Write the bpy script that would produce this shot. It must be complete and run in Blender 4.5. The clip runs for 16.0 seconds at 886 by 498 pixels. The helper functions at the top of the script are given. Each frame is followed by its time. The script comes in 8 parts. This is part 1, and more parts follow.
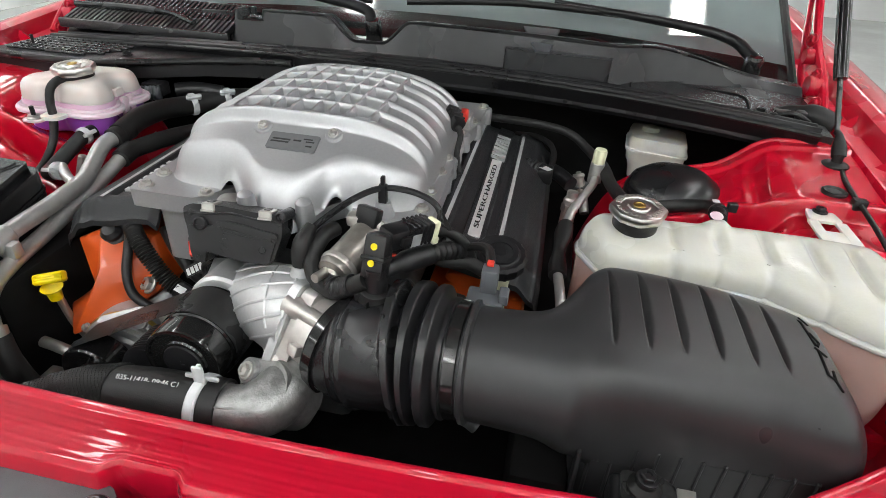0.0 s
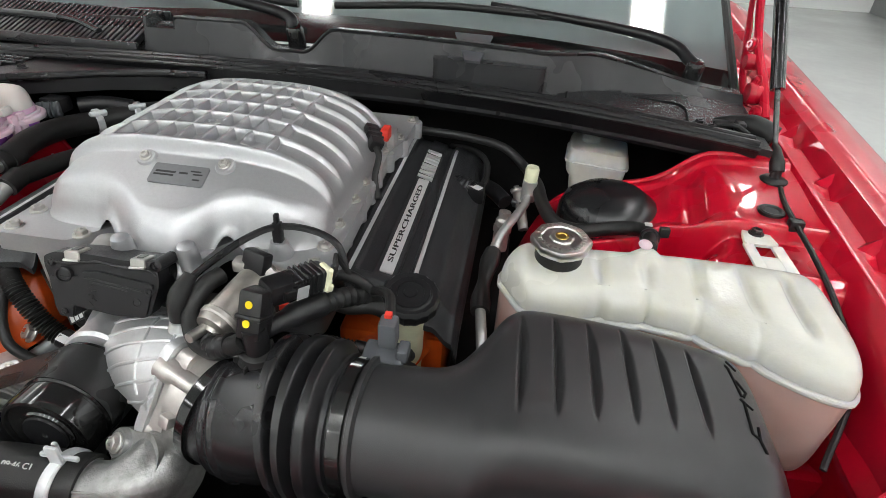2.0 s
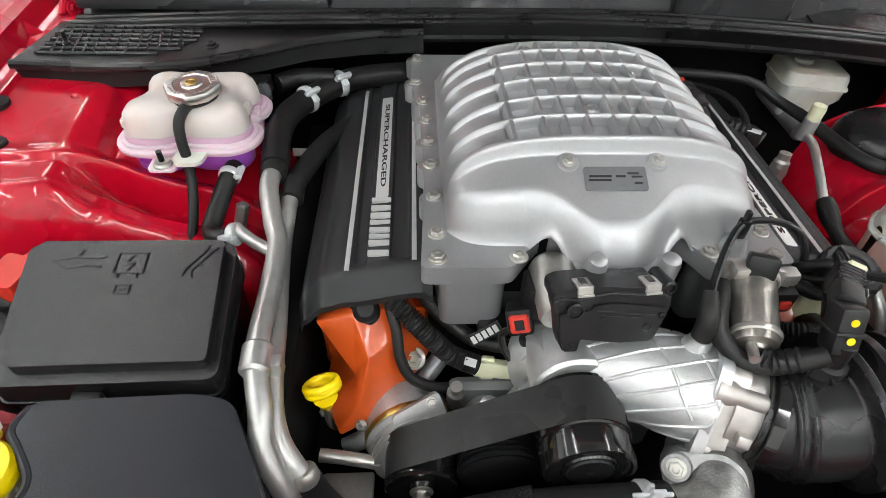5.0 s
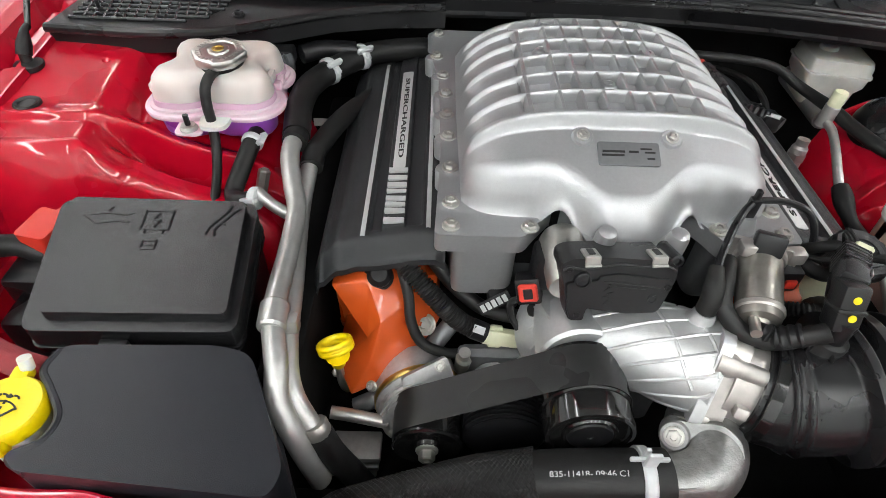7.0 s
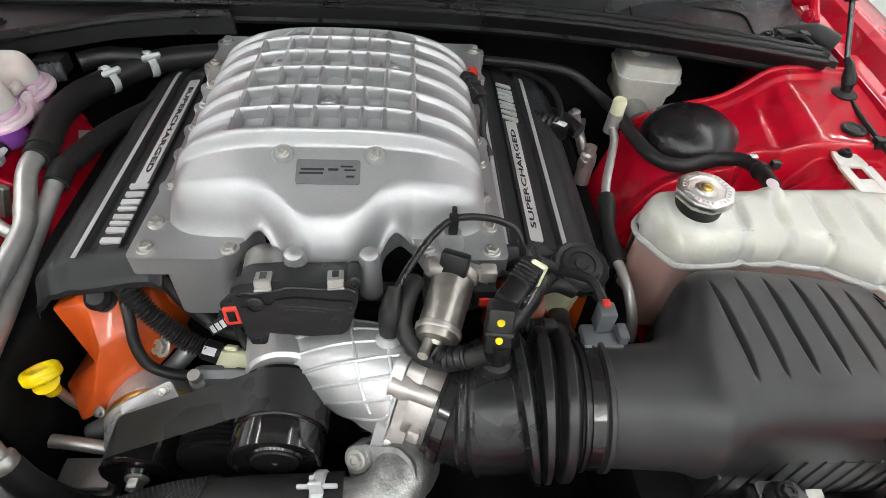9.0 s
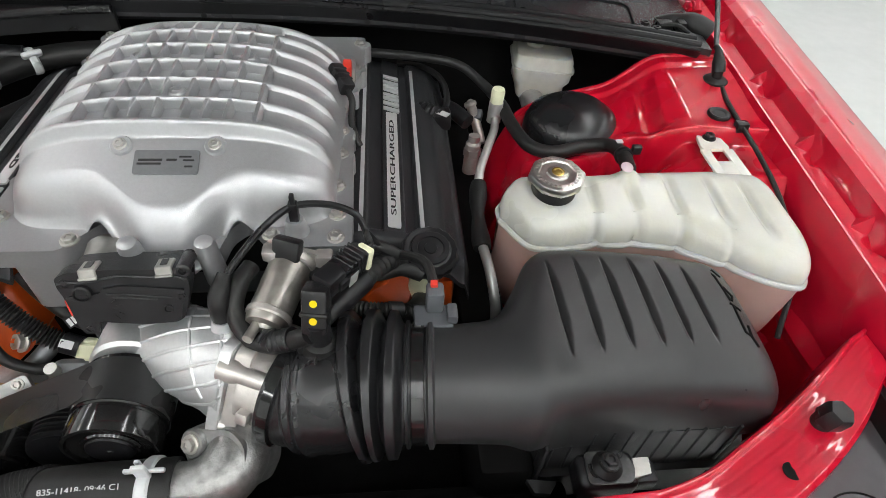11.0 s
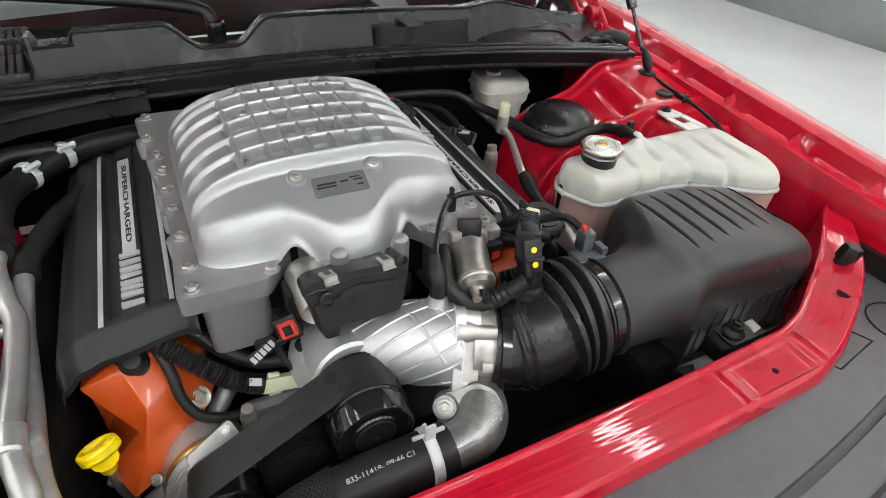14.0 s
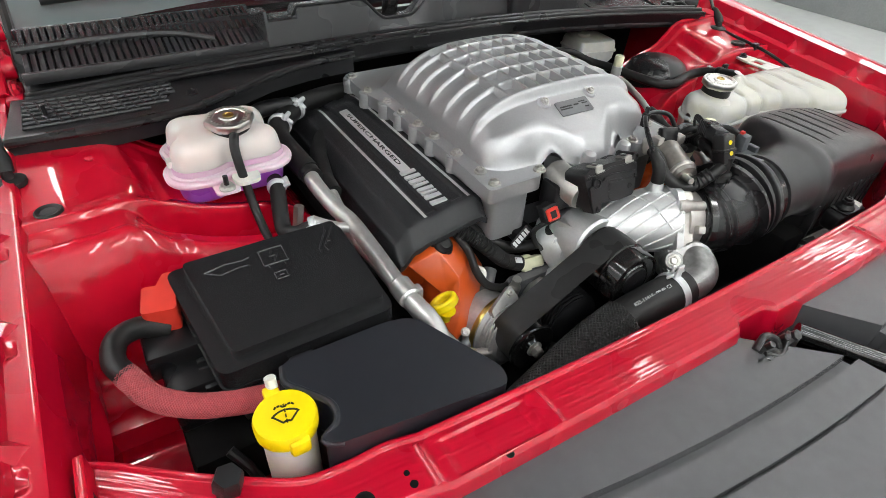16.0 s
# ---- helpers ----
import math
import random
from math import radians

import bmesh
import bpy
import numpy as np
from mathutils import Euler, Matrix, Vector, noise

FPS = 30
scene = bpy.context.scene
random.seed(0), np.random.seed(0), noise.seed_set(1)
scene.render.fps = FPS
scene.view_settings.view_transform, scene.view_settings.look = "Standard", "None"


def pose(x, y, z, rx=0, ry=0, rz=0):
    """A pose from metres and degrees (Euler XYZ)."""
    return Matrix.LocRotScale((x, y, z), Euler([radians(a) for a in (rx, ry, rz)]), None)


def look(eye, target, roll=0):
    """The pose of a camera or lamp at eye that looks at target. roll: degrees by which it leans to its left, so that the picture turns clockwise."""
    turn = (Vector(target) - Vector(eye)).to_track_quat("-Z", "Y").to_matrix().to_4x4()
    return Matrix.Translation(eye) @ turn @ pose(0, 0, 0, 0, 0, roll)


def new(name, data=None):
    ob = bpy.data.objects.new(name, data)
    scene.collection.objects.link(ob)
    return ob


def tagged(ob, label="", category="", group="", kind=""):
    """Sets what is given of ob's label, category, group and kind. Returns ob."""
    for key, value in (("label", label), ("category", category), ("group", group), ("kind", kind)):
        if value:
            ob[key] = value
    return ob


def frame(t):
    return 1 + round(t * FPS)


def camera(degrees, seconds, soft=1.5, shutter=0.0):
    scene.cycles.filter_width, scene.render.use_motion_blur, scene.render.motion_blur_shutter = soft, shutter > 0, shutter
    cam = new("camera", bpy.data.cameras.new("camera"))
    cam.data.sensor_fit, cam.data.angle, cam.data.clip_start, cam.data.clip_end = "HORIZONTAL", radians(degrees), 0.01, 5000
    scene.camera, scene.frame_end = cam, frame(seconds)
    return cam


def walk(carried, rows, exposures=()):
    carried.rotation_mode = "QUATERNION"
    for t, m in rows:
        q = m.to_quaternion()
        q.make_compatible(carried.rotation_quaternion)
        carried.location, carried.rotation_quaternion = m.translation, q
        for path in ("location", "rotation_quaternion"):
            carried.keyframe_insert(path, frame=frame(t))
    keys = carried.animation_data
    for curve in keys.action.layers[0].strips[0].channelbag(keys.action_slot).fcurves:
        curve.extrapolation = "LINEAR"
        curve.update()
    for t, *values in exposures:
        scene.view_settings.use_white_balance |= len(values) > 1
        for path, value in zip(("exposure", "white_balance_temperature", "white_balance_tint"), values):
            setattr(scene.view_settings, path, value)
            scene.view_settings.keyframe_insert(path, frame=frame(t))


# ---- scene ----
cam = camera(76.5, 16.0, 0.6)
PATH = [
    (0, (0.303, -0.548, 1.269), (0.01, 1.114, 0.197), 3.1),
    (0.5, (0.311, -0.527, 1.283), (0.028, 1.139, 0.215), 3.2),
    (1, (0.332, -0.51, 1.287), (0.063, 1.16, 0.22), 3.2),
    (1.5, (0.361, -0.488, 1.29), (0.118, 1.182, 0.218), 3.4),
    (2, (0.361, -0.458, 1.285), (0.16, 1.204, 0.191), 3.3),
    (2.5, (0.276, -0.436, 1.287), (0.191, 1.178, 0.11), 3.0),
    (3, (0.153, -0.431, 1.311), (0.173, 1.119, 0.047), 2.5),
    (3.5, (0.048, -0.428, 1.321), (0.131, 1.093, 0.026), 2.5),
    (4, (-0.052, -0.418, 1.333), (0.043, 1.072, 0.003), 2.4),
    (4.5, (-0.13, -0.406, 1.334), (-0.036, 1.061, -0.022), 2.1),
    (5, (-0.193, -0.398, 1.334), (-0.099, 1.052, -0.041), 2.1),
    (5.2, (-0.213, -0.397, 1.331), (-0.126, 1.048, -0.049), 2.2),
    (7.3, (-0.178, -0.424, 1.334), (-0.139, 0.983, -0.087), 2.8),
    (7.5, (-0.155, -0.423, 1.341), (-0.109, 0.979, -0.085), 2.8),
    (8, (-0.09, -0.426, 1.355), (-0.02, 0.967, -0.078), 3.2),
    (8.5, (-0.005, -0.412, 1.353), (0.098, 0.985, -0.075), 3.9),
    (9, (0.082, -0.399, 1.356), (0.22, 0.994, -0.072), 4.6),
    (9.5, (0.184, -0.389, 1.356), (0.349, 1.0, -0.074), 5.1),
    (9.7, (0.227, -0.388, 1.355), (0.397, 0.995, -0.08), 5.0),
    (11.8, (0.218, -0.509, 1.391), (0.491, 0.89, -0.011), 5.3),
    (12, (0.183, -0.538, 1.402), (0.492, 0.878, 0.023), 5.1),
    (12.5, (0.099, -0.585, 1.408), (0.531, 0.884, 0.122), 4.4),
    (13, (0.031, -0.555, 1.37), (0.575, 0.923, 0.137), 4.0),
    (13.5, (-0.054, -0.515, 1.346), (0.58, 0.938, 0.126), 3.9),
    (14, (-0.146, -0.497, 1.344), (0.599, 0.904, 0.127), 3.6),
    (14.5, (-0.274, -0.52, 1.37), (0.536, 0.846, 0.154), 3.3),
    (15, (-0.429, -0.531, 1.393), (0.412, 0.812, 0.173), 3.0),
    (15.5, (-0.54, -0.532, 1.378), (0.317, 0.792, 0.148), 3.1),
    (16, (-0.6, -0.531, 1.357), (0.26, 0.784, 0.12), 2.9),
]
# the clip's own slow exposure drift
walk(cam, [(t, look(eye, target, roll)) for t, eye, target, roll in PATH],
     [(0.0, -0.12), (2.5, -0.08), (5.0, -0.02), (8.5, -0.02), (9.5, -0.06), (12.0, -0.13), (13.0, -0.17), (14.5, -0.17), (15.0, -0.18), (16.0, -0.11)])

# ---- world and light ----
world = bpy.data.worlds.new("world")
scene.world = world
world.use_nodes = True
world.node_tree.nodes["Background"].inputs[0].default_value = (0.8, 0.85, 0.9, 1)
world.node_tree.nodes["Background"].inputs[1].default_value = 0.25
LED = 25.0          # strength of the ceiling tubes


# ---- materials ----
def mat(name, base, rough=0.5, metal=0.0, coat=0.0, noise_scale=60, vary=0.12, bump=0.0, bump_scale=400, rough_vary=0.08,
        sub=0.0, sub_col=None, spec=0.5, coat_rough=0.04, coarse=7, transmission=0.0, alpha=1.0):
    m = bpy.data.materials.new(name)
    m.use_nodes = True
    nt = m.node_tree
    b = nt.nodes["Principled BSDF"]
    tex = nt.nodes.new("ShaderNodeTexCoord")
    n1 = nt.nodes.new("ShaderNodeTexNoise")
    n1.inputs["Scale"].default_value, n1.inputs["Detail"].default_value = noise_scale, 5
    n2 = nt.nodes.new("ShaderNodeTexNoise")
    n2.inputs["Scale"].default_value, n2.inputs["Detail"].default_value = coarse, 3
    nt.links.new(tex.outputs["Object"], n1.inputs["Vector"])
    nt.links.new(tex.outputs["Object"], n2.inputs["Vector"])
    add = nt.nodes.new("ShaderNodeMath")
    add.operation = "ADD"
    nt.links.new(n1.outputs["Fac"], add.inputs[0])
    nt.links.new(n2.outputs["Fac"], add.inputs[1])
    ramp = nt.nodes.new("ShaderNodeMapRange")
    ramp.inputs["From Min"].default_value, ramp.inputs["From Max"].default_value = 0.6, 1.4
    ramp.inputs["To Min"].default_value, ramp.inputs["To Max"].default_value = 1 - vary, 1 + vary
    nt.links.new(add.outputs[0], ramp.inputs["Value"])
    mix = nt.nodes.new("ShaderNodeVectorMath")
    mix.operation = "SCALE"
    mix.inputs[0].default_value = base
    nt.links.new(ramp.outputs[0], mix.inputs["Scale"])
    nt.links.new(mix.outputs[0], b.inputs["Base Color"])
    rr = nt.nodes.new("ShaderNodeMapRange")
    rr.inputs["From Min"].default_value, rr.inputs["From Max"].default_value = 0.3, 0.7
    rr.inputs["To Min"].default_value, rr.inputs["To Max"].default_value = max(0.02, rough - rough_vary), min(1, rough + rough_vary)
    nt.links.new(n2.outputs["Fac"], rr.inputs["Value"])
    nt.links.new(rr.outputs[0], b.inputs["Roughness"])
    b.inputs["Metallic"].default_value = metal
    b.inputs["Coat Weight"].default_value = coat
    b.inputs["Coat Roughness"].default_value = coat_rough
    b.inputs["Specular IOR Level"].default_value = spec
    b.inputs["Transmission Weight"].default_value = transmission
    b.inputs["Alpha"].default_value = alpha
    if sub:
        b.inputs["Subsurface Weight"].default_value = sub
        b.inputs["Subsurface Radius"].default_value = sub_col or (0.02, 0.015, 0.01)
        b.inputs["Subsurface Scale"].default_value = 1.0
    if bump:
        n3 = nt.nodes.new("ShaderNodeTexNoise")
        n3.inputs["Scale"].default_value, n3.inputs["Detail"].default_value = bump_scale, 3
        nt.links.new(tex.outputs["Object"], n3.inputs["Vector"])
        bp = nt.nodes.new("ShaderNodeBump")
        bp.inputs["Strength"].default_value, bp.inputs["Distance"].default_value = bump, 0.001
        nt.links.new(n3.outputs["Fac"], bp.inputs["Height"])
        nt.links.new(bp.outputs[0], b.inputs["Normal"])
    return m


def glow(name, colour, strength):
    m = bpy.data.materials.new(name)
    m.use_nodes = True
    b = m.node_tree.nodes["Principled BSDF"]
    b.inputs["Base Color"].default_value = (*colour, 1)
    b.inputs["Emission Color"].default_value = (*colour, 1)
    b.inputs["Emission Strength"].default_value = strength
    return m


RED = mat("red car paint", (0.46, 0.003, 0.021), 0.30, 0.0, 0.8, 90, 0.05, 0.10, 55, spec=0.2, coat_rough=0.03)
RED_BEAM = mat("red beam paint", (0.45, 0.003, 0.021), 0.30, 0.0, 0.8, 90, 0.05, 0.07, 60, spec=0.2, coat_rough=0.045)
RED_IN = mat("red bay paint", (0.48, 0.003, 0.019), 0.28, 0.0, 0.85, 60, 0.07, 0.05, 40, spec=0.2, coat_rough=0.04)
SILVER = mat("silver painted casting", (0.405, 0.410, 0.418), 0.36, 0.62, 0.0, 300, 0.06, 0.16, 900, rough_vary=0.03)
CAST = mat("bare cast aluminium", (0.46, 0.46, 0.455), 0.44, 0.72, 0.0, 200, 0.14, 0.25, 700)
CAST_GREY = mat("mid grey casting", (0.18, 0.185, 0.19), 0.45, 0.5, 0.0, 200, 0.1, 0.15, 700)
CAST_BRIGHT = mat("bright cast aluminium", (0.64, 0.65, 0.655), 0.36, 0.72, 0.0, 220, 0.08, 0.35, 900)
CAN_DARK = mat("stained solenoid steel", (0.36, 0.34, 0.31), 0.38, 0.85, 0.0, 90, 0.3, 0.2, 300)
CAN = mat("dull beige metal", (0.50, 0.475, 0.45), 0.40, 0.70, 0.0, 120, 0.16, 0.15, 400)
BELT = mat("worn belt rubber", (0.048, 0.048, 0.048), 0.28, 0.0, 0.0, 90, 0.15, 0.2, 700)
STEEL = mat("zinc steel", (0.48, 0.47, 0.44), 0.36, 0.85, 0.0, 150, 0.15, 0.1, 500)
TUBE_ALU = mat("drawn aluminium tube", (0.52, 0.52, 0.505), 0.40, 0.75, 0.0, 80, 0.14, 0.08, 300)
CAST_DARK = mat("polished dark casting", (0.29, 0.29, 0.285), 0.40, 0.80, 0.0, 120, 0.35, 0.45, 420)
CHROME = mat("bright pressed steel", (0.66, 0.65, 0.62), 0.30, 1.0, 0.0, 120, 0.12, 0.05, 300)
DARK_STEEL = mat("dark coated steel", (0.085, 0.085, 0.085), 0.30, 0.9, 0.0, 200, 0.4)
LINER = mat("dark grey felt liner", (0.055, 0.056, 0.06), 0.85, 0.0, 0.0, 200, 0.3, 0.6, 600)
BRASS = mat("brass valve", (0.55, 0.40, 0.12), 0.3, 1.0)
PLASTIC = mat("black moulded plastic", (0.010, 0.010, 0.011), 0.34, 0.0, 0.0, 120, 0.2, 0.2, 1500, spec=0.36)
COVER = mat("charcoal cover plastic", (0.017, 0.0178, 0.0195), 0.44, 0.0, 0.0, 140, 0.15, 0.35, 1600, spec=0.4)
AIRBOX = mat("satin black plastic", (0.024, 0.024, 0.025), 0.34, 0.0, 0.0, 50, 0.15, 0.15, 1800, spec=0.42)
NAVY = mat("satin blue black plastic", (0.014, 0.0155, 0.020), 0.36, 0.0, 0.0, 50, 0.15, 0.25, 1500, rough_vary=0.02)
RUBBER = mat("black rubber", (0.013, 0.013, 0.013), 0.46, 0.0, 0.0, 90, 0.25, 0.2, 700, spec=0.32)
RUBBER_SHINE = mat("smooth black rubber", (0.012, 0.012, 0.013), 0.28, 0.0, 0.0, 60, 0.15, 0.03, 500, rough_vary=0.03, spec=0.42)
SHEEN = mat("glossy black lid plastic", (0.012, 0.012, 0.013), 0.25, 0.0, 0.0, 50, 0.15, 0.2, 1500, rough_vary=0.02)
GLOSS = mat("gloss black", (0.009, 0.009, 0.009), 0.14, 0.0, 0.4, 60, 0.2)
PANEL = mat("grey black trim plastic", (0.021, 0.0215, 0.023), 0.27, 0.0, 0.0, 60, 0.1, 0.3, 1600, rough_vary=0.02)
TRIM = mat("grey trim plastic", (0.074, 0.075, 0.079), 0.24, 0.0, 0.0, 60, 0.08, 0.35, 1500, rough_vary=0.02)
# near black: shade in gaps and holes is put into this colour; dark parts too
VOID = mat("near black for shaded gaps and dark parts", (0.007, 0.007, 0.007), 0.75, 0.0, 0.0, 40, 0.4, spec=0.08)
ORANGE = mat("orange engine paint", (0.54, 0.078, 0.010), 0.34, 0.0, 0.5, 60, 0.08, 0.1, 120)
YELLOW = mat("yellow plastic", (0.83, 0.62, 0.0), 0.36, 0.0, 0.0, 60, 0.04)
BOTTLE = mat("milky translucent plastic", (0.545, 0.545, 0.495), 0.26, 0.0, 0.0, 25, 0.07, 0.5, 130, sub=0.6, sub_col=(0.03, 0.028, 0.02))
BOTTLE_LOW = mat("milky plastic over liquid", (0.50, 0.33, 0.29), 0.38, 0.0, 0.0, 14, 0.12, 0.1, 120, sub=0.5, sub_col=(0.03, 0.02, 0.016))
MILKY_PINK = mat("pinkish milky plastic", (0.80, 0.54, 0.64), 0.38, 0.0, 0.0, 14, 0.1, 0.1, 120, sub=0.5, sub_col=(0.03, 0.016, 0.02))
PURPLE = mat("purple coolant behind plastic", (0.40, 0.11, 0.60), 0.34, 0.0, 0.0, 14, 0.2, sub=0.3, sub_col=(0.02, 0.006, 0.03))
PLATE = mat("bright metal plate", (0.70, 0.70, 0.70), 0.36, 0.5, 0.0, 100, 0.06)
BRAID_DARK = mat("black braid strand", (0.015, 0.015, 0.015), 0.32, 0.0, 0.0, 300, 0.3)
STRAND_RED = mat("red braid strand", (0.40, 0.075, 0.085), 0.6, 0.0, 0.0, 300, 0.4)
BOTTLE_PINK = mat("pink tinted milky plastic", (0.62, 0.560, 0.53), 0.36, 0.0, 0.0, 25, 0.06, 0.1, 120, sub=0.6, sub_col=(0.03, 0.022, 0.02))
SILVER_INK = mat("silver lettering", (0.62, 0.63, 0.63), 0.38, 0.5)
DARK_INK = mat("black lettering", (0.012, 0.012, 0.012), 0.5)
WHITE_INK = mat("white lettering", (0.52, 0.52, 0.52), 0.6)
CLAMP = mat("pale coated clamp steel", (0.56, 0.58, 0.59), 0.42, 0.2, 0.0, 120, 0.12)
LILAC = mat("lilac tinted milky plastic", (0.70, 0.42, 0.58), 0.36, 0.0, 0.0, 14, 0.12, sub=0.5, sub_col=(0.03, 0.016, 0.03))
PALE = mat("pale plastic connector", (0.66, 0.66, 0.46), 0.45)
WHITE_PL = mat("off white plastic", (0.70, 0.68, 0.62), 0.45, sub=0.3)
RED_PL = mat("red plastic cap", (0.60, 0.035, 0.02), 0.45, 0.0, 0.0, 60, 0.1, 0.15, 700)
BRAID_RED = mat("faded red braid", (0.33, 0.045, 0.055), 0.75, 0.0, 0.0, 300, 0.3, 0.8, 900)
BRAID = mat("black braid", (0.016, 0.016, 0.016), 0.6, 0.0, 0.0, 500, 0.7, 1.0, 900)
GREY_CON = mat("grey connector plastic", (0.075, 0.08, 0.088), 0.45)
GLASS_DARK = mat("tinted windshield glass", (0.150, 0.185, 0.185), 0.03, 0.0, 1.0, 20, 0.05, spec=1.0, rough_vary=0.01)
FLOOR = mat("pale epoxy floor", (0.52, 0.53, 0.52), 0.16, 0.0, 0.0, 12, 0.05, 0.05, 60, coarse=1.2)
WALL = mat("white painted wall", (0.86, 0.87, 0.86), 0.6, 0.0, 0.0, 5, 0.03, 0.1, 200, coarse=0.6)
SKIRT = mat("grey wall base", (0.24, 0.25, 0.25), 0.5)
CEIL = mat("grey ceiling", (0.36, 0.375, 0.37), 0.8, coarse=0.6)
LIGHT = glow("led diffuser", (0.988, 1.0, 0.997), LED)


# ---- helpers ----
ORIGIN = {}


def thing(name, at, label, category, group="", kind=""):
    e = new(name)
    e.empty_display_size = 0.02
    e.location = at
    ORIGIN[e] = Vector(at)
    return tagged(e, label, category, group, kind)


def part(name, bm, material, parent=None, label="", smooth=True, angle=35):
    me = bpy.data.meshes.new(name)
    bmesh.ops.recalc_face_normals(bm, faces=bm.faces)
    if smooth:
        lim = radians(angle)
        for f in bm.faces:
            f.smooth = True
        for e in bm.edges:
            if len(e.link_faces) != 2 or e.calc_face_angle(0) > lim:
                e.smooth = False
    bm.to_mesh(me)
    bm.free()
    me.materials.append(material)
    return part_mesh(name, me, parent, label)


def part_mesh(name, me, parent=None, label="", m=None):
    ob = new(name, me)
    if m is not None:
        ob.matrix_basis = m
    if parent is not None:
        ob.parent = parent
        if parent in ORIGIN:
            ob.matrix_parent_inverse = Matrix.Translation(-ORIGIN[parent])
    if label:
        ob["label"] = label
    return ob


def solo(name, bm, material, label, category, group="", kind="", smooth=True, angle=35):
    return tagged(part(name, bm, material, None, "", smooth, angle), label, category, group, kind)


def bevelled(bm, width, seg=2, angle=30):
    edges = [e for e in bm.edges if len(e.link_faces) == 2 and e.calc_face_angle(0) > radians(angle)]
    if edges:
        bmesh.ops.bevel(bm, geom=edges, offset=width, segments=seg, profile=0.5, affect="EDGES", clamp_overlap=True)
    return bm


def box(x0, x1, y0, y1, z0, z1, bev=0.002, seg=2, bm=None, m=None):
    b = bmesh.new()
    bmesh.ops.create_cube(b, size=1)
    for v in b.verts:
        v.co = Vector((x0 + (v.co.x + 0.5) * (x1 - x0), y0 + (v.co.y + 0.5) * (y1 - y0), z0 + (v.co.z + 0.5) * (z1 - z0)))
    if bev:
        bevelled(b, bev, seg)
    if m is not None:
        b.transform(m)
    return joined(bm, b)


def joined(bm, b):
    if bm is None:
        return b
    me = bpy.data.meshes.new("tmp")
    b.to_mesh(me)
    b.free()
    bm.from_mesh(me)
    bpy.data.meshes.remove(me)
    return bm


def prism(outline, z0, z1, bev=0.002, seg=2, bm=None, m=None):
    b = bmesh.new()
    lo = [b.verts.new((x, y, z0)) for x, y in outline]
    hi = [b.verts.new((x, y, z1)) for x, y in outline]
    n = len(outline)
    b.faces.new(lo[::-1])
    b.faces.new(hi)
    for i in range(n):
        b.faces.new((lo[i], lo[(i + 1) % n], hi[(i + 1) % n], hi[i]))
    if bev:
        bevelled(b, bev, seg)
    if m is not None:
        b.transform(m)
    return joined(bm, b)


def rounded(points, r, seg=5):
    """Polygon with its corners rounded."""
    out, n = [], len(points)
    for i in range(n):
        p, a, b = Vector(points[i]), Vector(points[i - 1]), Vector(points[(i + 1) % n])
        da, db = (a - p), (b - p)
        k = min(r, da.length * 0.45, db.length * 0.45)
        s, e = p + da.normalized() * k, p + db.normalized() * k
        for q in range(seg + 1):
            t = q / seg
            out.append(tuple((1 - t) ** 2 * s + 2 * t * (1 - t) * p + t * t * e))
    return out


def spline(points, n=10):
    """Smooth line through the points."""
    p = [Vector(q) for q in points]
    p = [p[0] * 2 - p[1]] + p + [p[-1] * 2 - p[-2]]
    out = []
    for i in range(1, len(p) - 2):
        a, b, c, d = p[i - 1:i + 3]
        for k in range(n):
            t = k / n
            out.append(0.5 * (2 * b + (c - a) * t + (2 * a - 5 * b + 4 * c - d) * t * t + (3 * b - a - 3 * c + d) * t ** 3))
    out.append(p[-2])
    return out


def sweep(line, radius, seg=16, bm=None, caps=True, wave=None):
    """A tube along a line; radius a number, or a function of the fraction along it."""
    b = bmesh.new()
    n = len(line)
    length = [0.0]
    for i in range(1, n):
        length.append(length[-1] + (line[i] - line[i - 1]).length)
    t0 = (line[1] - line[0]).normalized()
    side = t0.orthogonal().normalized()
    rings = []
    for i in range(n):
        t = (line[min(i + 1, n - 1)] - line[max(i - 1, 0)]).normalized()
        side = (side - t * side.dot(t)).normalized()
        up = t.cross(side)
        r = radius(length[i] / length[-1]) if callable(radius) else radius
        if wave:
            r += wave(length[i])
        rings.append([b.verts.new(line[i] + r * (math.cos(2 * math.pi * k / seg) * side + math.sin(2 * math.pi * k / seg) * up)) for k in range(seg)])
    for i in range(n - 1):
        for k in range(seg):
            b.faces.new((rings[i][k], rings[i][(k + 1) % seg], rings[i + 1][(k + 1) % seg], rings[i + 1][k]))
    if caps:
        b.faces.new(rings[0][::-1])
        b.faces.new(rings[-1])
    return joined(bm, b)


def pipe(points, radius, seg=16, n=10, bm=None, wave=None):
    return sweep(spline(points, n), radius, seg, bm, True, wave)


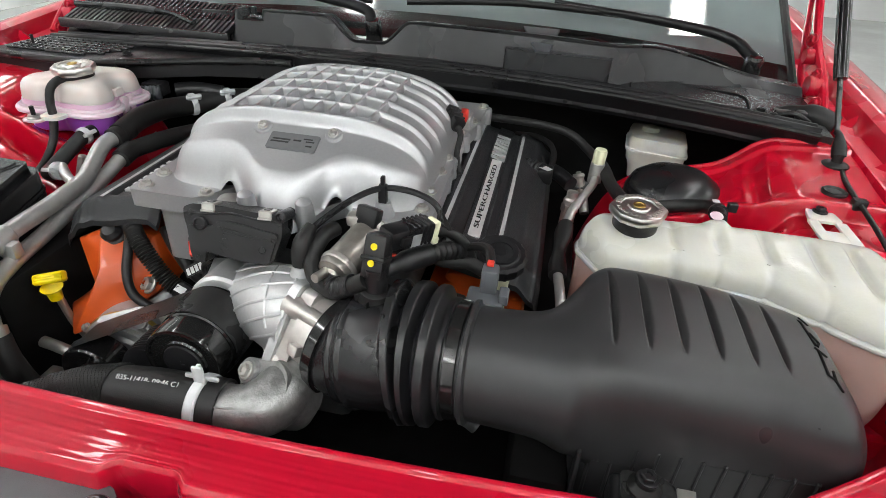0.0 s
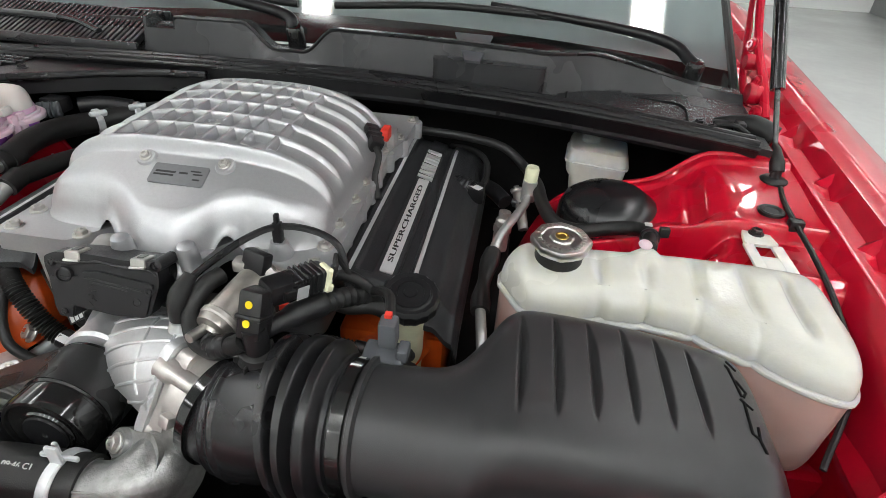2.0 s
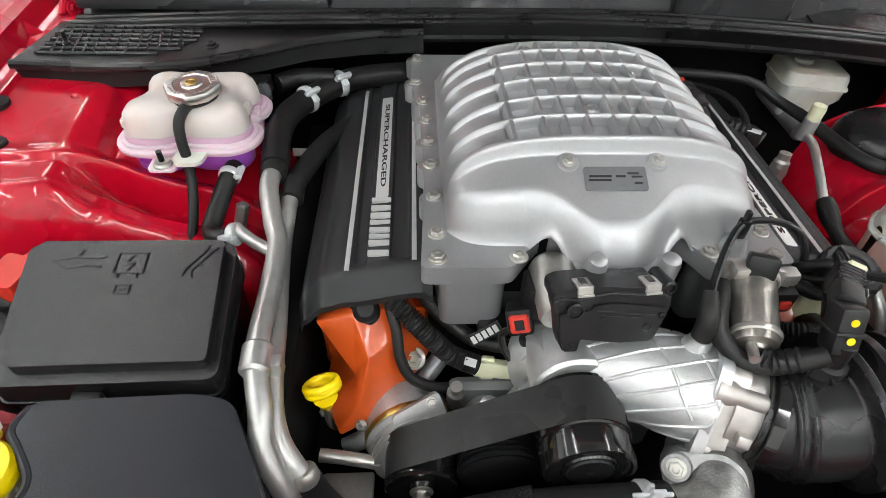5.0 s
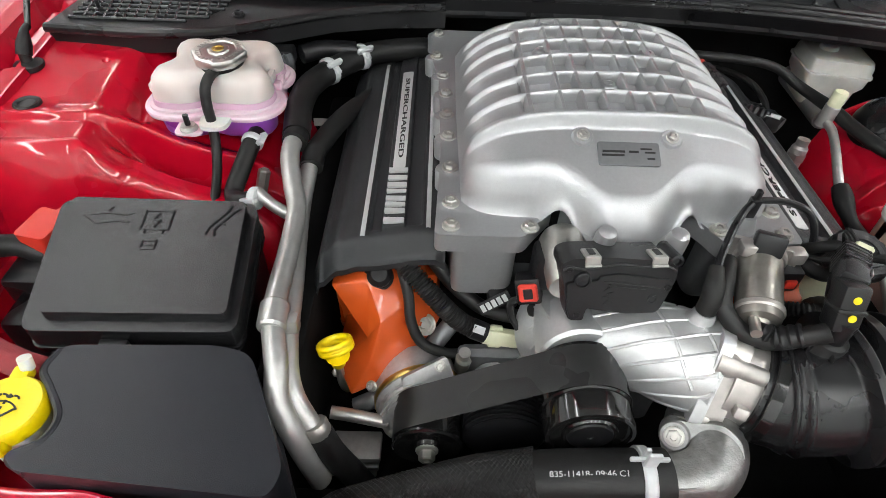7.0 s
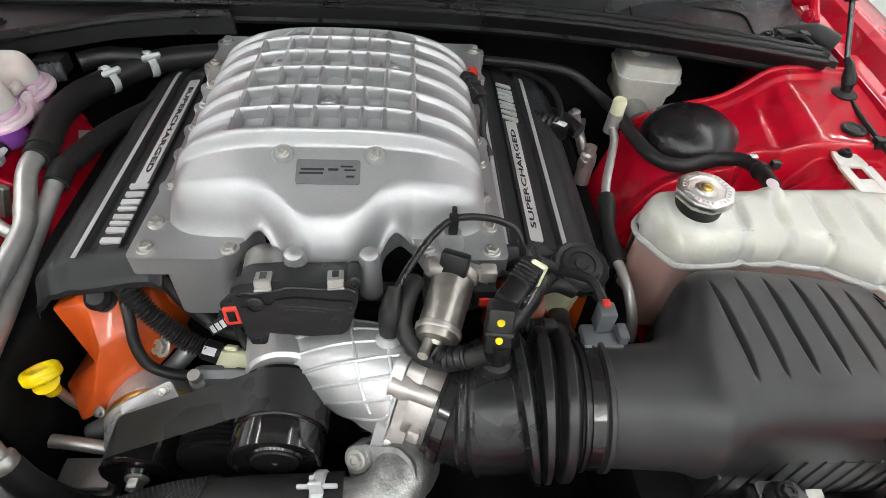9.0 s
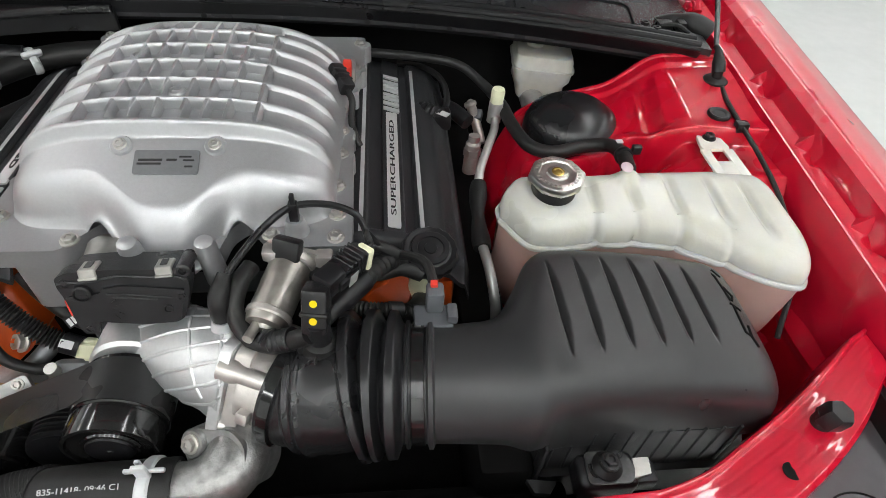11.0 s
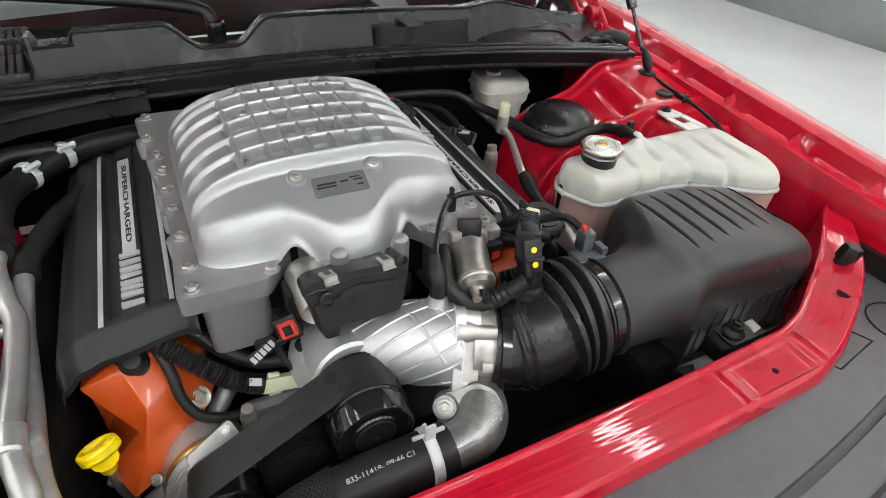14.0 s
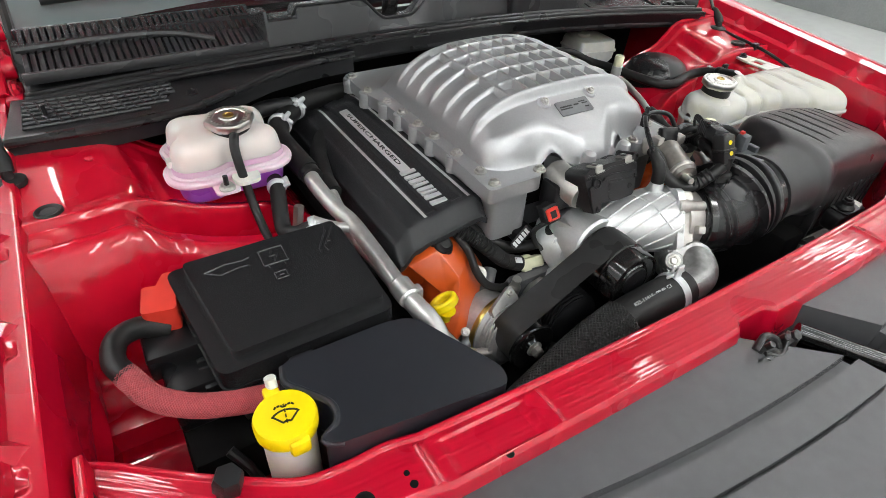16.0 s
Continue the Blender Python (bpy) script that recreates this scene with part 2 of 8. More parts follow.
def lathe(profile, at=(0, 0, 0), axis=(0, 0, 1), seg=32, bm=None, lobes=None):
    """Profile of (r, h) turned round an axis. lobes: function of the angle that scales the radius."""
    b = bmesh.new()
    rings = []
    for r, h in profile:
        if r < 1e-6:
            rings.append([b.verts.new((0, 0, h))])
        else:
            rings.append([b.verts.new((r * (lobes(2 * math.pi * k / seg) if lobes else 1) * math.cos(2 * math.pi * k / seg),
                                       r * (lobes(2 * math.pi * k / seg) if lobes else 1) * math.sin(2 * math.pi * k / seg), h)) for k in range(seg)])
    for p, q in zip(rings, rings[1:]):
        for k in range(seg):
            l = (k + 1) % seg
            if len(p) == 1 and len(q) == 1:
                continue
            if len(p) == 1:
                b.faces.new((p[0], q[k], q[l]))
            elif len(q) == 1:
                b.faces.new((p[k], p[l], q[0]))
            else:
                b.faces.new((p[k], p[l], q[l], q[k]))
    if len(rings[0]) > 1:
        b.faces.new(rings[0][::-1])
    if len(rings[-1]) > 1:
        b.faces.new(rings[-1])
    rot = Vector((0, 0, 1)).rotation_difference(Vector(axis)).to_matrix().to_4x4()
    b.transform(Matrix.Translation(at) @ rot)
    return joined(bm, b)


def grid(nu, nv, f, bm=None, closed_u=False):
    """Sheet of points f(u, v), u and v from 0 to 1."""
    b = bmesh.new()
    vs = [[b.verts.new(f(i / nu, j / nv)) for i in range(nu + (0 if closed_u else 1))] for j in range(nv + 1)]
    m = len(vs[0])
    for j in range(nv):
        for i in range(m if closed_u else m - 1):
            b.faces.new((vs[j][i], vs[j][(i + 1) % m], vs[j + 1][(i + 1) % m], vs[j + 1][i]))
    return joined(bm, b)


def skirted(b, depth, way=(0, 0, -1)):
    """Gives a sheet a rim that goes down from its open edges."""
    edges = [e for e in b.edges if len(e.link_faces) == 1]
    ret = bmesh.ops.extrude_edge_only(b, edges=edges)
    for v in (g for g in ret["geom"] if isinstance(g, bmesh.types.BMVert)):
        v.co += Vector(way) * depth
    return b


def lerp_table(table, x):
    if x <= table[0][0]:
        return table[0][1]
    for (a, p), (b, q) in zip(table, table[1:]):
        if x <= b:
            return p + (q - p) * (x - a) / (b - a)
    return table[-1][1]


def smooth_table(table, x):
    if x <= table[0][0]:
        return table[0][1]
    for (a, p), (b, q) in zip(table, table[1:]):
        if x <= b:
            t = (x - a) / (b - a)
            return p + (q - p) * t * t * (3 - 2 * t)
    return table[-1][1]


def curve_table(table, x):
    """Smooth line through the rows of a table."""
    if x <= table[0][0]:
        return table[0][1]
    if x >= table[-1][0]:
        return table[-1][1]
    for i in range(len(table) - 1):
        if x <= table[i + 1][0]:
            break
    (x1, p1), (x2, p2) = table[i], table[i + 1]
    x0, p0 = table[i - 1] if i else (x1 - (x2 - x1), p1 - (p2 - p1))
    x3, p3 = table[i + 2] if i + 2 < len(table) else (x2 + (x2 - x1), p2 + (p2 - p1))
    h = x2 - x1
    m1, m2 = (p2 - p0) / (x2 - x0) * h, (p3 - p1) / (x3 - x1) * h
    t = (x - x1) / h
    return (2 * t ** 3 - 3 * t * t + 1) * p1 + (t ** 3 - 2 * t * t + t) * m1 + (3 * t * t - 2 * t ** 3) * p2 + (t ** 3 - t * t) * m2


def sstep(a, b, x):
    t = max(0.0, min(1.0, (x - a) / (b - a)))
    return t * t * (3 - 2 * t)


def hump(d, w):
    return max(0.0, 1 - (d / w) ** 2) ** 2 if abs(d) < w else 0.0


def lettering(text, size, m, depth=0.0008, bold=0.0, stretch=1.0, shear=0.0):
    c = bpy.data.curves.new("lettering", "FONT")
    c.body, c.size, c.extrude, c.offset, c.shear = text, size, depth, bold, shear
    c.align_x, c.align_y = "CENTER", "CENTER"
    c.resolution_u = 3
    ob = bpy.data.objects.new("lettering", c)
    me = bpy.data.meshes.new_from_object(ob)
    bpy.data.objects.remove(ob)
    bpy.data.curves.remove(c)
    b = bmesh.new()
    b.from_mesh(me)
    bpy.data.meshes.remove(me)
    b.transform(m @ Matrix.Diagonal((stretch, 1, 1, 1)))
    return b


def axes(origin, right, up):
    """Pose with local x along right, local y along up."""
    x = Vector(right).normalized()
    z = x.cross(Vector(up)).normalized()
    y = z.cross(x)
    m = Matrix((x, y, z)).transposed().to_4x4()
    m.translation = Vector(origin)
    return m


def bolt_mesh(r=0.007, h=0.006, material=STEEL):
    b = lathe([(r * 1.35, 0), (r * 1.35, h * 0.25), (r * 1.2, h * 0.35)], seg=20)
    b = lathe([(r, h * 0.3), (r, h), (r * 0.85, h * 1.12), (r * 0.5, h * 1.12), (r * 0.42, h * 0.8), (0, h * 0.8)], seg=6, bm=b)
    me = bpy.data.meshes.new("bolt")
    bmesh.ops.recalc_face_normals(b, faces=b.faces)
    b.to_mesh(me)
    b.free()
    me.materials.append(material)
    return me


BOLT = bolt_mesh()
BOLT_S = bolt_mesh(0.005, 0.005)
BOLT_BLACK = bolt_mesh(0.007, 0.006, PLASTIC)
BOLT_RED = bolt_mesh(0.009, 0.007, RED)


def bolts(places, parent, me=BOLT, axis=(0, 0, 1), name="bolt"):
    rot = Vector((0, 0, 1)).rotation_difference(Vector(axis)).to_matrix().to_4x4()
    for i, p in enumerate(places):
        part_mesh(name, me, parent, "", Matrix.Translation(p) @ rot @ pose(0, 0, 0, 0, 0, 17 * i))


def weave(line, radius, turns, count, r=0.0009):
    """Two families of fine strands wound round a line."""
    p = spline(line, 14)
    n = len(p)
    side = Vector((0, 0, 1))
    frames = []
    for i in range(n):
        t = (p[min(i + 1, n - 1)] - p[max(i - 1, 0)]).normalized()
        side = (side - t * side.dot(t)).normalized()
        frames.append((p[i], side.copy(), t.cross(side)))
    out = []
    for way in (-1, 1):
        for k in range(count):
            verts, faces, base = [], [], 0
            for i, (c, s, u) in enumerate(frames):
                a = 2 * math.pi * (k / count + way * turns * i / (n - 1))
                rr = radius + 0.0004 * math.cos(math.pi * i * 0.9 + math.pi * k) * way
                d, e = math.cos(a) * s + math.sin(a) * u, -math.sin(a) * s + math.cos(a) * u
                verts += [c + d * rr + e * r * 1.4, c + d * (rr + r), c + d * rr - e * r * 1.4]
            for i in range(n - 1):
                for q in (0, 1):
                    faces.append((base + 3 * i + q, base + 3 * i + q + 1, base + 3 * i + q + 4, base + 3 * i + q + 3))
            me = bpy.data.meshes.new("strand")
            me.from_pydata([tuple(v) for v in verts], [], faces)
            out.append(me)
    return out


# ---- room ----
solo("floor", box(-5.5, 5.2, -6, 9, -0.1, 0, 0), FLOOR, "pale grey glossy epoxy garage floor", "floor", kind="structure")
# wall_south is unseen, stood close to bounce fill onto the engine front
for nm, dims in (("wall_east", (5.2, 5.4, -6, 9, 0, 3.4)), ("wall_west", (-5.7, -5.5, -6, 9, 0, 3.4)),
                 ("wall_north", (-5.5, 5.2, 9, 9.2, 0, 3.4)), ("wall_south", (-5.5, 5.2, -4.3, -4.1, 0, 3.4))):
    solo(nm, box(*dims, 0), WALL, "plain white painted garage wall", "wall", kind="structure")
solo("baseboard", box(5.18, 5.197, -6, 9, 0, 0.35, 0.004), SKIRT, "grey painted strip along the foot of the wall", "baseboard", kind="structure")
solo("ceiling", box(-5.7, 5.4, -6.2, 9.2, 3.4, 3.5, 0), CEIL, "grey garage ceiling", "ceiling", kind="structure")


def ceiling_light(x, y, length):
    e = thing("ceiling_light", (x, y, 3.4), "long white linear LED ceiling light, switched on", "ceiling light", "ceiling lights")
    part("frame", box(x - 0.09, x + 0.09, y - length / 2 - 0.03, y + length / 2 + 0.03, 3.345, 3.4, 0.01), WHITE_PL, e)
    part("diffuser", box(x - 0.07, x + 0.07, y - length / 2, y + length / 2, 3.325, 3.344, 0.006), LIGHT, e, "glowing diffuser")
    return e


ceiling_light(0.80, 1.5, 2.3)
ceiling_light(-0.9, 2.6, 2.3)
# unseen tubes added as fill for the front faces of the engine
for lx in (-0.9, 0.0, 0.9):
    ceiling_light(lx, -2.7, 2.3)
# the row at x = 4.6 stands near the east wall to brighten it
for lx in (-4.2, -1.9, 1.9, 4.6):
    for ly in (-2.9, -0.5, 1.9, 4.8):
        ceiling_light(lx, ly, 2.3)

# ---- car body ----
CX = 0.015          # middle of the car


def ends(x):
    return abs(x - CX)


def crest(y):
    return 0.945 + 0.10 * y


def fender(side):
    e = thing("fender", (CX + side * 0.9, 0.1, 0.3), "glossy red front fender with a folded inner ledge", "fender", "fenders")

    def prof(v, u):
        y = -0.62 + 1.75 * v
        c = crest(y)
        nar = -0.05 * sstep(-0.25, -0.65, y)
        tab = [(0.0, 0.722, -0.30), (0.16, 0.738, -0.045), (0.24, 0.748, -0.012), (0.36, 0.772, -0.010), (0.43, 0.782, 0.014), (0.50, 0.80, 0.022),
               (0.58, 0.835, 0.014), (0.68, 0.875, -0.003), (0.78, 0.915, -0.033), (0.88, 0.948, -0.085), (0.94, 0.962, -0.19), (1.0, 0.965, -0.45)]
        x = lerp_table([(a, b) for a, b, c2 in tab], u)
        z = lerp_table([(a, c2) for a, b, c2 in tab], u)
        dent = 0.0
        if 0.30 <= u <= 0.42:
            for k in range(9):
                dent += max(0.0, 1 - abs(y - (-0.45 + 0.145 * k)) / (0.024 * (u - 0.24) / 0.18 + 0.001)) * 0.008
        return Vector((CX + side * (x + nar), y, c + z - dent))

    part("inner_flange", grid(36, 420, lambda u, v: prof(v, 0.43 * u)), RED, e, angle=50)
    for k in range(9):
        y = -0.42 + 0.145 * k
        c, nar = crest(y), -0.05 * sstep(-0.25, -0.65, y)
        b = bmesh.new()
        q = [b.verts.new((CX + side * (x + nar), y + dy, c + z)) for x, dy, z in ((0.780, 0.0, 0.007), (0.756, 0.0, -0.0120), (0.769, -0.014, -0.0115), (0.769, 0.014, -0.0115), (0.784, -0.005, 0.006), (0.784, 0.005, 0.006))]
        for f in ((q[0], q[1], q[2]), (q[0], q[3], q[1]), (q[0], q[2], q[4]), (q[0], q[5], q[3])):
            b.faces.new(f)
        part("dart", b, RED, e, angle=15)
    part("outer_skin", grid(36, 160, lambda u, v: prof(v, 0.43 + 0.57 * u)), RED, e, angle=50)
    return e


fender(1)
fender(-1)


def tower_back(a):
    return curve_table([(0.30, 0.25), (0.36, 0.31), (0.42, 0.355), (0.48, 0.375), (0.56, 0.380), (0.62, 0.382), (0.66, 0.380), (0.70, 0.378), (0.75, 0.37)], a)


def tower_fold(a, side):
    """Edge of the upper sheet, where it laps over the lower ledge."""
    y = curve_table([(0.34, 0.155), (0.44, 0.173), (0.50, 0.178), (0.55, 0.189), (0.586, 0.198), (0.626, 0.194), (0.68, 0.184), (0.75, 0.178)], a)
    return y + (0.022 + 0.018 * hump(a - 0.555, 0.035) if side > 0 else 0.0)


def tower_z(a, y, side):
    z = curve_table([(0.345, 0.70), (0.372, 0.79), (0.41, 0.858), (0.46, 0.884), (0.545, 0.900), (0.590, 0.915), (0.620, 0.932), (0.640, 0.9405), (0.655, 0.9420), (0.70, 0.944), (0.75, 0.945)], a)
    z += 0.016 * sstep(0.20, 0.37, y) * sstep(0.56, 0.63, a)
    z += 0.006 * sstep(0.352, 0.362, y) * sstep(0.45, 0.56, a)
    d = y - tower_fold(a, side)
    inner = sstep(0.640, 0.590, a)
    z += (0.002 + 0.005 * inner) * sstep(-0.001, 0.003, d) * sstep(0.026, 0.004, d)
    z -= (0.008 + 0.010 * inner + (0.014 if side > 0 else 0.0)) * sstep(0.001, -0.006, d)
    z -= 0.036 * inner * sstep(0.0, -0.008, d) * sstep(-0.042, -0.010, d) * sstep(0.40, 0.50, a)
    # lower ledge, then the wall down into the bay
    ledge = 0.046 + 0.014 * inner + (0.028 if side > 0 else 0.0)
    z -= 0.17 * sstep(-ledge, -ledge - 0.075, d) ** 1.3
    z -= 0.010 * hump(d + ledge + 0.11, 0.03)
    z += 0.0018 * hump(d + ledge + 0.002, 0.010)
    if d > 0:
        # shallow valley beside the pad and a small drilled hole
        z -= 0.007 * hump(a - (0.600 + 0.12 * (y - 0.25)), 0.016) * sstep(0.0, 0.02, d) * sstep(0.36, 0.33, y)
        if side < 0:
            z -= 0.012 * sstep(0.0050, 0.0035, math.hypot(a - 0.662, y - 0.306))
    return z


def strut_tower(side):
    e = thing("strut_tower", (CX + side * 0.55, 0.25, 0.5), "red painted strut tower and inner wing pressing", "strut tower", "strut towers")

    def f(u, v):
        a = 0.345 + 0.405 * u
        y = -0.02 + (tower_back(a) + 0.02) * v
        return Vector((CX + side * a, y, tower_z(a, y, side)))

    part("tower_pressing", skirted(grid(220, 300, f), 0.12), RED_IN, e, angle=60)
    part("edge_flange", sweep(spline([(CX + side * a, tower_back(a) - 0.002, tower_z(a, tower_back(a), side) + 0.001) for a in np.linspace(0.41, 0.745, 24)], 4), 0.004, 8), RED_IN, e, "rolled rear edge")
    return e


strut_tower(1)
strut_tower(-1)
for side in (1, -1):
    # apron that closes the bay below the wings
    def wing(u, v, side=side):
        y, z = -0.145 + 0.59 * u, 0.90 - 0.46 * v
        x = 0.742 - 0.035 * v - 0.010 * hump(z - 0.80, 0.02) - 0.008 * hump(z - 0.70, 0.03) + 0.006 * math.sin(y * 30) * sstep(0.1, 0.3, v)
        return Vector((CX + side * x, y, z))

    solo("inner_wing", grid(60, 60, wing), RED_IN, "red painted inner wing panel of the bay", "car body panel", "inner wings")

def wheelhouse(u, v):
    y, x = -0.26 + 0.40 * u, -0.745 + 0.33 * v
    z = 0.735 - 0.10 * sstep(0.35, 1.0, v) - 0.012 * v + 0.010 * hump(y + 0.05, 0.03) - 0.02 * sstep(-0.10, -0.20, y)
    return Vector((x, y, z))


solo("wheelhouse", skirted(grid(50, 50, wheelhouse), 0.10), RED_IN, "red painted wheelhouse floor beside the fuse box", "car body panel")
solo("front_apron", box(CX - 0.735, CX - 0.725, -0.40, -0.14, 0.60, 0.90, 0.003), RED_IN, "red painted apron ahead of the wheelhouse", "car body panel")
# near-black boxes: the shade deep in the bay is put into their colour
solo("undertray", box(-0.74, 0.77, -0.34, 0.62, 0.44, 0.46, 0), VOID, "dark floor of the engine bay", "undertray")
solo("bulkhead", box(-0.74, 0.77, 0.60, 0.62, 0.46, 0.97, 0), VOID, "near-black bulkhead, shade behind the engine put into its colour", "bulkhead")
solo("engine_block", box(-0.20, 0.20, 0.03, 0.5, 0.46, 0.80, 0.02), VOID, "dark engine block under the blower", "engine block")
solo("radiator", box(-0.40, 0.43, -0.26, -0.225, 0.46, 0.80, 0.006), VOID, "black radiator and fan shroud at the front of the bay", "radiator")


# radiator support
def support_edges(x):
    a = ends(x)
    back = -0.255 + 0.012 * (a / 0.45) ** 2 if a < 0.45 else curve_table([(0.42, -0.2445), (0.45, -0.243), (0.50, -0.229), (0.55, -0.203), (0.60, -0.176), (0.66, -0.138), (0.71, -0.104), (0.75, -0.085)], a)
    front = -0.325 + 0.006 * (a / 0.45) ** 2 if a < 0.45 else curve_table([(0.42, -0.3195), (0.45, -0.318), (0.52, -0.298), (0.60, -0.258), (0.66, -0.218), (0.70, -0.184), (0.75, -0.135)], a)
    if x < CX:
        back -= 0.040 * sstep(0.47, 0.58, a) - 0.008 * sstep(0.62, 0.75, a)
        front -= 0.030 * sstep(0.47, 0.58, a)
    return back, front


def support_f(u, v):
    x = CX - 0.735 + 1.47 * u
    back, front = support_edges(x)
    a = ends(x)
    z0 = 0.862 + (0.022 if x > CX else 0.010) * sstep(0.5, 0.66, a)
    # cross profile: rear lip, gutter, crown, front roll
    tab = [(0.0, -0.05), (0.04, -0.005), (0.065, 0.003), (0.10, 0.004), (0.14, 0.003), (0.17, -0.0005), (0.5, 0.0005), (0.86, 0.0), (0.93, -0.005), (0.97, -0.018), (1.0, -0.06)]
    y = back + (front - back) * v
    z = z0 + lerp_table(tab, v)
    if 0.17 < v < 0.86:
        z += 0.00005 * (math.sin(v * 55 + 1.5 * math.sin(x * 31)) + math.sin(v * 38 + x * 9) + 0.8 * math.sin(v * 83 - x * 40)) * sstep(0.17, 0.24, v) * sstep(0.86, 0.80, v)
    if 0.22 < v < 0.86:
        for xc, hw in ((CX + 0.39, 0.052), (CX - 0.385, 0.052)):
            if abs(x - xc) < hw:
                z -= 0.0035 * sstep(0, 0.004, hw - abs(x - xc)) * sstep(0.24, 0.30, v) * sstep(0.86, 0.80, v)
        for xc in (0.46, -0.455, 0.325, -0.315):
            z += 0.0035 * hump(x - CX - xc, 0.006)
    if -0.015 < x < 0.065:
        k = sstep(-0.015, 0.0, x) * sstep(0.065, 0.05, x)
        y = y + 0.012 * k * sstep(0.5, 1.0, v)
    return Vector((x, y, z))


support = thing("radiator_support", (CX, -0.29, 0.80), "glossy red radiator support beam across the front of the bay", "radiator support")
part("beam", grid(300, 90, support_f), RED_BEAM, support, angle=45)
for x, y, r in ((0.406, -0.290, 0.0040), (-0.366, -0.312, 0.0045), (0.592, -0.241, 0.0085), (-0.463, -0.293, 0.004), (-0.510, -0.286, 0.010), (-0.464, -0.280, 0.003)):
    back, front = support_edges(x)
    at = support_f((x - CX + 0.735) / 1.47, (y - back) / (front - back))
    part("hole", lathe([(r, 0), (r, 0.0005), (0, 0.0005)], (x, y, at.z), seg=20), VOID, support, "dark drilled hole")


def bump_stop(x, y, z):
    e = thing("bump_stop", (x, y, z), "black rubber hood bump stop on the red support", "bump stop", "hood bump stops")
    part("stem", lathe([(0.010, 0), (0.010, 0.018)], (x, y, z)), RUBBER, e)
    part("head", lathe([(0.0120, 0.008), (0.0138, 0.011), (0.0138, 0.026), (0.0120, 0.031), (0.006, 0.032), (0, 0.030)], (x, y, z), (0.15, -0.1, 1), seg=6), PLASTIC, e)


bump_stop(0.640, -0.200, 0.878)
bump_stop(-0.612, -0.220, 0.868)


# trim panels in front of the support, one on each side of the latch gap
def trim_bow(x):
    return 0.022 + 0.20 * (x - 0.05) ** 2


STEPS = [(0.0, 0.0), (-0.0015, -0.012), (-0.011, -0.013), (-0.0125, -0.002), (-0.030, -0.003), (-0.050, -0.003), (-0.0505, -0.014), (-0.0545, -0.014), (-0.055, -0.004)]


def trim_z(x, y):
    a = ends(x)
    z = 0.840 - 0.012 * sstep(0.5, 0.8, a)
    d = y - (-0.425 + trim_bow(x))
    if d < 0:
        z += lerp_table([(p, q) for p, q in STEPS[::-1]], d) * sstep(0.552, 0.540, x) - 0.10 * sstep(-0.15, -0.50, d)
    return z


def trim_panel(x0f, x1f, label):
    def point(u, j):
        yy = -0.32 - 0.6 * j / 60
        x0, x1 = x0f(yy), x1f(yy)
        x = x0 + (x1 - x0) * u
        top = support_edges(x)[1] + 0.022 if ends(x) < 0.72 else -0.15
        step = -0.425 + trim_bow(x)
        if j <= 24:
            y = top + (step - top) * j / 24
        elif j <= 24 + len(STEPS) - 1:
            y = step + STEPS[j - 24][0]
        else:
            y = step - 0.055 - 0.5 * (j - 24 - len(STEPS) + 1) / 28
        return Vector((x, y, trim_z(x, y)))

    n = 24 + len(STEPS) - 1 + 28
    e = thing("front_trim_panel", ((x0f(-0.5) + x1f(-0.5)) / 2, -0.5, 0.78), label, "trim panel", "front trim panels")
    part("panel", skirted(grid(120, n, lambda u, v: point(u, round(v * n))), 0.045), TRIM, e, angle=25)
    return e


trim_panel(lambda y: CX - 0.80, lambda y: -0.030 + 0.028 * sstep(-0.335, -0.36, y) + 0.75 * max(0.0, -0.36 - y) * 0.6, "satin black plastic trim panel ahead of the radiator support")
trim_r = trim_panel(lambda y: 0.118 + 0.30 * max(0.0, -0.33 - y), lambda y: CX + 0.80, "satin black trim panel with a round moulded ring")


def ring(c, r, t, parent, sy=1.0):
    pts = [Vector((c[0] + r * math.cos(2 * math.pi * k / 48), c[1] + sy * r * math.sin(2 * math.pi * k / 48), trim_z(c[0] + r * math.cos(2 * math.pi * k / 48), c[1] + sy * r * math.sin(2 * math.pi * k / 48)) + 0.0006)) for k in range(49)]
    part("moulded_ring", sweep(pts, t, 6), VOID, parent, "dark moulded ring")


ring((0.668, -0.296), 0.046, 0.0010, trim_r)
part("oval_slot", lathe([(0.014, 0), (0.014, 0.001), (0, 0.001)], (0.722, -0.258, trim_z(0.722, -0.258)), seg=24), VOID, trim_r, "dark oval slot")
for pts in (((0.500, -0.300), (0.505, -0.313), (0.592, -0.298), (0.580, -0.272)),):
    part("moulded_line", sweep(spline([(x, y, trim_z(x, y) + 0.0003) for x, y in pts], 1), 0.0010, 6), VOID, trim_r, "dark moulded line")
solo("wing_seal", prism([(0.742, -0.150), (0.775, -0.140), (0.760, -0.45), (0.735, -0.45)], 0.80, 0.862, 0.004), RUBBER, "black foam seal beside the fender", "seal")
solo("wing_seal", prism([(CX - 0.727, -0.150), (CX - 0.70, -0.45), (CX - 0.74, -0.45), (CX - 0.76, -0.140)], 0.80, 0.885, 0.004), RUBBER, "black foam seal beside the fender", "seal")
solo("grille_bar", pipe([(0.085, -0.345, 0.832), (0.125, -0.40, 0.825), (0.18, -0.47, 0.815), (0.30, -0.62, 0.79)], 0.012, 14), GLOSS, "gloss black bar in the latch gap", "bar")
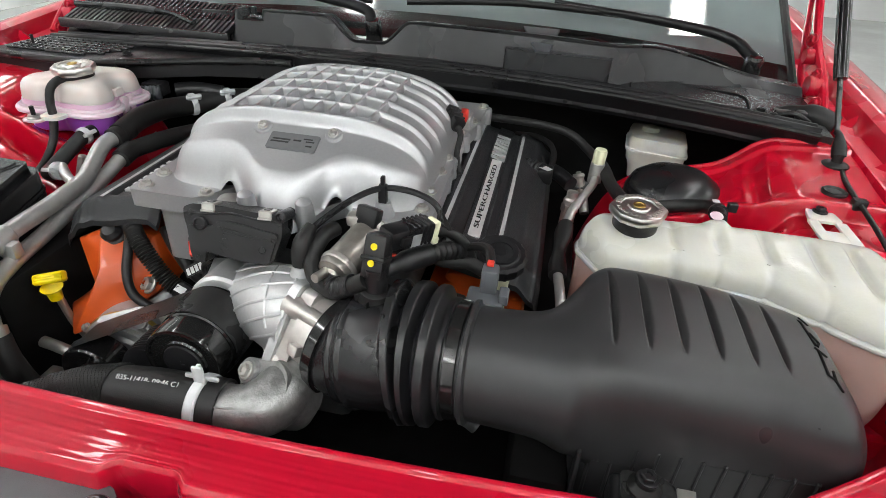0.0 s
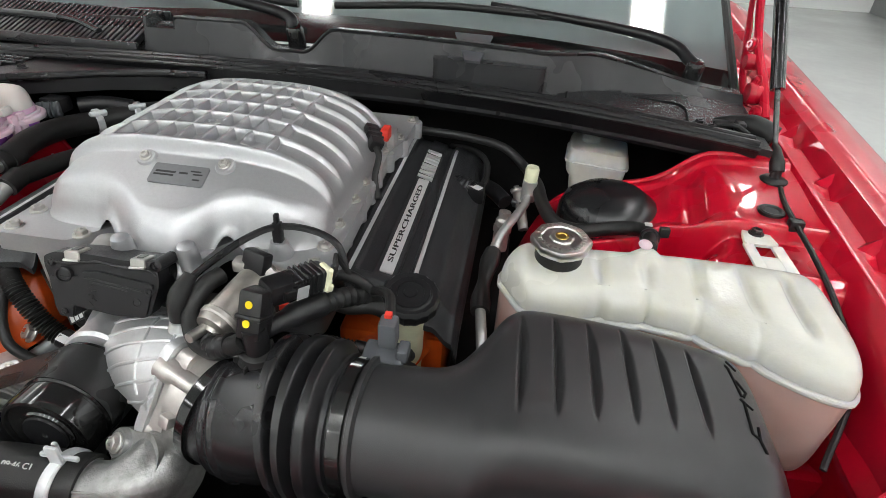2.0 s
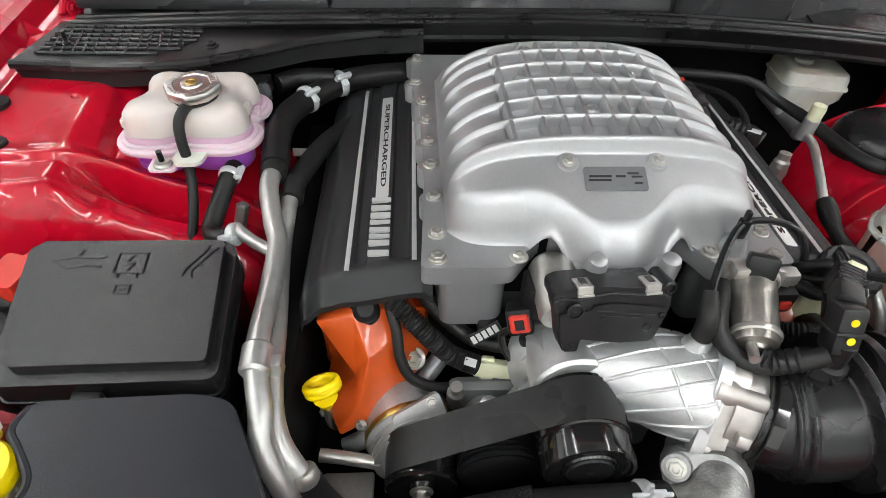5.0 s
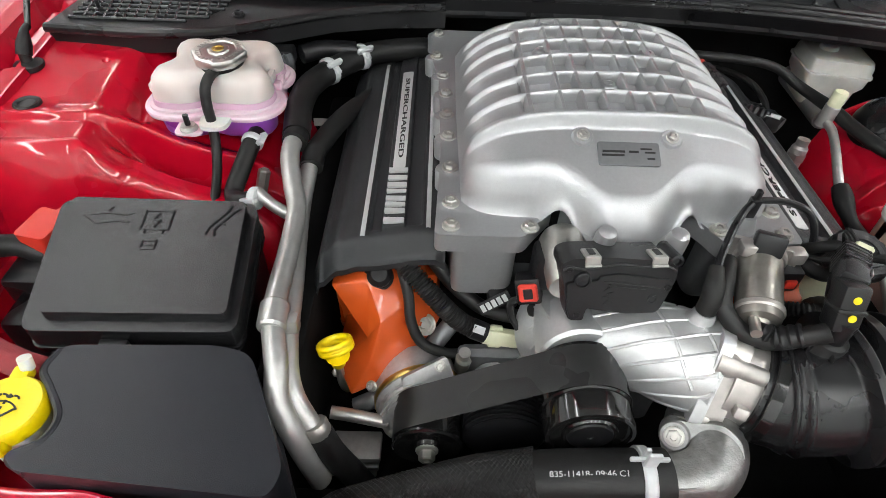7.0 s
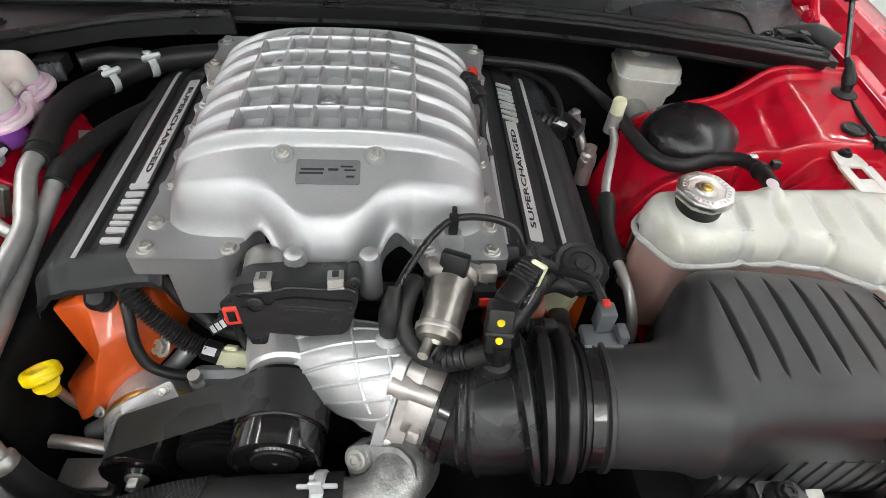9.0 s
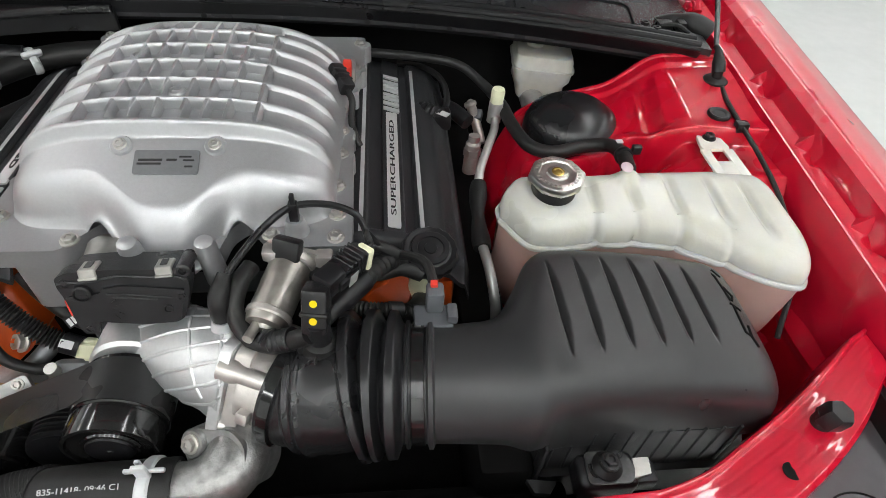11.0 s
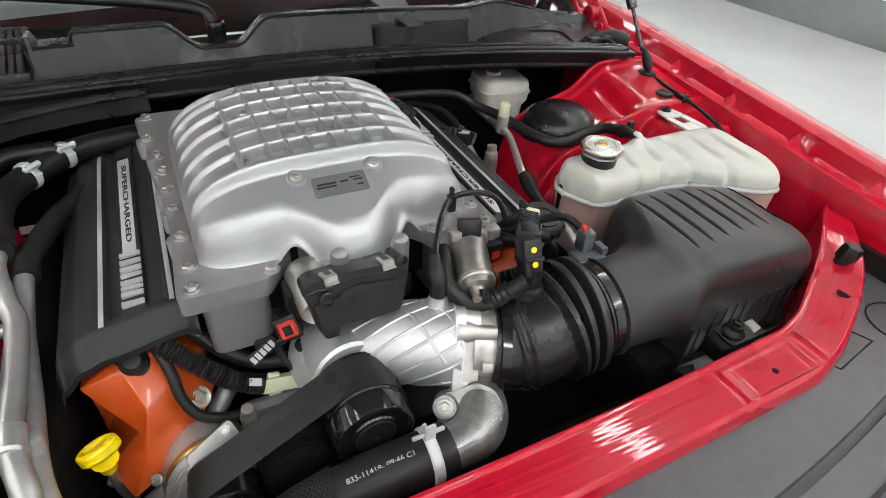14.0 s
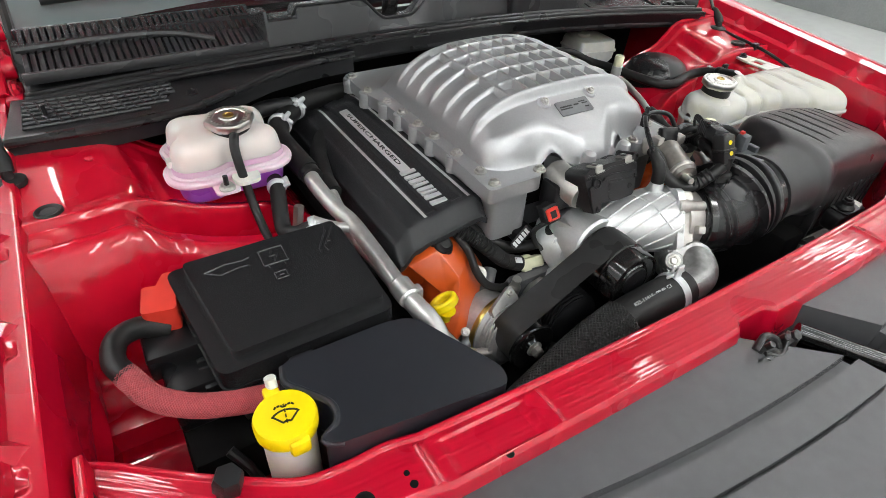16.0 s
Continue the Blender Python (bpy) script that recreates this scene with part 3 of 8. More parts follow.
# near-black sheet: the shade below the latch gap is put into its colour
solo("front_undertray", box(-0.76, 0.79, -0.93, -0.33, 0.68, 0.72, 0), VOID, "dark floor below the latch gap", "undertray")

latch = thing("hood_latch", (-0.01, -0.35, 0.79), "steel hood latch in the gap ahead of the support", "hood latch")
part("plate", box(-0.02, 0.07, -0.358, -0.352, 0.78, 0.840, 0.002), DARK_STEEL, latch)
part("catch", pipe([(-0.012, -0.344, 0.848), (0.006, -0.340, 0.858), (0.024, -0.346, 0.850), (0.030, -0.358, 0.832)], 0.0045, 10), DARK_STEEL, latch)
part("lever", box(-0.004, 0.052, -0.350, -0.343, 0.838, 0.846, 0.002), DARK_STEEL, latch)
part("link", pipe([(0.0, -0.352, 0.842), (0.02, -0.362, 0.838), (0.045, -0.352, 0.846), (0.06, -0.345, 0.842)], 0.003, 8), DARK_STEEL, latch)
part("pin", lathe([(0.005, -0.01), (0.005, 0.006), (0.003, 0.008), (0, 0.008)], (0.040, -0.350, 0.846), (0, -0.4, 0.9), 12), DARK_STEEL, latch)
part("pin", lathe([(0.004, -0.01), (0.004, 0.005), (0, 0.006)], (0.008, -0.350, 0.850), (0, -0.4, 0.9), 12), DARK_STEEL, latch)
part("spring", pipe([(-0.005 + 0.003 * k, -0.358 + 0.006 * math.cos(k * 2.1), 0.835 + 0.006 * math.sin(k * 2.1)) for k in range(16)], 0.0015, 6, 4), DARK_STEEL, latch)
part("screw", lathe([(0.007, 0), (0.007, 0.005), (0, 0.006)], (0.062, -0.352, 0.842), (0, -0.6, 0.8), 6), DARK_STEEL, latch)

# ---- cowl, windshield, hood ----
def seal_y(x):
    return 0.468 - (0.19 if x > CX else 0.0) * ends(x) ** 2


def seal_z(x):
    return 0.998 - 0.035 * ends(x) ** 2


def wall_y(x):
    return seal_y(x) + 0.036 + 0.05 * sstep(0.38, 0.50, x) + 0.08 * sstep(0.48, 0.70, x)


def top_z(x):
    z = 1.062 - 0.02 * ends(x) ** 2
    z -= 0.042 * sstep(0.085, 0.025, abs(x + 0.051))
    z -= 0.045 * sstep(0.46, 0.70, x)
    return z


def cowl_f(u, v):
    x = CX - 0.72 + 1.44 * u
    ys, zs, yw, zt = seal_y(x), seal_z(x), wall_y(x), top_z(x)
    zw = zs + 0.004 + 0.010 * sstep(0.38, 0.52, x)
    if v < 0.4:
        k = v / 0.4
        return Vector((x, ys + (yw - ys) * k, zs + (zw - zs) * k))
    k = (v - 0.4) / 0.6
    y = yw + 0.016 * k + 0.030 * sstep(0.85, 1.0, k)
    z = zw + (zt - zw) * (k / 0.85 if k < 0.85 else 1 - 0.15 * (k - 0.85))
    low = sstep(-0.320, -0.335, x)
    y += 0.06 * k * low
    z -= 0.018 * low * k
    if -0.315 < x < -0.262 and k > 0.6:
        z = min(z, zt - 0.016)
        y += 0.006
    return Vector((x, y, z))


cowl = thing("cowl", (CX, 0.52, 0.97), "black plastic cowl below the windshield", "cowl")
cb = grid(288, 40, cowl_f)
part("panel", skirted(cb, 0.03), PANEL, cowl, angle=40)
def cowl_rim(u):
    p = cowl_f(u, 0.4 + 0.6 * 0.86)
    return Vector((p.x, p.y - 0.001, p.z + 0.001))


part("wall_rim", sweep([cowl_rim(float(u)) for u in np.linspace(0.285, 0.93, 130)], lambda t: 0.0006 + 0.0024 * sstep(0.0, 0.03, t) * sstep(1.0, 0.85, t), 8), RUBBER_SHINE, cowl)
raised = rounded([(0.212, 0.478), (0.398, 0.470), (0.405, 0.552), (0.208, 0.556)], 0.012)
part("raised_box", prism(raised, 0.99, 1.040, 0.006, 3), PANEL, cowl)
part("clip", prism([(0.267, 0.468), (0.291, 0.467), (0.303, 0.575), (0.236, 0.577)], -0.002, 0.002, 0.001, m=Matrix.Translation((0, 0, 1.043)) @ Matrix.Translation((0, 0.47, 0)) @ pose(0, 0, 0, 10, 0, 0) @ Matrix.Translation((0, -0.47, 0))), GREY_CON, cowl, "grey hinge clip")
HATCH = rounded([(0.434, 0.446), (0.622, 0.405), (0.634, 0.500), (0.440, 0.514)], 0.025)


def shelf_z(x, y):
    k = max(0.0, min(1.0, (y - seal_y(x)) / (wall_y(x) - seal_y(x))))
    return seal_z(x) + (0.004 + 0.010 * sstep(0.38, 0.52, x)) * k


part("hatch_gap", sweep([Vector((x, y, shelf_z(x, y) + 0.0012)) for x, y in HATCH] + [Vector((*HATCH[0], shelf_z(*HATCH[0]) + 0.0012))], 0.0014, 6), VOID, cowl, "dark hatch gap")
part("hatch_tab", prism(rounded([(0.500, 0.512), (0.530, 0.508), (0.530, 0.520), (0.500, 0.522)], 0.003), shelf_z(0.51, 0.51), shelf_z(0.51, 0.51) + 0.003, 0.001), PANEL, cowl)
for k, (dy, dz, r) in enumerate(((-0.010, 0.001, 0.0040), (-0.002, 0.006, 0.0055), (0.009, 0.003, 0.0042), (0.018, 0.006, 0.0055), (0.029, 0.003, 0.0035))):
    part("weather_strip", pipe([(x, seal_y(x) + dy, seal_z(x) + dz) for x in np.linspace(CX - 0.72, CX + 0.70, 24)], r, 10, 5), RUBBER_SHINE, cowl, "black rubber hood seal")
# lip below the seal
part("front_lip", grid(60, 6, lambda u, v: Vector((CX - 0.72 + 1.42 * u, seal_y(CX - 0.72 + 1.42 * u) - 0.012 + 0.02 * v, seal_z(CX - 0.72 + 1.42 * u) - 0.002 - 0.036 * v))), PLASTIC, cowl)
for x in (-0.232, 0.20, 0.33, -0.05):
    part("hole", lathe([(0.004, 0), (0.004, 0.001), (0, 0.001)], (x, seal_y(x) - 0.006, seal_z(x) - 0.024), (0, -0.95, 0.3), 14), VOID, cowl, "punched hole")

# slatted intake grille at the passenger end
grille = thing("cowl_grille", (-0.48, 0.50, 1.0), "black slatted air intake grille in the cowl", "grille")
# near-black sheet stands in for the shade between the slats
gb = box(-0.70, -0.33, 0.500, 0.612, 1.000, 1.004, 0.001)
part("shade_backing", gb, VOID, grille)
sb = box(-0.0036, 0.0036, -0.060, 0.052, 0, 0.012, 0.0006, 1)
slat = bpy.data.meshes.new("slat")
sb.to_mesh(slat)
sb.free()
slat.materials.append(PANEL)
for k in range(34):
    x = -0.690 + 0.0107 * k
    part_mesh("slat", slat, grille, "", Matrix.Translation((x, 0.555, 1.024)) @ pose(0, 0, 0, 17, 0, 0))
part("rim", box(-0.70, -0.325, 0.486, 0.496, 1.000, 1.018, 0.003), PANEL, grille)
part("rear_rim", box(-0.70, -0.325, 0.604, 0.616, 1.028, 1.049, 0.003), PANEL, grille)
part("rim_mid", pipe([(-0.70, 0.545, 1.036), (-0.58, 0.548, 1.038), (-0.48, 0.540, 1.036), (-0.41, 0.512, 1.026)], 0.006, 8), PANEL, grille)

# mesh drain at the passenger corner
drain = thing("cowl_drain", (-0.60, 0.40, 0.97), "black plastic corner panel with a net of square holes", "cowl panel")
DRAIN = [(-0.735, 0.345), (-0.60, 0.338), (-0.50, 0.350), (-0.42, 0.388), (-0.35, 0.426), (-0.27, 0.447), (-0.18, 0.456), (-0.18, 0.464), (-0.50, 0.468), (-0.725, 0.480)]
part("panel", prism(DRAIN, 0.950, 0.984, 0.006, 3), PLASTIC, drain)
part("front_lip", pipe([(-0.735, 0.343, 0.980), (-0.60, 0.336, 0.980), (-0.50, 0.348, 0.980), (-0.42, 0.386, 0.980), (-0.35, 0.424, 0.980), (-0.27, 0.445, 0.982), (-0.18, 0.454, 0.984)], 0.007, 10), RUBBER_SHINE, drain)
# flat near-black sheet makes the net's holes look deep and shaded
part("net_shade", prism(rounded([(-0.712, 0.366), (-0.600, 0.362), (-0.545, 0.376), (-0.512, 0.405), (-0.505, 0.452), (-0.712, 0.458)], 0.012), 0.9835, 0.9846, 0), VOID, drain, "near-black sheet standing in for shade under the net")
for j in range(7):
    y = 0.366 + 0.0152 * j
    x1 = -0.548 if j == 0 else (-0.52 if j < 3 else -0.506)
    part("net_bar", pipe([(-0.712, y, 0.986), (x1, y, 0.986)], 0.0027, 8, 2), PANEL, drain)
nb = pipe([(0.0015, -0.0076, 0), (-0.0015, 0.0076, 0)], 0.0024, 6, 2)
strut_me = bpy.data.meshes.new("net_strut")
nb.to_mesh(strut_me)
nb.free()
strut_me.materials.append(PANEL)
for j in range(6):
    for i in range(15):
        x, y = -0.708 + 0.0142 * i + 0.0030 * (5 - j), 0.3736 + 0.0152 * j
        if x > (-0.552 if j == 0 else (-0.524 if j < 3 else -0.508)):
            continue
        part_mesh("net_strut", strut_me, drain, "", Matrix.Translation((x, y, 0.986)))
part("stud", lathe([(0.006, 0), (0.006, 0.004), (0.003, 0.005), (0.003, 0.02), (0, 0.021)], (-0.682, 0.395, 0.984), seg=10), PLASTIC, drain)
bolts([(-0.482, 0.396, 0.984)], drain, BOLT_BLACK, name="screw")

# windshield
def glass_f(u, v):
    return Vector((CX - 0.72 + 1.44 * u, 0.66 - 0.10 * (2 * u - 1) ** 2 + 0.72 * v, 1.0 + 0.42 * v - 0.02 * (2 * u - 1) ** 2))


shield = thing("windshield", (CX, 0.9, 1.0), "dark tinted windshield reflecting the ceiling lights", "windshield")
part("glass", grid(40, 20, glass_f), GLASS_DARK, shield)
part("edge_band", grid(40, 3, lambda u, v: glass_f(u, 0.0 + 0.10 * v) + Vector((0, -0.0006, 0.0012))), GLOSS, shield, "black printed edge band")
for u in (0.0, 1.0):
    part("side_moulding", sweep([glass_f(u, v) for v in (0.0, 0.25, 0.5, 0.75, 1.0)], 0.008, 8), RUBBER, shield)
# near black: the shade below the glass is put into the tray's colour
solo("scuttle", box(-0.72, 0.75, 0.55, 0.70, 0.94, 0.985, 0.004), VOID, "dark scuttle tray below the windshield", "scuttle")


def wiper(pivot, bend, tip, blade_a, blade_b):
    e = thing("wiper", pivot, "black windshield wiper arm with its blade", "wiper", "wipers")
    p = Vector(pivot)
    part("pivot_cap", lathe([(0.016, -0.03), (0.016, 0.006), (0.012, 0.012), (0, 0.013)], pivot, (0, -0.3, 1), 18), GLOSS, e)
    line = spline([p + Vector((0, 0, 0.004)), Vector(bend), Vector(tip)], 10)
    part("arm", sweep(line, lambda t: 0.011 - 0.005 * t, 18), PLASTIC, e)
    part("blade", sweep(spline([blade_a, (Vector(blade_a) + Vector(blade_b)) / 2 + Vector((0, 0, 0.01)), blade_b], 8), 0.007, 12), RUBBER, e)
    return e


wiper((-0.051, 0.550, 1.045), (-0.10, 0.575, 1.075), (-0.42, 0.67, 1.09), (-0.65, 0.68, 1.07), (-0.10, 0.70, 1.065))
wiper((0.660, 0.602, 1.032), (0.588, 0.660, 1.066), (0.285, 0.740, 1.086), (-0.02, 0.69, 1.07), (0.42, 0.72, 1.075))

hood = thing("hood", (CX, 0.62, 1.1), "open red hood propped up over the bay", "hood")


def hood_f(u, v):
    s = 2 * u - 1
    x = CX + 0.735 * s
    y0, z0 = 0.75 - 0.05 * abs(s) ** 3, 1.23 - 0.07 * abs(s) ** 1.5
    y1, z1 = 0.04 + 0.05 * s * s, 2.12 - 0.03 * s * s
    return Vector((x, y0 + (y1 - y0) * v - 0.02 * math.sin(math.pi * v), z0 + (z1 - z0) * v))


hb = grid(40, 30, hood_f)
part("outer_skin", skirted(hb, 0.03, (0, 0.9, 0.3)), RED, hood, angle=50)
part("inner_frame", grid(40, 4, lambda u, v: hood_f(u, 0.02 + 0.05 * v) + Vector((0, -0.028 * math.sin(math.pi * v), 0))), RED, hood)

part("liner", grid(40, 30, lambda u, v: hood_f(0.05 + 0.90 * u, 0.09 + 0.86 * v) + Vector((0, -0.012 - 0.014 * min(1.0, 12 * u, 12 * (1 - u), 12 * v, 12 * (1 - v)), 0))), LINER, hood, "dark grey felt hood liner")
for side in (1, -1):
    sx = CX + side * 0.735
    hinge = part("hinge", box(sx - 0.012, sx + 0.012, 0.48, 0.64, 0.965, 0.985, 0.003), RED, hood, "red painted hinge with bolted arms")
    part("arm", pipe([(sx + side * 0.012, 0.50, 0.985), (sx + side * 0.010, 0.55, 1.03), (sx + side * 0.006, 0.62, 1.08), (sx, 0.68, 1.17)], 0.008, 10), RED, hinge)
    part("link", pipe([(sx, 0.57, 0.985), (sx - side * 0.002, 0.62, 1.03), (sx - side * 0.004, 0.69, 1.16)], 0.006, 10), RED, hinge)
    part("knuckle", lathe([(0.016, -0.012), (0.018, -0.008), (0.018, 0.008), (0.016, 0.012), (0, 0.012)], (sx, 0.545, 1.012), (1, 0, 0), 20), RED, hinge)
    part("knuckle", lathe([(0.012, -0.012), (0.014, -0.008), (0.014, 0.008), (0.012, 0.012), (0, 0.012)], (sx, 0.600, 1.050), (1, 0, 0), 20), RED, hinge)
    bolts([(sx - side * 0.002, 0.505, 0.992), (sx, 0.548, 1.03), (sx - side * 0.002, 0.615, 1.075)], hinge, BOLT_RED, (-side, -0.3, 0.2))
    solo("cowl_end_cap", prism(rounded([(CX + side * 0.655, 0.395), (CX + side * 0.712, 0.385), (CX + side * 0.716, 0.46), (CX + side * 0.65, 0.468)], 0.012), 0.958, 0.976, 0.006, 3), PLASTIC, "black moulded cowl end cap", "cowl end", "cowl end caps")
    fx, fy = (0.728, 0.320) if side > 0 else (-0.738, 0.282)
    strut = thing("gas_strut", (fx, fy, 0.954), "black gas strut holding the hood open", "gas strut", "gas struts")
    a, d = Vector((fx, fy, 0.957)), Vector((-side * 0.06, 0.56, 0.80)).normalized()
    part("foot", lathe([(0.0185, -0.006), (0.0185, 0.0005), (0.0150, 0.0030), (0.0075, 0.0045), (0.0065, 0.016), (0, 0.017)], a, (0, 0, 1), 20), RUBBER, strut)
    part("socket", sweep([a + Vector((0, 0, 0.012)) + d * 0.0, a + Vector((0, 0, 0.012)) + d * 0.014, a + Vector((0, 0, 0.010)) + d * 0.034, a + d * 0.048], lambda t: 0.0098 - 0.0048 * sstep(0.6, 0.75, t), 14), RUBBER, strut)
    part("rod", sweep([a + d * 0.045, a + d * 0.17], 0.0038, 12), DARK_STEEL, strut, "polished rod")
    part("cylinder", sweep([a + d * 0.128, a + d * 0.131, a + d * 0.48], 0.0098, 16), GLOSS, strut)

end = thing("cowl_seal_end", (0.72, 0.43, 0.96), "black foam end of the hood seal with small clips", "seal")
part("foam", pipe([(0.672, 0.452, 0.982), (0.700, 0.447, 0.990), (0.728, 0.436, 0.990), (0.752, 0.420, 0.982)], lambda t: 0.013 + 0.005 * sstep(0.35, 0.6, t), 12), RUBBER, end)
part("clip", box(0.664, 0.690, 0.425, 0.445, 0.978, 0.996, 0.003), PLASTIC, end)
part("clip", box(0.694, 0.708, 0.418, 0.436, 0.980, 1.000, 0.003), PLASTIC, end)
part("tongue", pipe([(0.668, 0.430, 0.990), (0.690, 0.420, 0.996), (0.712, 0.414, 0.986)], 0.004, 8), RUBBER, end)
bolts([(0.640, 0.425, 0.992), (0.655, 0.412, 0.990)], end, BOLT_BLACK, name="screw")

# cable along the driver's wing
cable = thing("release_cable", (0.735, 0.2, 0.93), "thin black cable clipped along the inner wing", "cable")
part("cable", pipe([(0.700, 0.44, 0.975), (0.738, 0.40, 0.957), (0.738, 0.335, 0.955), (0.726, 0.27, 0.952), (0.722, 0.21, 0.948), (0.728, 0.15, 0.935), (0.738, 0.09, 0.91), (0.742, 0.02, 0.87), (0.70, -0.06, 0.82)], 0.0035, 8), RUBBER, cable)
part("clip", box(0.713, 0.731, 0.202, 0.216, 0.938, 0.954, 0.003), PLASTIC, cable)
for x, y, side in ((0.703, 0.240, 1), (-0.703, 0.201, -1)):
    p = (x, y, tower_z(ends(x), y, side) + 0.001)
    solo("grommet", lathe([(0.0165, -0.003), (0.0165, 0.0015), (0.0145, 0.0030), (0.0115, 0.0022), (0.0095, 0.0008), (0, 0.0008)], p), RUBBER, "black rubber grommet in the red pressing", "grommet", "grommets")

# ---- supercharger ----
blower = thing("supercharger", (0, 0.2, 0.80), "silver cast supercharger with a ribbed waffle top on the engine", "supercharger")
FZ = 0.944          # top of the flange
flange_outline = rounded([(-0.189, -0.014), (-0.098, -0.014), (-0.084, 0.006), (-0.062, 0.034), (-0.042, 0.022), (-0.036, -0.020), (0.056, -0.020), (0.062, 0.014),
                          (0.078, 0.032), (0.094, 0.012), (0.106, -0.014), (0.189, -0.012), (0.186, 0.12), (0.180, 0.30), (0.194, 0.36), (0.196, 0.462), (-0.198, 0.462), (-0.200, 0.37), (-0.188, 0.30), (-0.184, 0.12)], 0.008, 3)
part("flange", prism(flange_outline, 0.921, FZ, 0.0025, 2), SILVER, blower)

RIBS = (0.124, 0.164, 0.206, 0.246, 0.283, 0.315)
COLS = [-0.002 + k for k in (-0.091, -0.058, -0.035, -0.0115, 0.0165, 0.038, 0.061, 0.091)]
TOP = [(-0.05, 0.9585), (0.0, 0.981), (0.040, 0.9990), (0.0745, 1.0146), (0.0765, 1.0162), (0.0785, 1.0205), (0.081, 1.0262), (0.084, 1.0288), (0.10, 1.031), (0.25, 1.032), (0.32, 1.026), (0.35, 1.0), (0.375, 0.945)]


def half_width(y):
    return 0.165 + 0.004 * sstep(0.0, 0.25, y)


def side_fall(t, y):
    """Rounding of the lid towards its two sides, 1 in the middle."""
    n = 3.3 - 0.4 * sstep(0.05, 0.20, y)
    return (1 - min(1.0, abs(t)) ** n) ** (1 / (n - 0.6))


def lid_at(t, y, d, z=None):
    """Point of the lid: t across from -1 to 1, y along, d proud of the plain shell."""
    a, g = half_width(y), side_fall(t, y)
    h = ((curve_table(TOP, y) if z is None else z) - FZ) * g
    return Vector((0.004 + a * t * (1 + d / 0.16 * (1 - g)), y, FZ - 0.004 + (h + 0.004) * (1 + d / 0.085)))


def across(u):
    q = 2 * u - 1
    return 0.55 * q + 0.45 * math.sin(q * math.pi / 2)


def front_edge(x):
    """Where the sloping front panel turns down: forward at the nose, back over the two lobes."""
    nose = sstep(-0.070, -0.010, x) * sstep(0.080, 0.018, x)
    return 0.033 - 0.037 * nose + min(0.022, 0.024 * (abs(x - 0.004) / 0.165) ** 10)


FOOT = 0.40
HOOPS = (0.086,) + RIBS + (0.350,)


def bend(a, b, c, k):
    """Quadratic curve from a to c, pulled towards b."""
    return tuple((1 - k) ** 2 * p + 2 * k * (1 - k) * q + k * k * r for p, q, r in zip(a, b, c))


def shell(u, v):
    t = across(u)
    x = 0.004 + 0.165 * t
    if v < FOOT:
        ye = front_edge(x)
        lobe = sstep(-0.004, 0.033, ye)
        arch = max(hump(x + 0.060, 0.025), 0.9 * hump(x - 0.073, 0.019))
        zf = FZ - 0.004 - 0.016 * (1 - lobe) + 0.022 * arch
        yf = ye - 0.015 - 0.010 * (1 - lobe)
        ze = curve_table(TOP, ye) + 0.0015
        s = v / FOOT
        a, b = (yf + (ye - yf) * 0.42, zf + (ze - zf) * 0.42), (ye + 0.015, curve_table(TOP, ye + 0.015))
        if s < 0.12:
            y, z = bend((yf - 0.007, zf), (yf, zf), a, s / 0.12)
        elif s < 0.62:
            y, z = bend(a, (ye, ze), b, (s - 0.12) / 0.5)
        else:
            y = b[0] + (0.0745 - b[0]) * (s - 0.62) / 0.38
            z = curve_table(TOP, y)
        return lid_at(t, y, 0, z)
    y = 0.0745 + 0.3005 * (v - FOOT) / (1 - FOOT)
    fade = sstep(0.0, 0.12, 1 - abs(t))
    d = 0.0034 * sstep(0.0790, 0.0830, y) * sstep(0.0945, 0.0890, y) * fade
    x = half_width(y) * t
    if 0.086 < y < 0.350:
        for y0, y1 in zip(HOOPS, HOOPS[1:]):
            if y0 <= y <= y1:
                valley = 1 - abs(2 * (y - y0) / (y1 - y0) - 1) ** 2.4
        side = (0.0022 - 0.0082 * valley) * fade
        floor = -0.0092
        w = sstep(0.0985, 0.0945, abs(x + 0.006)) * sstep(0.322, 0.316, y)
        d += (floor * w + side * (1 - w)) * sstep(0.086, 0.0925, y)
    return lid_at(t, y, d)


lb = grid(220, 440, shell)
bmesh.ops.dissolve_degenerate(lb, dist=1e-5, edges=lb.edges)
lid = part("lid", lb, SILVER, blower, "ribbed silver lid", angle=50)
for yr in RIBS:
    prof = ((-0.0044, -0.0108), (-0.0031, -0.0010), (-0.0023, 0.0020), (-0.0010, 0.0031), (0.0010, 0.0031), (0.0026, 0.0016), (0.0046, -0.0108))

    soft_prof = ((-0.0062, -0.0030), (-0.0040, 0.0006), (-0.0024, 0.0026), (-0.0008, 0.0034), (0.0010, 0.0034), (0.0036, 0.0012), (0.0062, -0.0030))

    def rib(u, v):
        t = across(u)
        w = sstep(0.100, 0.094, abs(half_width(yr) * t + 0.006))
        dy, d = (p * w + q * (1 - w) for p, q in zip(prof[round(v * 6)], soft_prof[round(v * 6)]))
        fade = sstep(0.0, 0.10, 1 - abs(t))
        return lid_at(t * 0.999, yr + dy, d * fade - 0.002 * (1 - fade))

    part("rib", grid(110, 6, rib), SILVER, lid, angle=40)
rows = (0.0835,) + RIBS
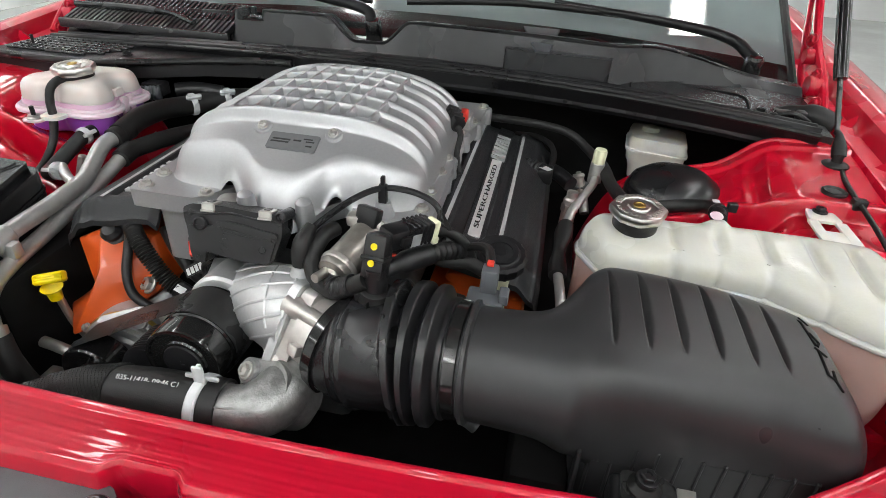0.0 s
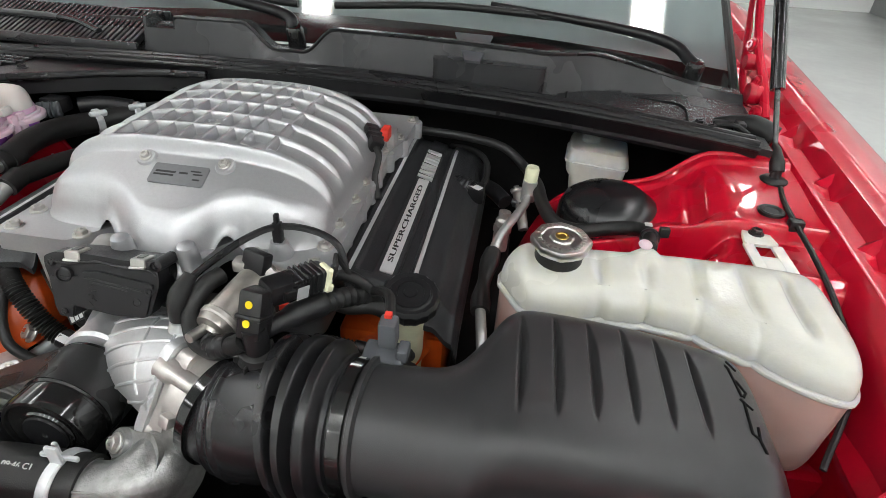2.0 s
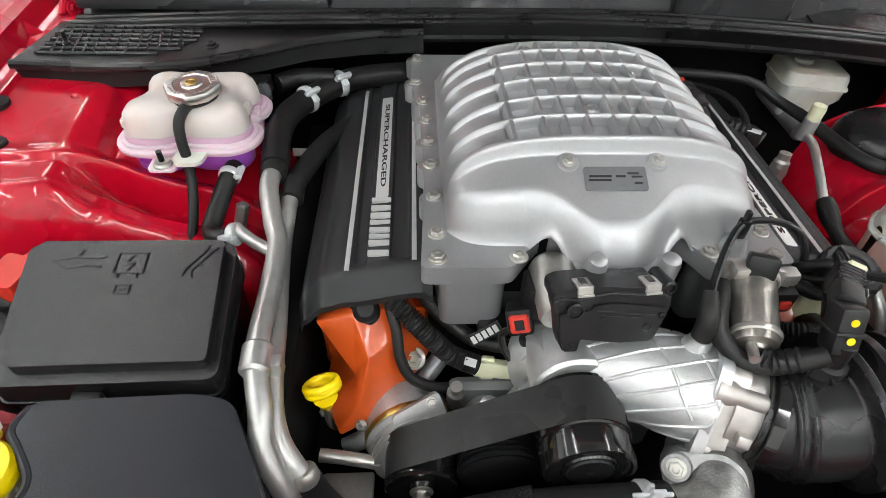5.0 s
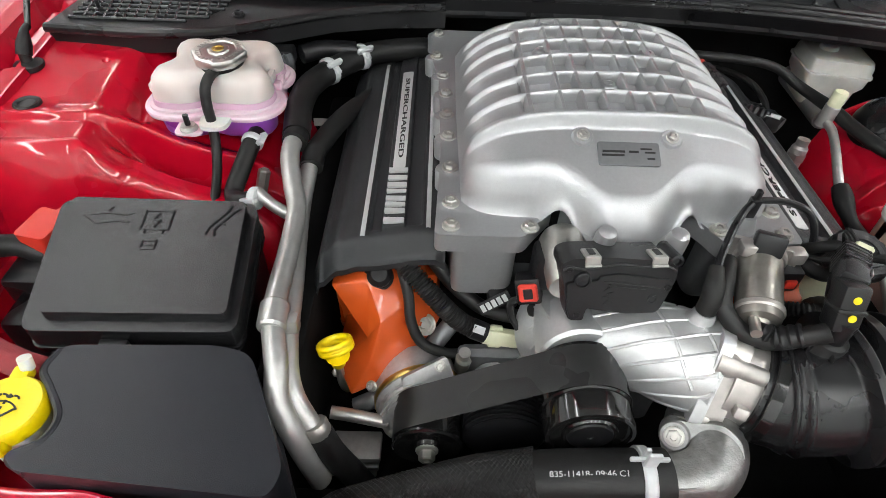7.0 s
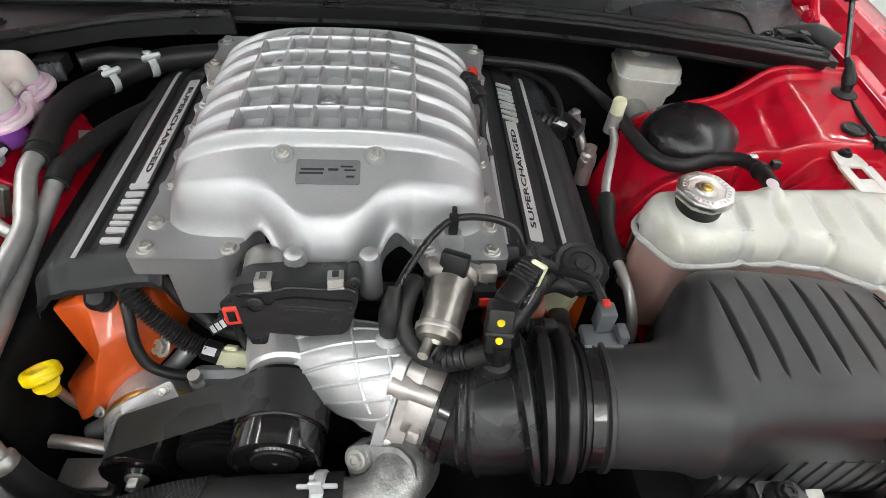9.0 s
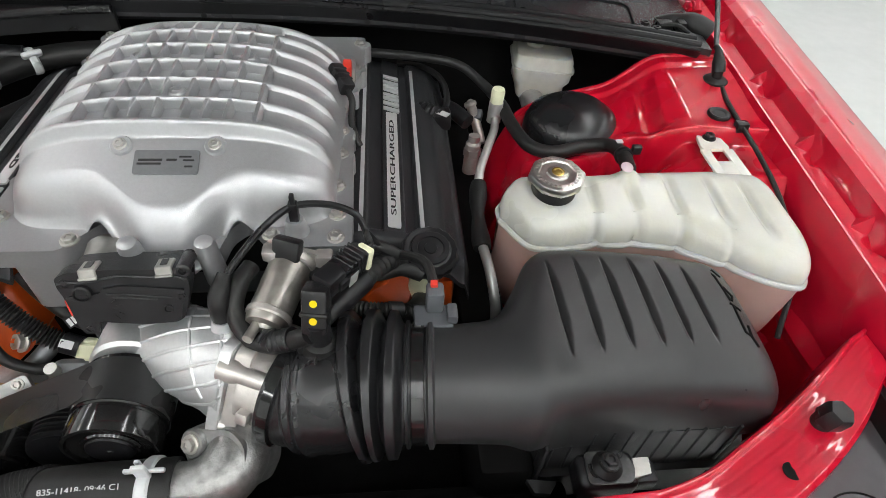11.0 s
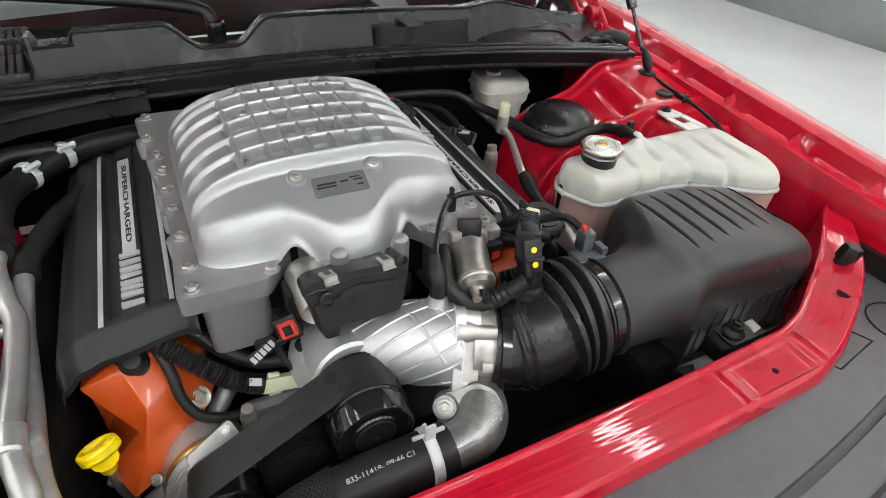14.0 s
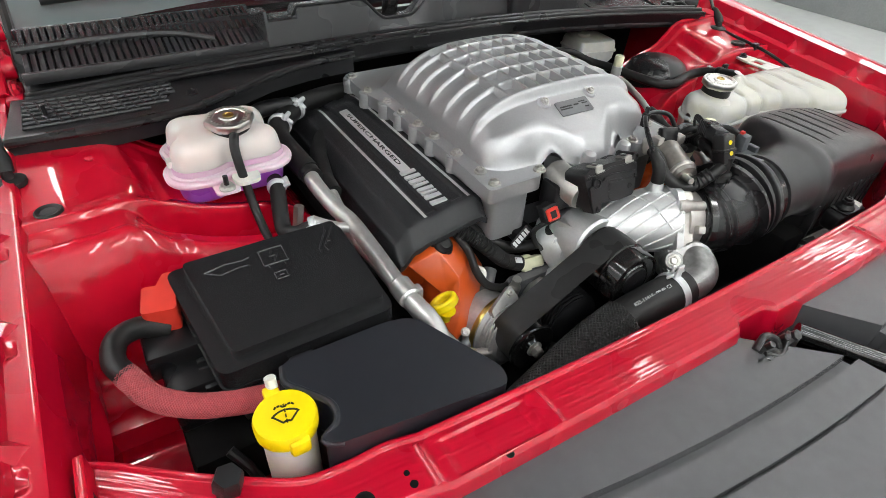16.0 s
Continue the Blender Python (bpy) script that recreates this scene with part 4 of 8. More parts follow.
for j, (y0, y1) in enumerate(zip(rows, rows[1:])):
    for k, c in enumerate(COLS):
        wide = 0.0025 if 0 < k < 7 else 0.0030
        slant = 0.0
        if j > 4 and k in (0, 1, 6, 7):
            if k in (0, 7):
                continue
            slant = -0.010 if k == 1 else 0.010
        pr = ((-wide - 0.0016, -0.0108), (-wide - 0.0002, 0.0006), (-wide * 0.6, 0.0026), (wide * 0.6, 0.0026), (wide + 0.0002, 0.0006), (wide + 0.0016, -0.0108))
        part("divider", grid(5, 6, lambda u, v: lid_at((c - 0.003 + slant * (1 - v) + pr[round(u * 5)][0]) / half_width(y0), y0 + (y1 - y0) * v, pr[round(u * 5)][1])), SILVER, lid, angle=40)
# cast pads in some of the pockets
for x, y, rx in ((-0.001, 0.146, 0.013), (-0.064, 0.228, 0.014), (0.062, 0.228, 0.014), (-0.052, 0.303, 0.009), (0.050, 0.303, 0.009)):
    at = lid_at((x - 0.004) / half_width(y), y, -0.010)
    pad = part("cast_pad", lathe([(rx, -0.004), (rx * 0.92, 0.003), (rx * 0.62, 0.0085), (rx * 0.45, 0.0092), (rx * 0.40, 0.0092), (rx * 0.34, 0.004), (0, 0.004)], at, (0, 0, 1), 24), SILVER, lid)
    for k in (-1, 1):
        part("pad_web", box(-0.011, 0.011, -0.0012, 0.0012, -0.002, 0.007, 0.0008, 1, m=Matrix.Translation(at) @ pose(0, 0, 0, 0, 0, 32 * k)), SILVER, pad)
# solid near-black box in place of the shade under the lid
part("cavity_shade", box(-0.095, 0.105, 0.030, 0.044, 0.86, 0.956, 0.002), VOID, blower, "near-black box standing in for shade under the lid")
for x in (-0.040, 0.052):
    part("boss", lathe([(0.0120, -0.02), (0.0112, 0.000), (0.0098, 0.0022), (0.0068, 0.0022), (0.0064, 0.001), (0, 0.001)], (x, 0.067, 1.0122), (0, -0.45, 0.9), 24), SILVER, blower)
bolts([(-0.040, 0.066, 1.0144), (0.052, 0.066, 1.0144)], blower, BOLT_S, (0, -0.45, 0.9))
for x in (-0.022, 0.049):
    part("nose_boss", lathe([(0.0120, -0.06), (0.0105, -0.004), (0.0088, 0.0025), (0.0050, 0.0048), (0, 0.005)], (x, -0.027, 0.965), (0, -0.12, 0.99), 24), SILVER, blower)
bolt_places = [(-0.172, 0, FZ), (-0.091, 0.0, FZ), (-0.172, 0.036, FZ), (-0.173, 0.098, FZ), (-0.175, 0.160, FZ), (-0.177, 0.21, FZ), (-0.178, 0.262, FZ), (-0.182, 0.312, FZ), (-0.192, 0.37, FZ), (-0.190, 0.445, FZ),
               (0.172, 0, FZ), (0.172, 0.035, FZ), (0.105, 0.004, FZ), (0.170, 0.084, FZ), (0.171, 0.146, FZ), (0.170, 0.195, FZ), (0.168, 0.244, FZ), (0.172, 0.30, FZ), (0.182, 0.36, FZ), (0.188, 0.44, FZ)]
bolts(bolt_places, blower)
for x, y, z in bolt_places[3:]:
    sgn = 1 if x > 0 else -1
    if abs(x) > 0.15:
        part("lug", lathe([(0.0115, -0.028), (0.012, -0.004), (0.011, -0.001), (0, -0.001)], (x + sgn * 0.005, y, FZ), seg=18), SILVER, blower)
part("body_wing", prism(rounded([(-0.168, 0.002), (-0.100, 0.002), (-0.092, 0.05), (-0.092, 0.40), (-0.175, 0.40), (-0.172, 0.06)], 0.015), 0.838, 0.930, 0.006, 3), SILVER, blower)
# this wing is a darker grey than the silver one opposite
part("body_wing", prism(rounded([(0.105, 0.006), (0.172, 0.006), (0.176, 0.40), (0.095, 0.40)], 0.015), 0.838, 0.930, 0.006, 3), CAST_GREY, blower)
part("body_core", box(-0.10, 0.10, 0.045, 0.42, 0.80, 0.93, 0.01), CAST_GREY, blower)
badge = part("badge", prism(rounded([(-0.0315, -0.0135), (0.0315, -0.0135), (0.0315, 0.0135), (-0.0315, 0.0135)], 0.003), -0.002, 0.0012, 0.0005, 1, m=axes((0.006, 0.0495, 1.0040), (1, 0, 0), (0, 0.912, 0.41))), CAST_GREY, blower, "grey name plate with a dark emblem")
eb = None
am = axes((0.006, 0.0495, 1.0046), (1, 0, 0), (0, 0.912, 0.41))
for x0, x1, y0, y1 in ((-0.027, -0.004, 0.0008, 0.0034), (-0.028, -0.005, -0.0034, -0.0010), (0.000, 0.010, 0.0008, 0.0034), (0.012, 0.024, 0.0046, 0.0066), (0.016, 0.027, 0.0006, 0.0026), (0.018, 0.026, -0.0066, -0.0044)):
    eb = box(x0, x1, y0, y1, 0.0006, 0.0013, 0.0003, 1, eb, am)
part("emblem", eb, DARK_INK, badge, "dark emblem bars")

# ---- rocker covers ----
def cover_z(a, y):
    z = smooth_table([(0.176, 0.908), (0.188, 0.915), (0.27, 0.901), (0.294, 0.893), (0.318, 0.872), (0.326, 0.848)], a)
    # channel between the two bright strips
    z -= 0.005 * sstep(0.200, 0.204, a) * sstep(0.263, 0.259, a) * sstep(0.032, 0.040, y)
    z += 0.0045 * sstep(0.2205, 0.2225, a) * sstep(0.2485, 0.2465, a) * sstep(0.030, 0.040, y)
    z -= 0.024 * sstep(0.026, 0.002, y)
    z -= 0.010 * sstep(0.40, 0.47, y)
    return z


def rocker_cover(side, y_off):
    e = thing("engine_cover", (side * 0.25, 0.23, 0.83), "charcoal plastic engine cover with two bright strips and silver lettering", "engine cover", "engine covers")

    def f(u, v):
        a, y = 0.176 + 0.150 * u, 0.002 + 0.458 * v
        return Vector((side * a, y + y_off, cover_z(a, y)))

    part("cover", skirted(grid(110, 130, f), 0.008), COVER, e, angle=45)

    def strip(a0, y0, y1):
        part("bright_strip", grid(2, 40, lambda u, v: Vector((side * (a0 + 0.0052 * (u - 0.5)), y0 + (y1 - y0) * v + y_off, cover_z(a0, 0.1) + 0.0025 - 0.010 * sstep(0.40, 0.47, y0 + (y1 - y0) * v) - 0.0008 * (u != 0.5)))),
             SILVER_INK, e, "satin silver strip")

    strip(0.1955, 0.026, 0.445)
    strip(0.268, 0.024, 0.425)
    tilt = 0.17
    upv = (-side, 0, tilt)
    rd = (0, 1, 0) if side > 0 else (0, -1, 0)
    # word plate and word: from one end to the other as it reads
    y_word, y_bars = (0.164, 0.344) if side > 0 else (0.267, 0.089)
    xw = side * 0.2345
    zw = lambda y: cover_z(0.236, 0.2) - 0.010 * sstep(0.40, 0.47, y)
    wp = part("word_plate", prism(rounded([(-0.123, -0.0080), (0.123, -0.0080), (0.123, 0.0080), (-0.123, 0.0080)], 0.003), 0, 0.0016, 0.0006, 1, m=axes((xw, y_word + y_off, zw(y_word)), rd, upv)), PLATE, e, "bright silver word plate")
    part("lettering", lettering("SUPERCHARGED", 0.0094, axes((xw, y_word + y_off, zw(y_word) + 0.002), rd, upv), 0.0006, 0.0, 2.92), DARK_INK, wp, "black lettering")
    for o, w in ((-0.0495, 0.0075), (-0.0345, 0.0075), (-0.0205, 0.0085), (-0.0090, 0.0050), (0.0050, 0.0075), (0.0155, 0.0055), (0.0265, 0.0075), (0.0430, 0.0080)):
        yy = y_bars + (o if side > 0 else -o) + y_off
        part("raised_bar", prism([(-w / 2 - 0.002, -0.0118), (w / 2 - 0.002, -0.0118), (w / 2 + 0.002, 0.0118), (-w / 2 + 0.002, 0.0118)], -0.002, 0.0032, 0.0008, 1, m=axes((xw, yy, zw(yy)), rd, upv)), SILVER_INK, e, "silver raised bar")
    return e


rocker_cover(-1, 0.0)
rocker_cover(1, 0.012)

# ---- orange valve covers ----
def valve_cover(side):
    e = thing("valve_cover", (side * 0.25, 0.0, 0.70), "orange painted valve cover end below the engine cover", "valve cover", "valve covers")
    # faceted front face, folded along a ridge
    rim = [(0.306, 0.004, 0.843), (0.254, 0.018, 0.866), (0.203, 0.026, 0.850), (0.177, 0.000, 0.797), (0.189, -0.018, 0.784), (0.215, -0.044, 0.770), (0.243, -0.068, 0.757), (0.281, -0.078, 0.740), (0.300, -0.046, 0.768), (0.262, -0.036, 0.794)]
    ridge = [(0.262, -0.002, 0.859), (0.246, -0.036, 0.828), (0.212, -0.008, 0.833), (0.258, -0.063, 0.784)]
    set_back = 0.035 if side > 0 else 0.0
    b = bmesh.new()
    o = [b.verts.new((side * x, y + set_back, z - 0.3 * set_back)) for x, y, z in rim]
    m = [b.verts.new((side * x, y + set_back, z - 0.3 * set_back)) for x, y, z in ridge]
    for f in ((o[0], o[1], m[0]), (o[1], o[2], m[2], m[0]), (o[2], o[3], m[2]), (o[3], o[4], m[2]), (m[0], m[2], m[1]), (m[2], o[4], o[5], m[1]), (m[1], o[5], o[6], m[3]),
              (m[3], o[6], o[7]), (o[7], o[8], m[3]), (o[9], o[0], m[0]), (o[8], o[9], m[1], m[3]), (o[9], m[0], m[1])):
        b.faces.new(f)
    back = [b.verts.new((v.co.x, v.co.y + 0.10, v.co.z - 0.02)) for v in o]
    for i in range(len(o)):
        b.faces.new((o[i], back[i], back[(i + 1) % len(o)], o[(i + 1) % len(o)]))
    b.faces.new(back)
    bmesh.ops.recalc_face_normals(b, faces=b.faces)
    bevelled(b, 0.0022, 2, 12)
    part("cover", b, ORANGE, e, angle=30)
    part("long_body", box(min(side * 0.18, side * 0.31), max(side * 0.18, side * 0.31), 0.03, 0.46, 0.72, 0.835, 0.01), ORANGE, e)
    part("gasket_rail", pipe([(side * 0.165, -0.004, 0.786), (side * 0.190, -0.028, 0.768), (side * 0.240, -0.072, 0.742), (side * 0.275, -0.082, 0.722)], 0.011, 12), CAST_GREY, e, "grey head edge")
    n = Vector((side * 0.35, -0.65, 0.65))
    bolts([(side * 0.196, -0.014, 0.797)], e, bolt_mesh(0.010, 0.008), n)
    bolts([(side * 0.256, -0.075, 0.757)], e, BOLT_S, n)
    return e


valve_cover(-1)
valve_cover(1)

dip = thing("dipstick", (-0.29, -0.07, 0.70), "yellow oil dipstick handle", "dipstick")
part("tube", pipe([(-0.300, 0.0, 0.62), (-0.296, -0.05, 0.72), (-0.291, -0.070, 0.812)], 0.005, 10), STEEL, dip)
dn, d1 = Vector((-0.30, 0.42, 0.85)).normalized(), Vector((0.94, 0.0, 0.332)).normalized()
d2 = dn.cross(d1)
ringb = None
for off in (-0.0030, 0.0, 0.0030):
    ringb = sweep([Vector((-0.292, -0.069, 0.827)) + dn * off + 0.0165 * math.cos(k * math.pi / 16) * d1 + 0.0135 * math.sin(k * math.pi / 16) * d2 for k in range(33)], 0.0044, 12, ringb)
part("handle", ringb, YELLOW, dip)
part("neck", lathe([(0.008, 0), (0.009, 0.012), (0.0135, 0.019), (0, 0.0195)], (-0.291, -0.071, 0.797), (0.05, -0.1, 0.95), 14), YELLOW, dip)
part("oil_mark", box(-0.006, 0.006, -0.0015, 0.0015, 0, 0.0008, 0, m=axes((-0.2905, -0.0800, 0.8312), (1, 0, 0.3), (-0.3, 0.5, 0.6))), DARK_INK, dip, "black printed mark")

# ---- throttle casting, intake tube ----
inlet = thing("intake_elbow", (0.0, -0.08, 0.75), "bare cast aluminium intake elbow with raised diagonal ribs", "intake elbow")
axis_line = spline([(-0.046, -0.018, 0.800), (-0.030, -0.038, 0.822), (0.000, -0.063, 0.846), (0.042, -0.088, 0.862), (0.088, -0.112, 0.866)], 14)


def elbow(line, radius, seg, ribs):
    b = bmesh.new()
    side = Vector((0, 0, 1))
    rings = []
    for i, p in enumerate(line):
        t = (line[min(i + 1, len(line) - 1)] - line[max(i - 1, 0)]).normalized()
        side = (side - t * side.dot(t)).normalized()
        up = t.cross(side)
        s = i / (len(line) - 1)
        ring = []
        for k in range(seg):
            a = 2 * math.pi * k / seg
            r = radius(s) + ribs(s, a)
            ring.append(b.verts.new(p + r * (math.cos(a) * side + math.sin(a) * up)))
        rings.append(ring)
    for p, q in zip(rings, rings[1:]):
        for k in range(seg):
            b.faces.new((p[k], p[(k + 1) % seg], q[(k + 1) % seg], q[k]))
    b.faces.new(rings[0][::-1])
    b.faces.new(rings[-1])
    return b


def elbow_radius(s):
    return 0.0535 - 0.008 * sstep(0.12, 0.45, s) + 0.006 * sstep(0.45, 0.95, s)


def elbow_plain(s, a):
    return 0.0


fine = spline([axis_line[i] for i in range(0, len(axis_line), 7)] + [axis_line[-1]], 22)
part("elbow", elbow(fine, elbow_radius, 64, elbow_plain), CAST_BRIGHT, inlet, angle=70)


def elbow_point(s, a):
    s, a = float(s), float(a)
    i = s * (len(fine) - 1)
    k = min(int(i), len(fine) - 2)
    p, t = fine[k].lerp(fine[k + 1], i - k), (fine[k + 1] - fine[k]).normalized()
    side = (Vector((0, 0, 1)) - t * t.z).normalized()
    return p + (elbow_radius(s) - 0.0004) * (math.cos(a) * side + math.sin(a) * t.cross(side))


def elbow_rib(a_of, s0, s1, r=0.0026):
    pts = [elbow_point(s, a_of(s)) for s in np.linspace(s0, s1, 22) if -0.9 < a_of(s) < 2.6]
    if len(pts) > 3:
        part("rib", sweep(pts, r, 8), CAST_BRIGHT, inlet)


for k in range(9):
    elbow_rib(lambda s: 3.1 * (0.26 + 0.145 * k - s) + 2.2 * max(0.0, 0.5 - s) ** 2, 0.16, 0.95, 0.0021)
for s0 in (0.56, 0.70, 0.83):
    elbow_rib(lambda s: -0.85 + 8.0 * (s - s0), s0, min(0.95, s0 + 0.26), 0.0019)
part("web", prism([(-0.076, -0.030), (-0.066, -0.062), (-0.030, -0.068), (-0.040, -0.02)], 0.795, 0.872, 0.004, 2), CAST_BRIGHT, inlet)
part("end_boss", lathe([(0.044, -0.030), (0.044, 0.020), (0.041, 0.024), (0, 0.024)], (-0.034, -0.068, 0.842), (0, -1, 0.1), 40), CAST_BRIGHT, inlet)
part("pedestal", lathe([(0.017, -0.026), (0.012, -0.006), (0.0095, 0.004), (0, 0.004)], (0.069, -0.088, 0.922), (0.05, -0.05, 1), 24), CAST_BRIGHT, inlet)
tb = thing("throttle_body", (0.10, -0.13, 0.80), "cast aluminium throttle body with bolts on its flange", "throttle body")
tdir = Vector((0.92, -0.385, -0.06)).normalized()
tup = Vector((0.23, 0.41, 0.88)).normalized()
tfr = tdir.cross(tup).normalized()
tup = tfr.cross(tdir)
tc = Vector((0.088, -0.112, 0.866))
tm = Matrix((tfr, tup, tdir)).transposed().to_4x4()
tm.translation = tc
part("casting_flange", prism(rounded([(-0.050, -0.048), (0.044, -0.052), (0.050, -0.038), (0.046, 0.030), (0.038, 0.050), (-0.046, 0.050)], 0.010), -0.012, -0.001, 0.0025, 2, m=tm), CAST_BRIGHT, inlet)
part("body_plate", prism(rounded([(-0.047, -0.046), (0.041, -0.048), (0.046, -0.034), (0.040, 0.020), (0.034, 0.046), (-0.044, 0.047)], 0.009), 0.000, 0.016, 0.003, 3, m=tm), CAN, tb)
part("housing", lathe([(0.0470, 0.010), (0.0470, 0.016), (0.0462, 0.018), (0.0462, 0.050), (0.0, 0.050)], tc, tdir, 48), CAN, tb)
part("step", prism(rounded([(-0.020, 0.010), (0.030, 0.004), (0.036, 0.030), (-0.016, 0.040)], 0.006), 0.012, 0.026, 0.003, 2, m=tm), CAN, tb)
for fx, fz, h in ((0.0375, 0.024, 0.034), (0.036, -0.036, 0.022), (-0.038, 0.036, 0.030), (-0.038, -0.036, 0.030)):
    q = tc + tfr * fx + tup * fz
    part("ear", lathe([(0.0125, -0.010), (0.0115, 0.004), (0.0088, 0.010), (0.0084, h - 0.002), (0.0072, h), (0.0052, h), (0.0050, h - 0.003), (0.0, h - 0.003)], q, tdir, 22), CAN, tb)
    bolts([q + tdir * (h - 0.004)], tb, BOLT_S, tdir)
part("idle_stop", box(-0.010, 0.012, -0.006, 0.006, 0.018, 0.030, 0.002, 2, m=tm @ Matrix.Translation((0.043, -0.010, 0))), CAN, tb)

boot = thing("intake_boot", (0.18, -0.14, 0.83), "black rubber intake boot with bellows and steel clamps", "intake boot")
b0, b1 = tc + tdir * 0.034, Vector((0.268, -0.139, 0.880))
mid = [b0, b0 + tdir * 0.016, Vector((0.168, -0.136, 0.869)), Vector((0.205, -0.135, 0.876)), Vector((0.235, -0.137, 0.879)), b1]


def boot_wave(s):
    return sum(0.0130 * min(1.0, 1.35 * hump(s - c, 0.0092)) for c in (0.080, 0.0975, 0.115)) + 0.0028 * hump(s - 0.026, 0.004) + 0.0028 * hump(s - 0.036, 0.004)


part("bellows", sweep(spline(mid, 36), lambda t: 0.0515 + 0.0085 * sstep(0.02, 0.30, t) - 0.0035 * sstep(0.50, 0.95, t), 56, None, True, boot_wave), RUBBER_SHINE, boot, angle=60)
clamp0 = part("clamp", lathe([(0.0535, 0.0), (0.0565, 0.001), (0.0565, 0.011), (0.0535, 0.012)], b0 + tdir * 0.004, tdir, 48), GLOSS, boot, "black worm clamp")
bd = (b1 - mid[3]).normalized()
clamp = part("clamp", lathe([(0.057, 0.0), (0.0592, 0.001), (0.0592, 0.012), (0.057, 0.013)], b1 - bd * 0.020, bd, 48), GLOSS, boot, "black worm clamp")
def worm_screw(c, axis, r, angle, parent):
    """Worm housing and screw lying on a clamp band."""
    ax = axis.normalized()
    s = (Vector((0, 0, 1)) - ax * ax.z).normalized()
    f = ax.cross(s)
    out = math.cos(radians(angle)) * s + math.sin(radians(angle)) * f
    tan = ax.cross(out)
    m = axes(c + out * r, ax, tan)
    part("worm_housing", box(-0.0062, 0.0062, -0.009, 0.009, -0.001, 0.007, 0.002, 2, m=m), DARK_STEEL, parent, "dark worm housing")
    part("worm_screw", lathe([(0.0045, -0.014), (0.0045, 0.014), (0.002, 0.014), (0, 0.012)], c + out * (r + 0.0045), tan, 12), DARK_STEEL, parent)
    teeth = None
    for k in range(14):
        q = math.cos(radians(angle + 8 + 2.6 * k)) * s + math.sin(radians(angle + 8 + 2.6 * k)) * f
        teeth = box(-0.0032, 0.0032, -0.0005, 0.0005, -0.0002, 0.0005, 0, 1, teeth, axes(c + q * r, ax, ax.cross(q)))
    part("band_slot", teeth, STEEL, parent, "row of bright band slots")


worm_screw(b1 - bd * 0.014, bd, 0.0592, -72, clamp)
worm_screw(b0 + tdir * 0.010, tdir, 0.0565, -78, clamp0)
part("collar", lathe([(0.056, 0), (0.0615, 0.002), (0.0615, 0.006), (0.057, 0.008)], b1 - bd * 0.006, bd, 48), AIRBOX, boot)
part("collar", lathe([(0.056, 0), (0.0610, 0.001), (0.0610, 0.004), (0.057, 0.005)], b1 - bd * 0.026, bd, 48), RUBBER_SHINE, boot)
part("nipple_base", lathe([(0.026, -0.016), (0.020, -0.004), (0.0165, 0.004), (0.0155, 0.012), (0.0125, 0.014), (0, 0.014)], (0.164, -0.124, 0.926), (0.03, -0.06, 1), 24), RUBBER, boot)
for k in range(6):
    part("nipple_fin", box(0.010, 0.0215, -0.0012, 0.0012, -0.012, 0.008, 0.001, 1, m=Matrix.Translation((0.164, -0.124, 0.926)) @ pose(0, 0, 0, 3, 2, 60 * k + 20)), RUBBER, boot)

# ---- air box ----
airbox = thing("airbox", (0.50, -0.10, 0.75), "satin black plastic air cleaner box with slanted grooves on its lid", "airbox")
SEC = [(0.255, -0.139, 0.880, 0.056, 0.056, 2.0), (0.300, -0.140, 0.880, 0.0575, 0.0575, 2.0), (0.335, -0.138, 0.881, 0.062, 0.060, 2.1), (0.358, -0.124, 0.880, 0.080, 0.066, 2.5),
       (0.376, -0.104, 0.876, 0.092, 0.071, 3.2), (0.40, -0.096, 0.866, 0.094, 0.079, 4.6), (0.50, -0.094, 0.852, 0.093, 0.084, 5.0), (0.565, -0.094, 0.842, 0.092, 0.082, 5.0), (0.592, -0.094, 0.837, 0.091, 0.080, 4.6), (0.606, -0.094, 0.832, 0.088, 0.074, 4.0), (0.614, -0.095, 0.827, 0.078, 0.060, 3.4), (0.617, -0.096, 0.822, 0.050, 0.036, 2.8)]


def airbox_f(u, v):
    x = 0.255 + 0.362 * (1 - (1 - v ** 0.85) ** 1.25)
    cy, cz, ry, rz, n = (curve_table([(s[0], s[k]) for s in SEC], x) for k in (1, 2, 3, 4, 5))
    a = 2 * math.pi * u
    c, s = math.cos(a), math.sin(a)
    y = cy + ry * math.copysign(abs(c) ** (2 / n), c)
    z = cz + rz * math.copysign(abs(s) ** (2 / n), s)
    if x > 0.37:
        z = max(z, 0.832 - 0.10 * sstep(0.39, 0.37, x))
    if s > 0 and x > 0.37:
        for k in range(6):
            gx = (0.389, 0.420, 0.451, 0.483, 0.514, 0.544)[k]
            y0, y1 = (-0.154, -0.150, -0.145, -0.142, -0.138, -0.134)[k], (-0.036, -0.030, -0.028, -0.026, -0.030, -0.034)[k]
            dx = x - gx
            if -0.004 < dx < 0.012 and y0 < y < y1:
                belly = math.sin(math.pi * (y - y0) / (y1 - y0)) ** 0.7
                cut = sstep(-0.0015, 0.0006, dx) * (1 - sstep(0.0012, 0.001 + 0.008 * belly, dx))
                z -= 0.0072 * cut * belly
    return Vector((x, y, z))


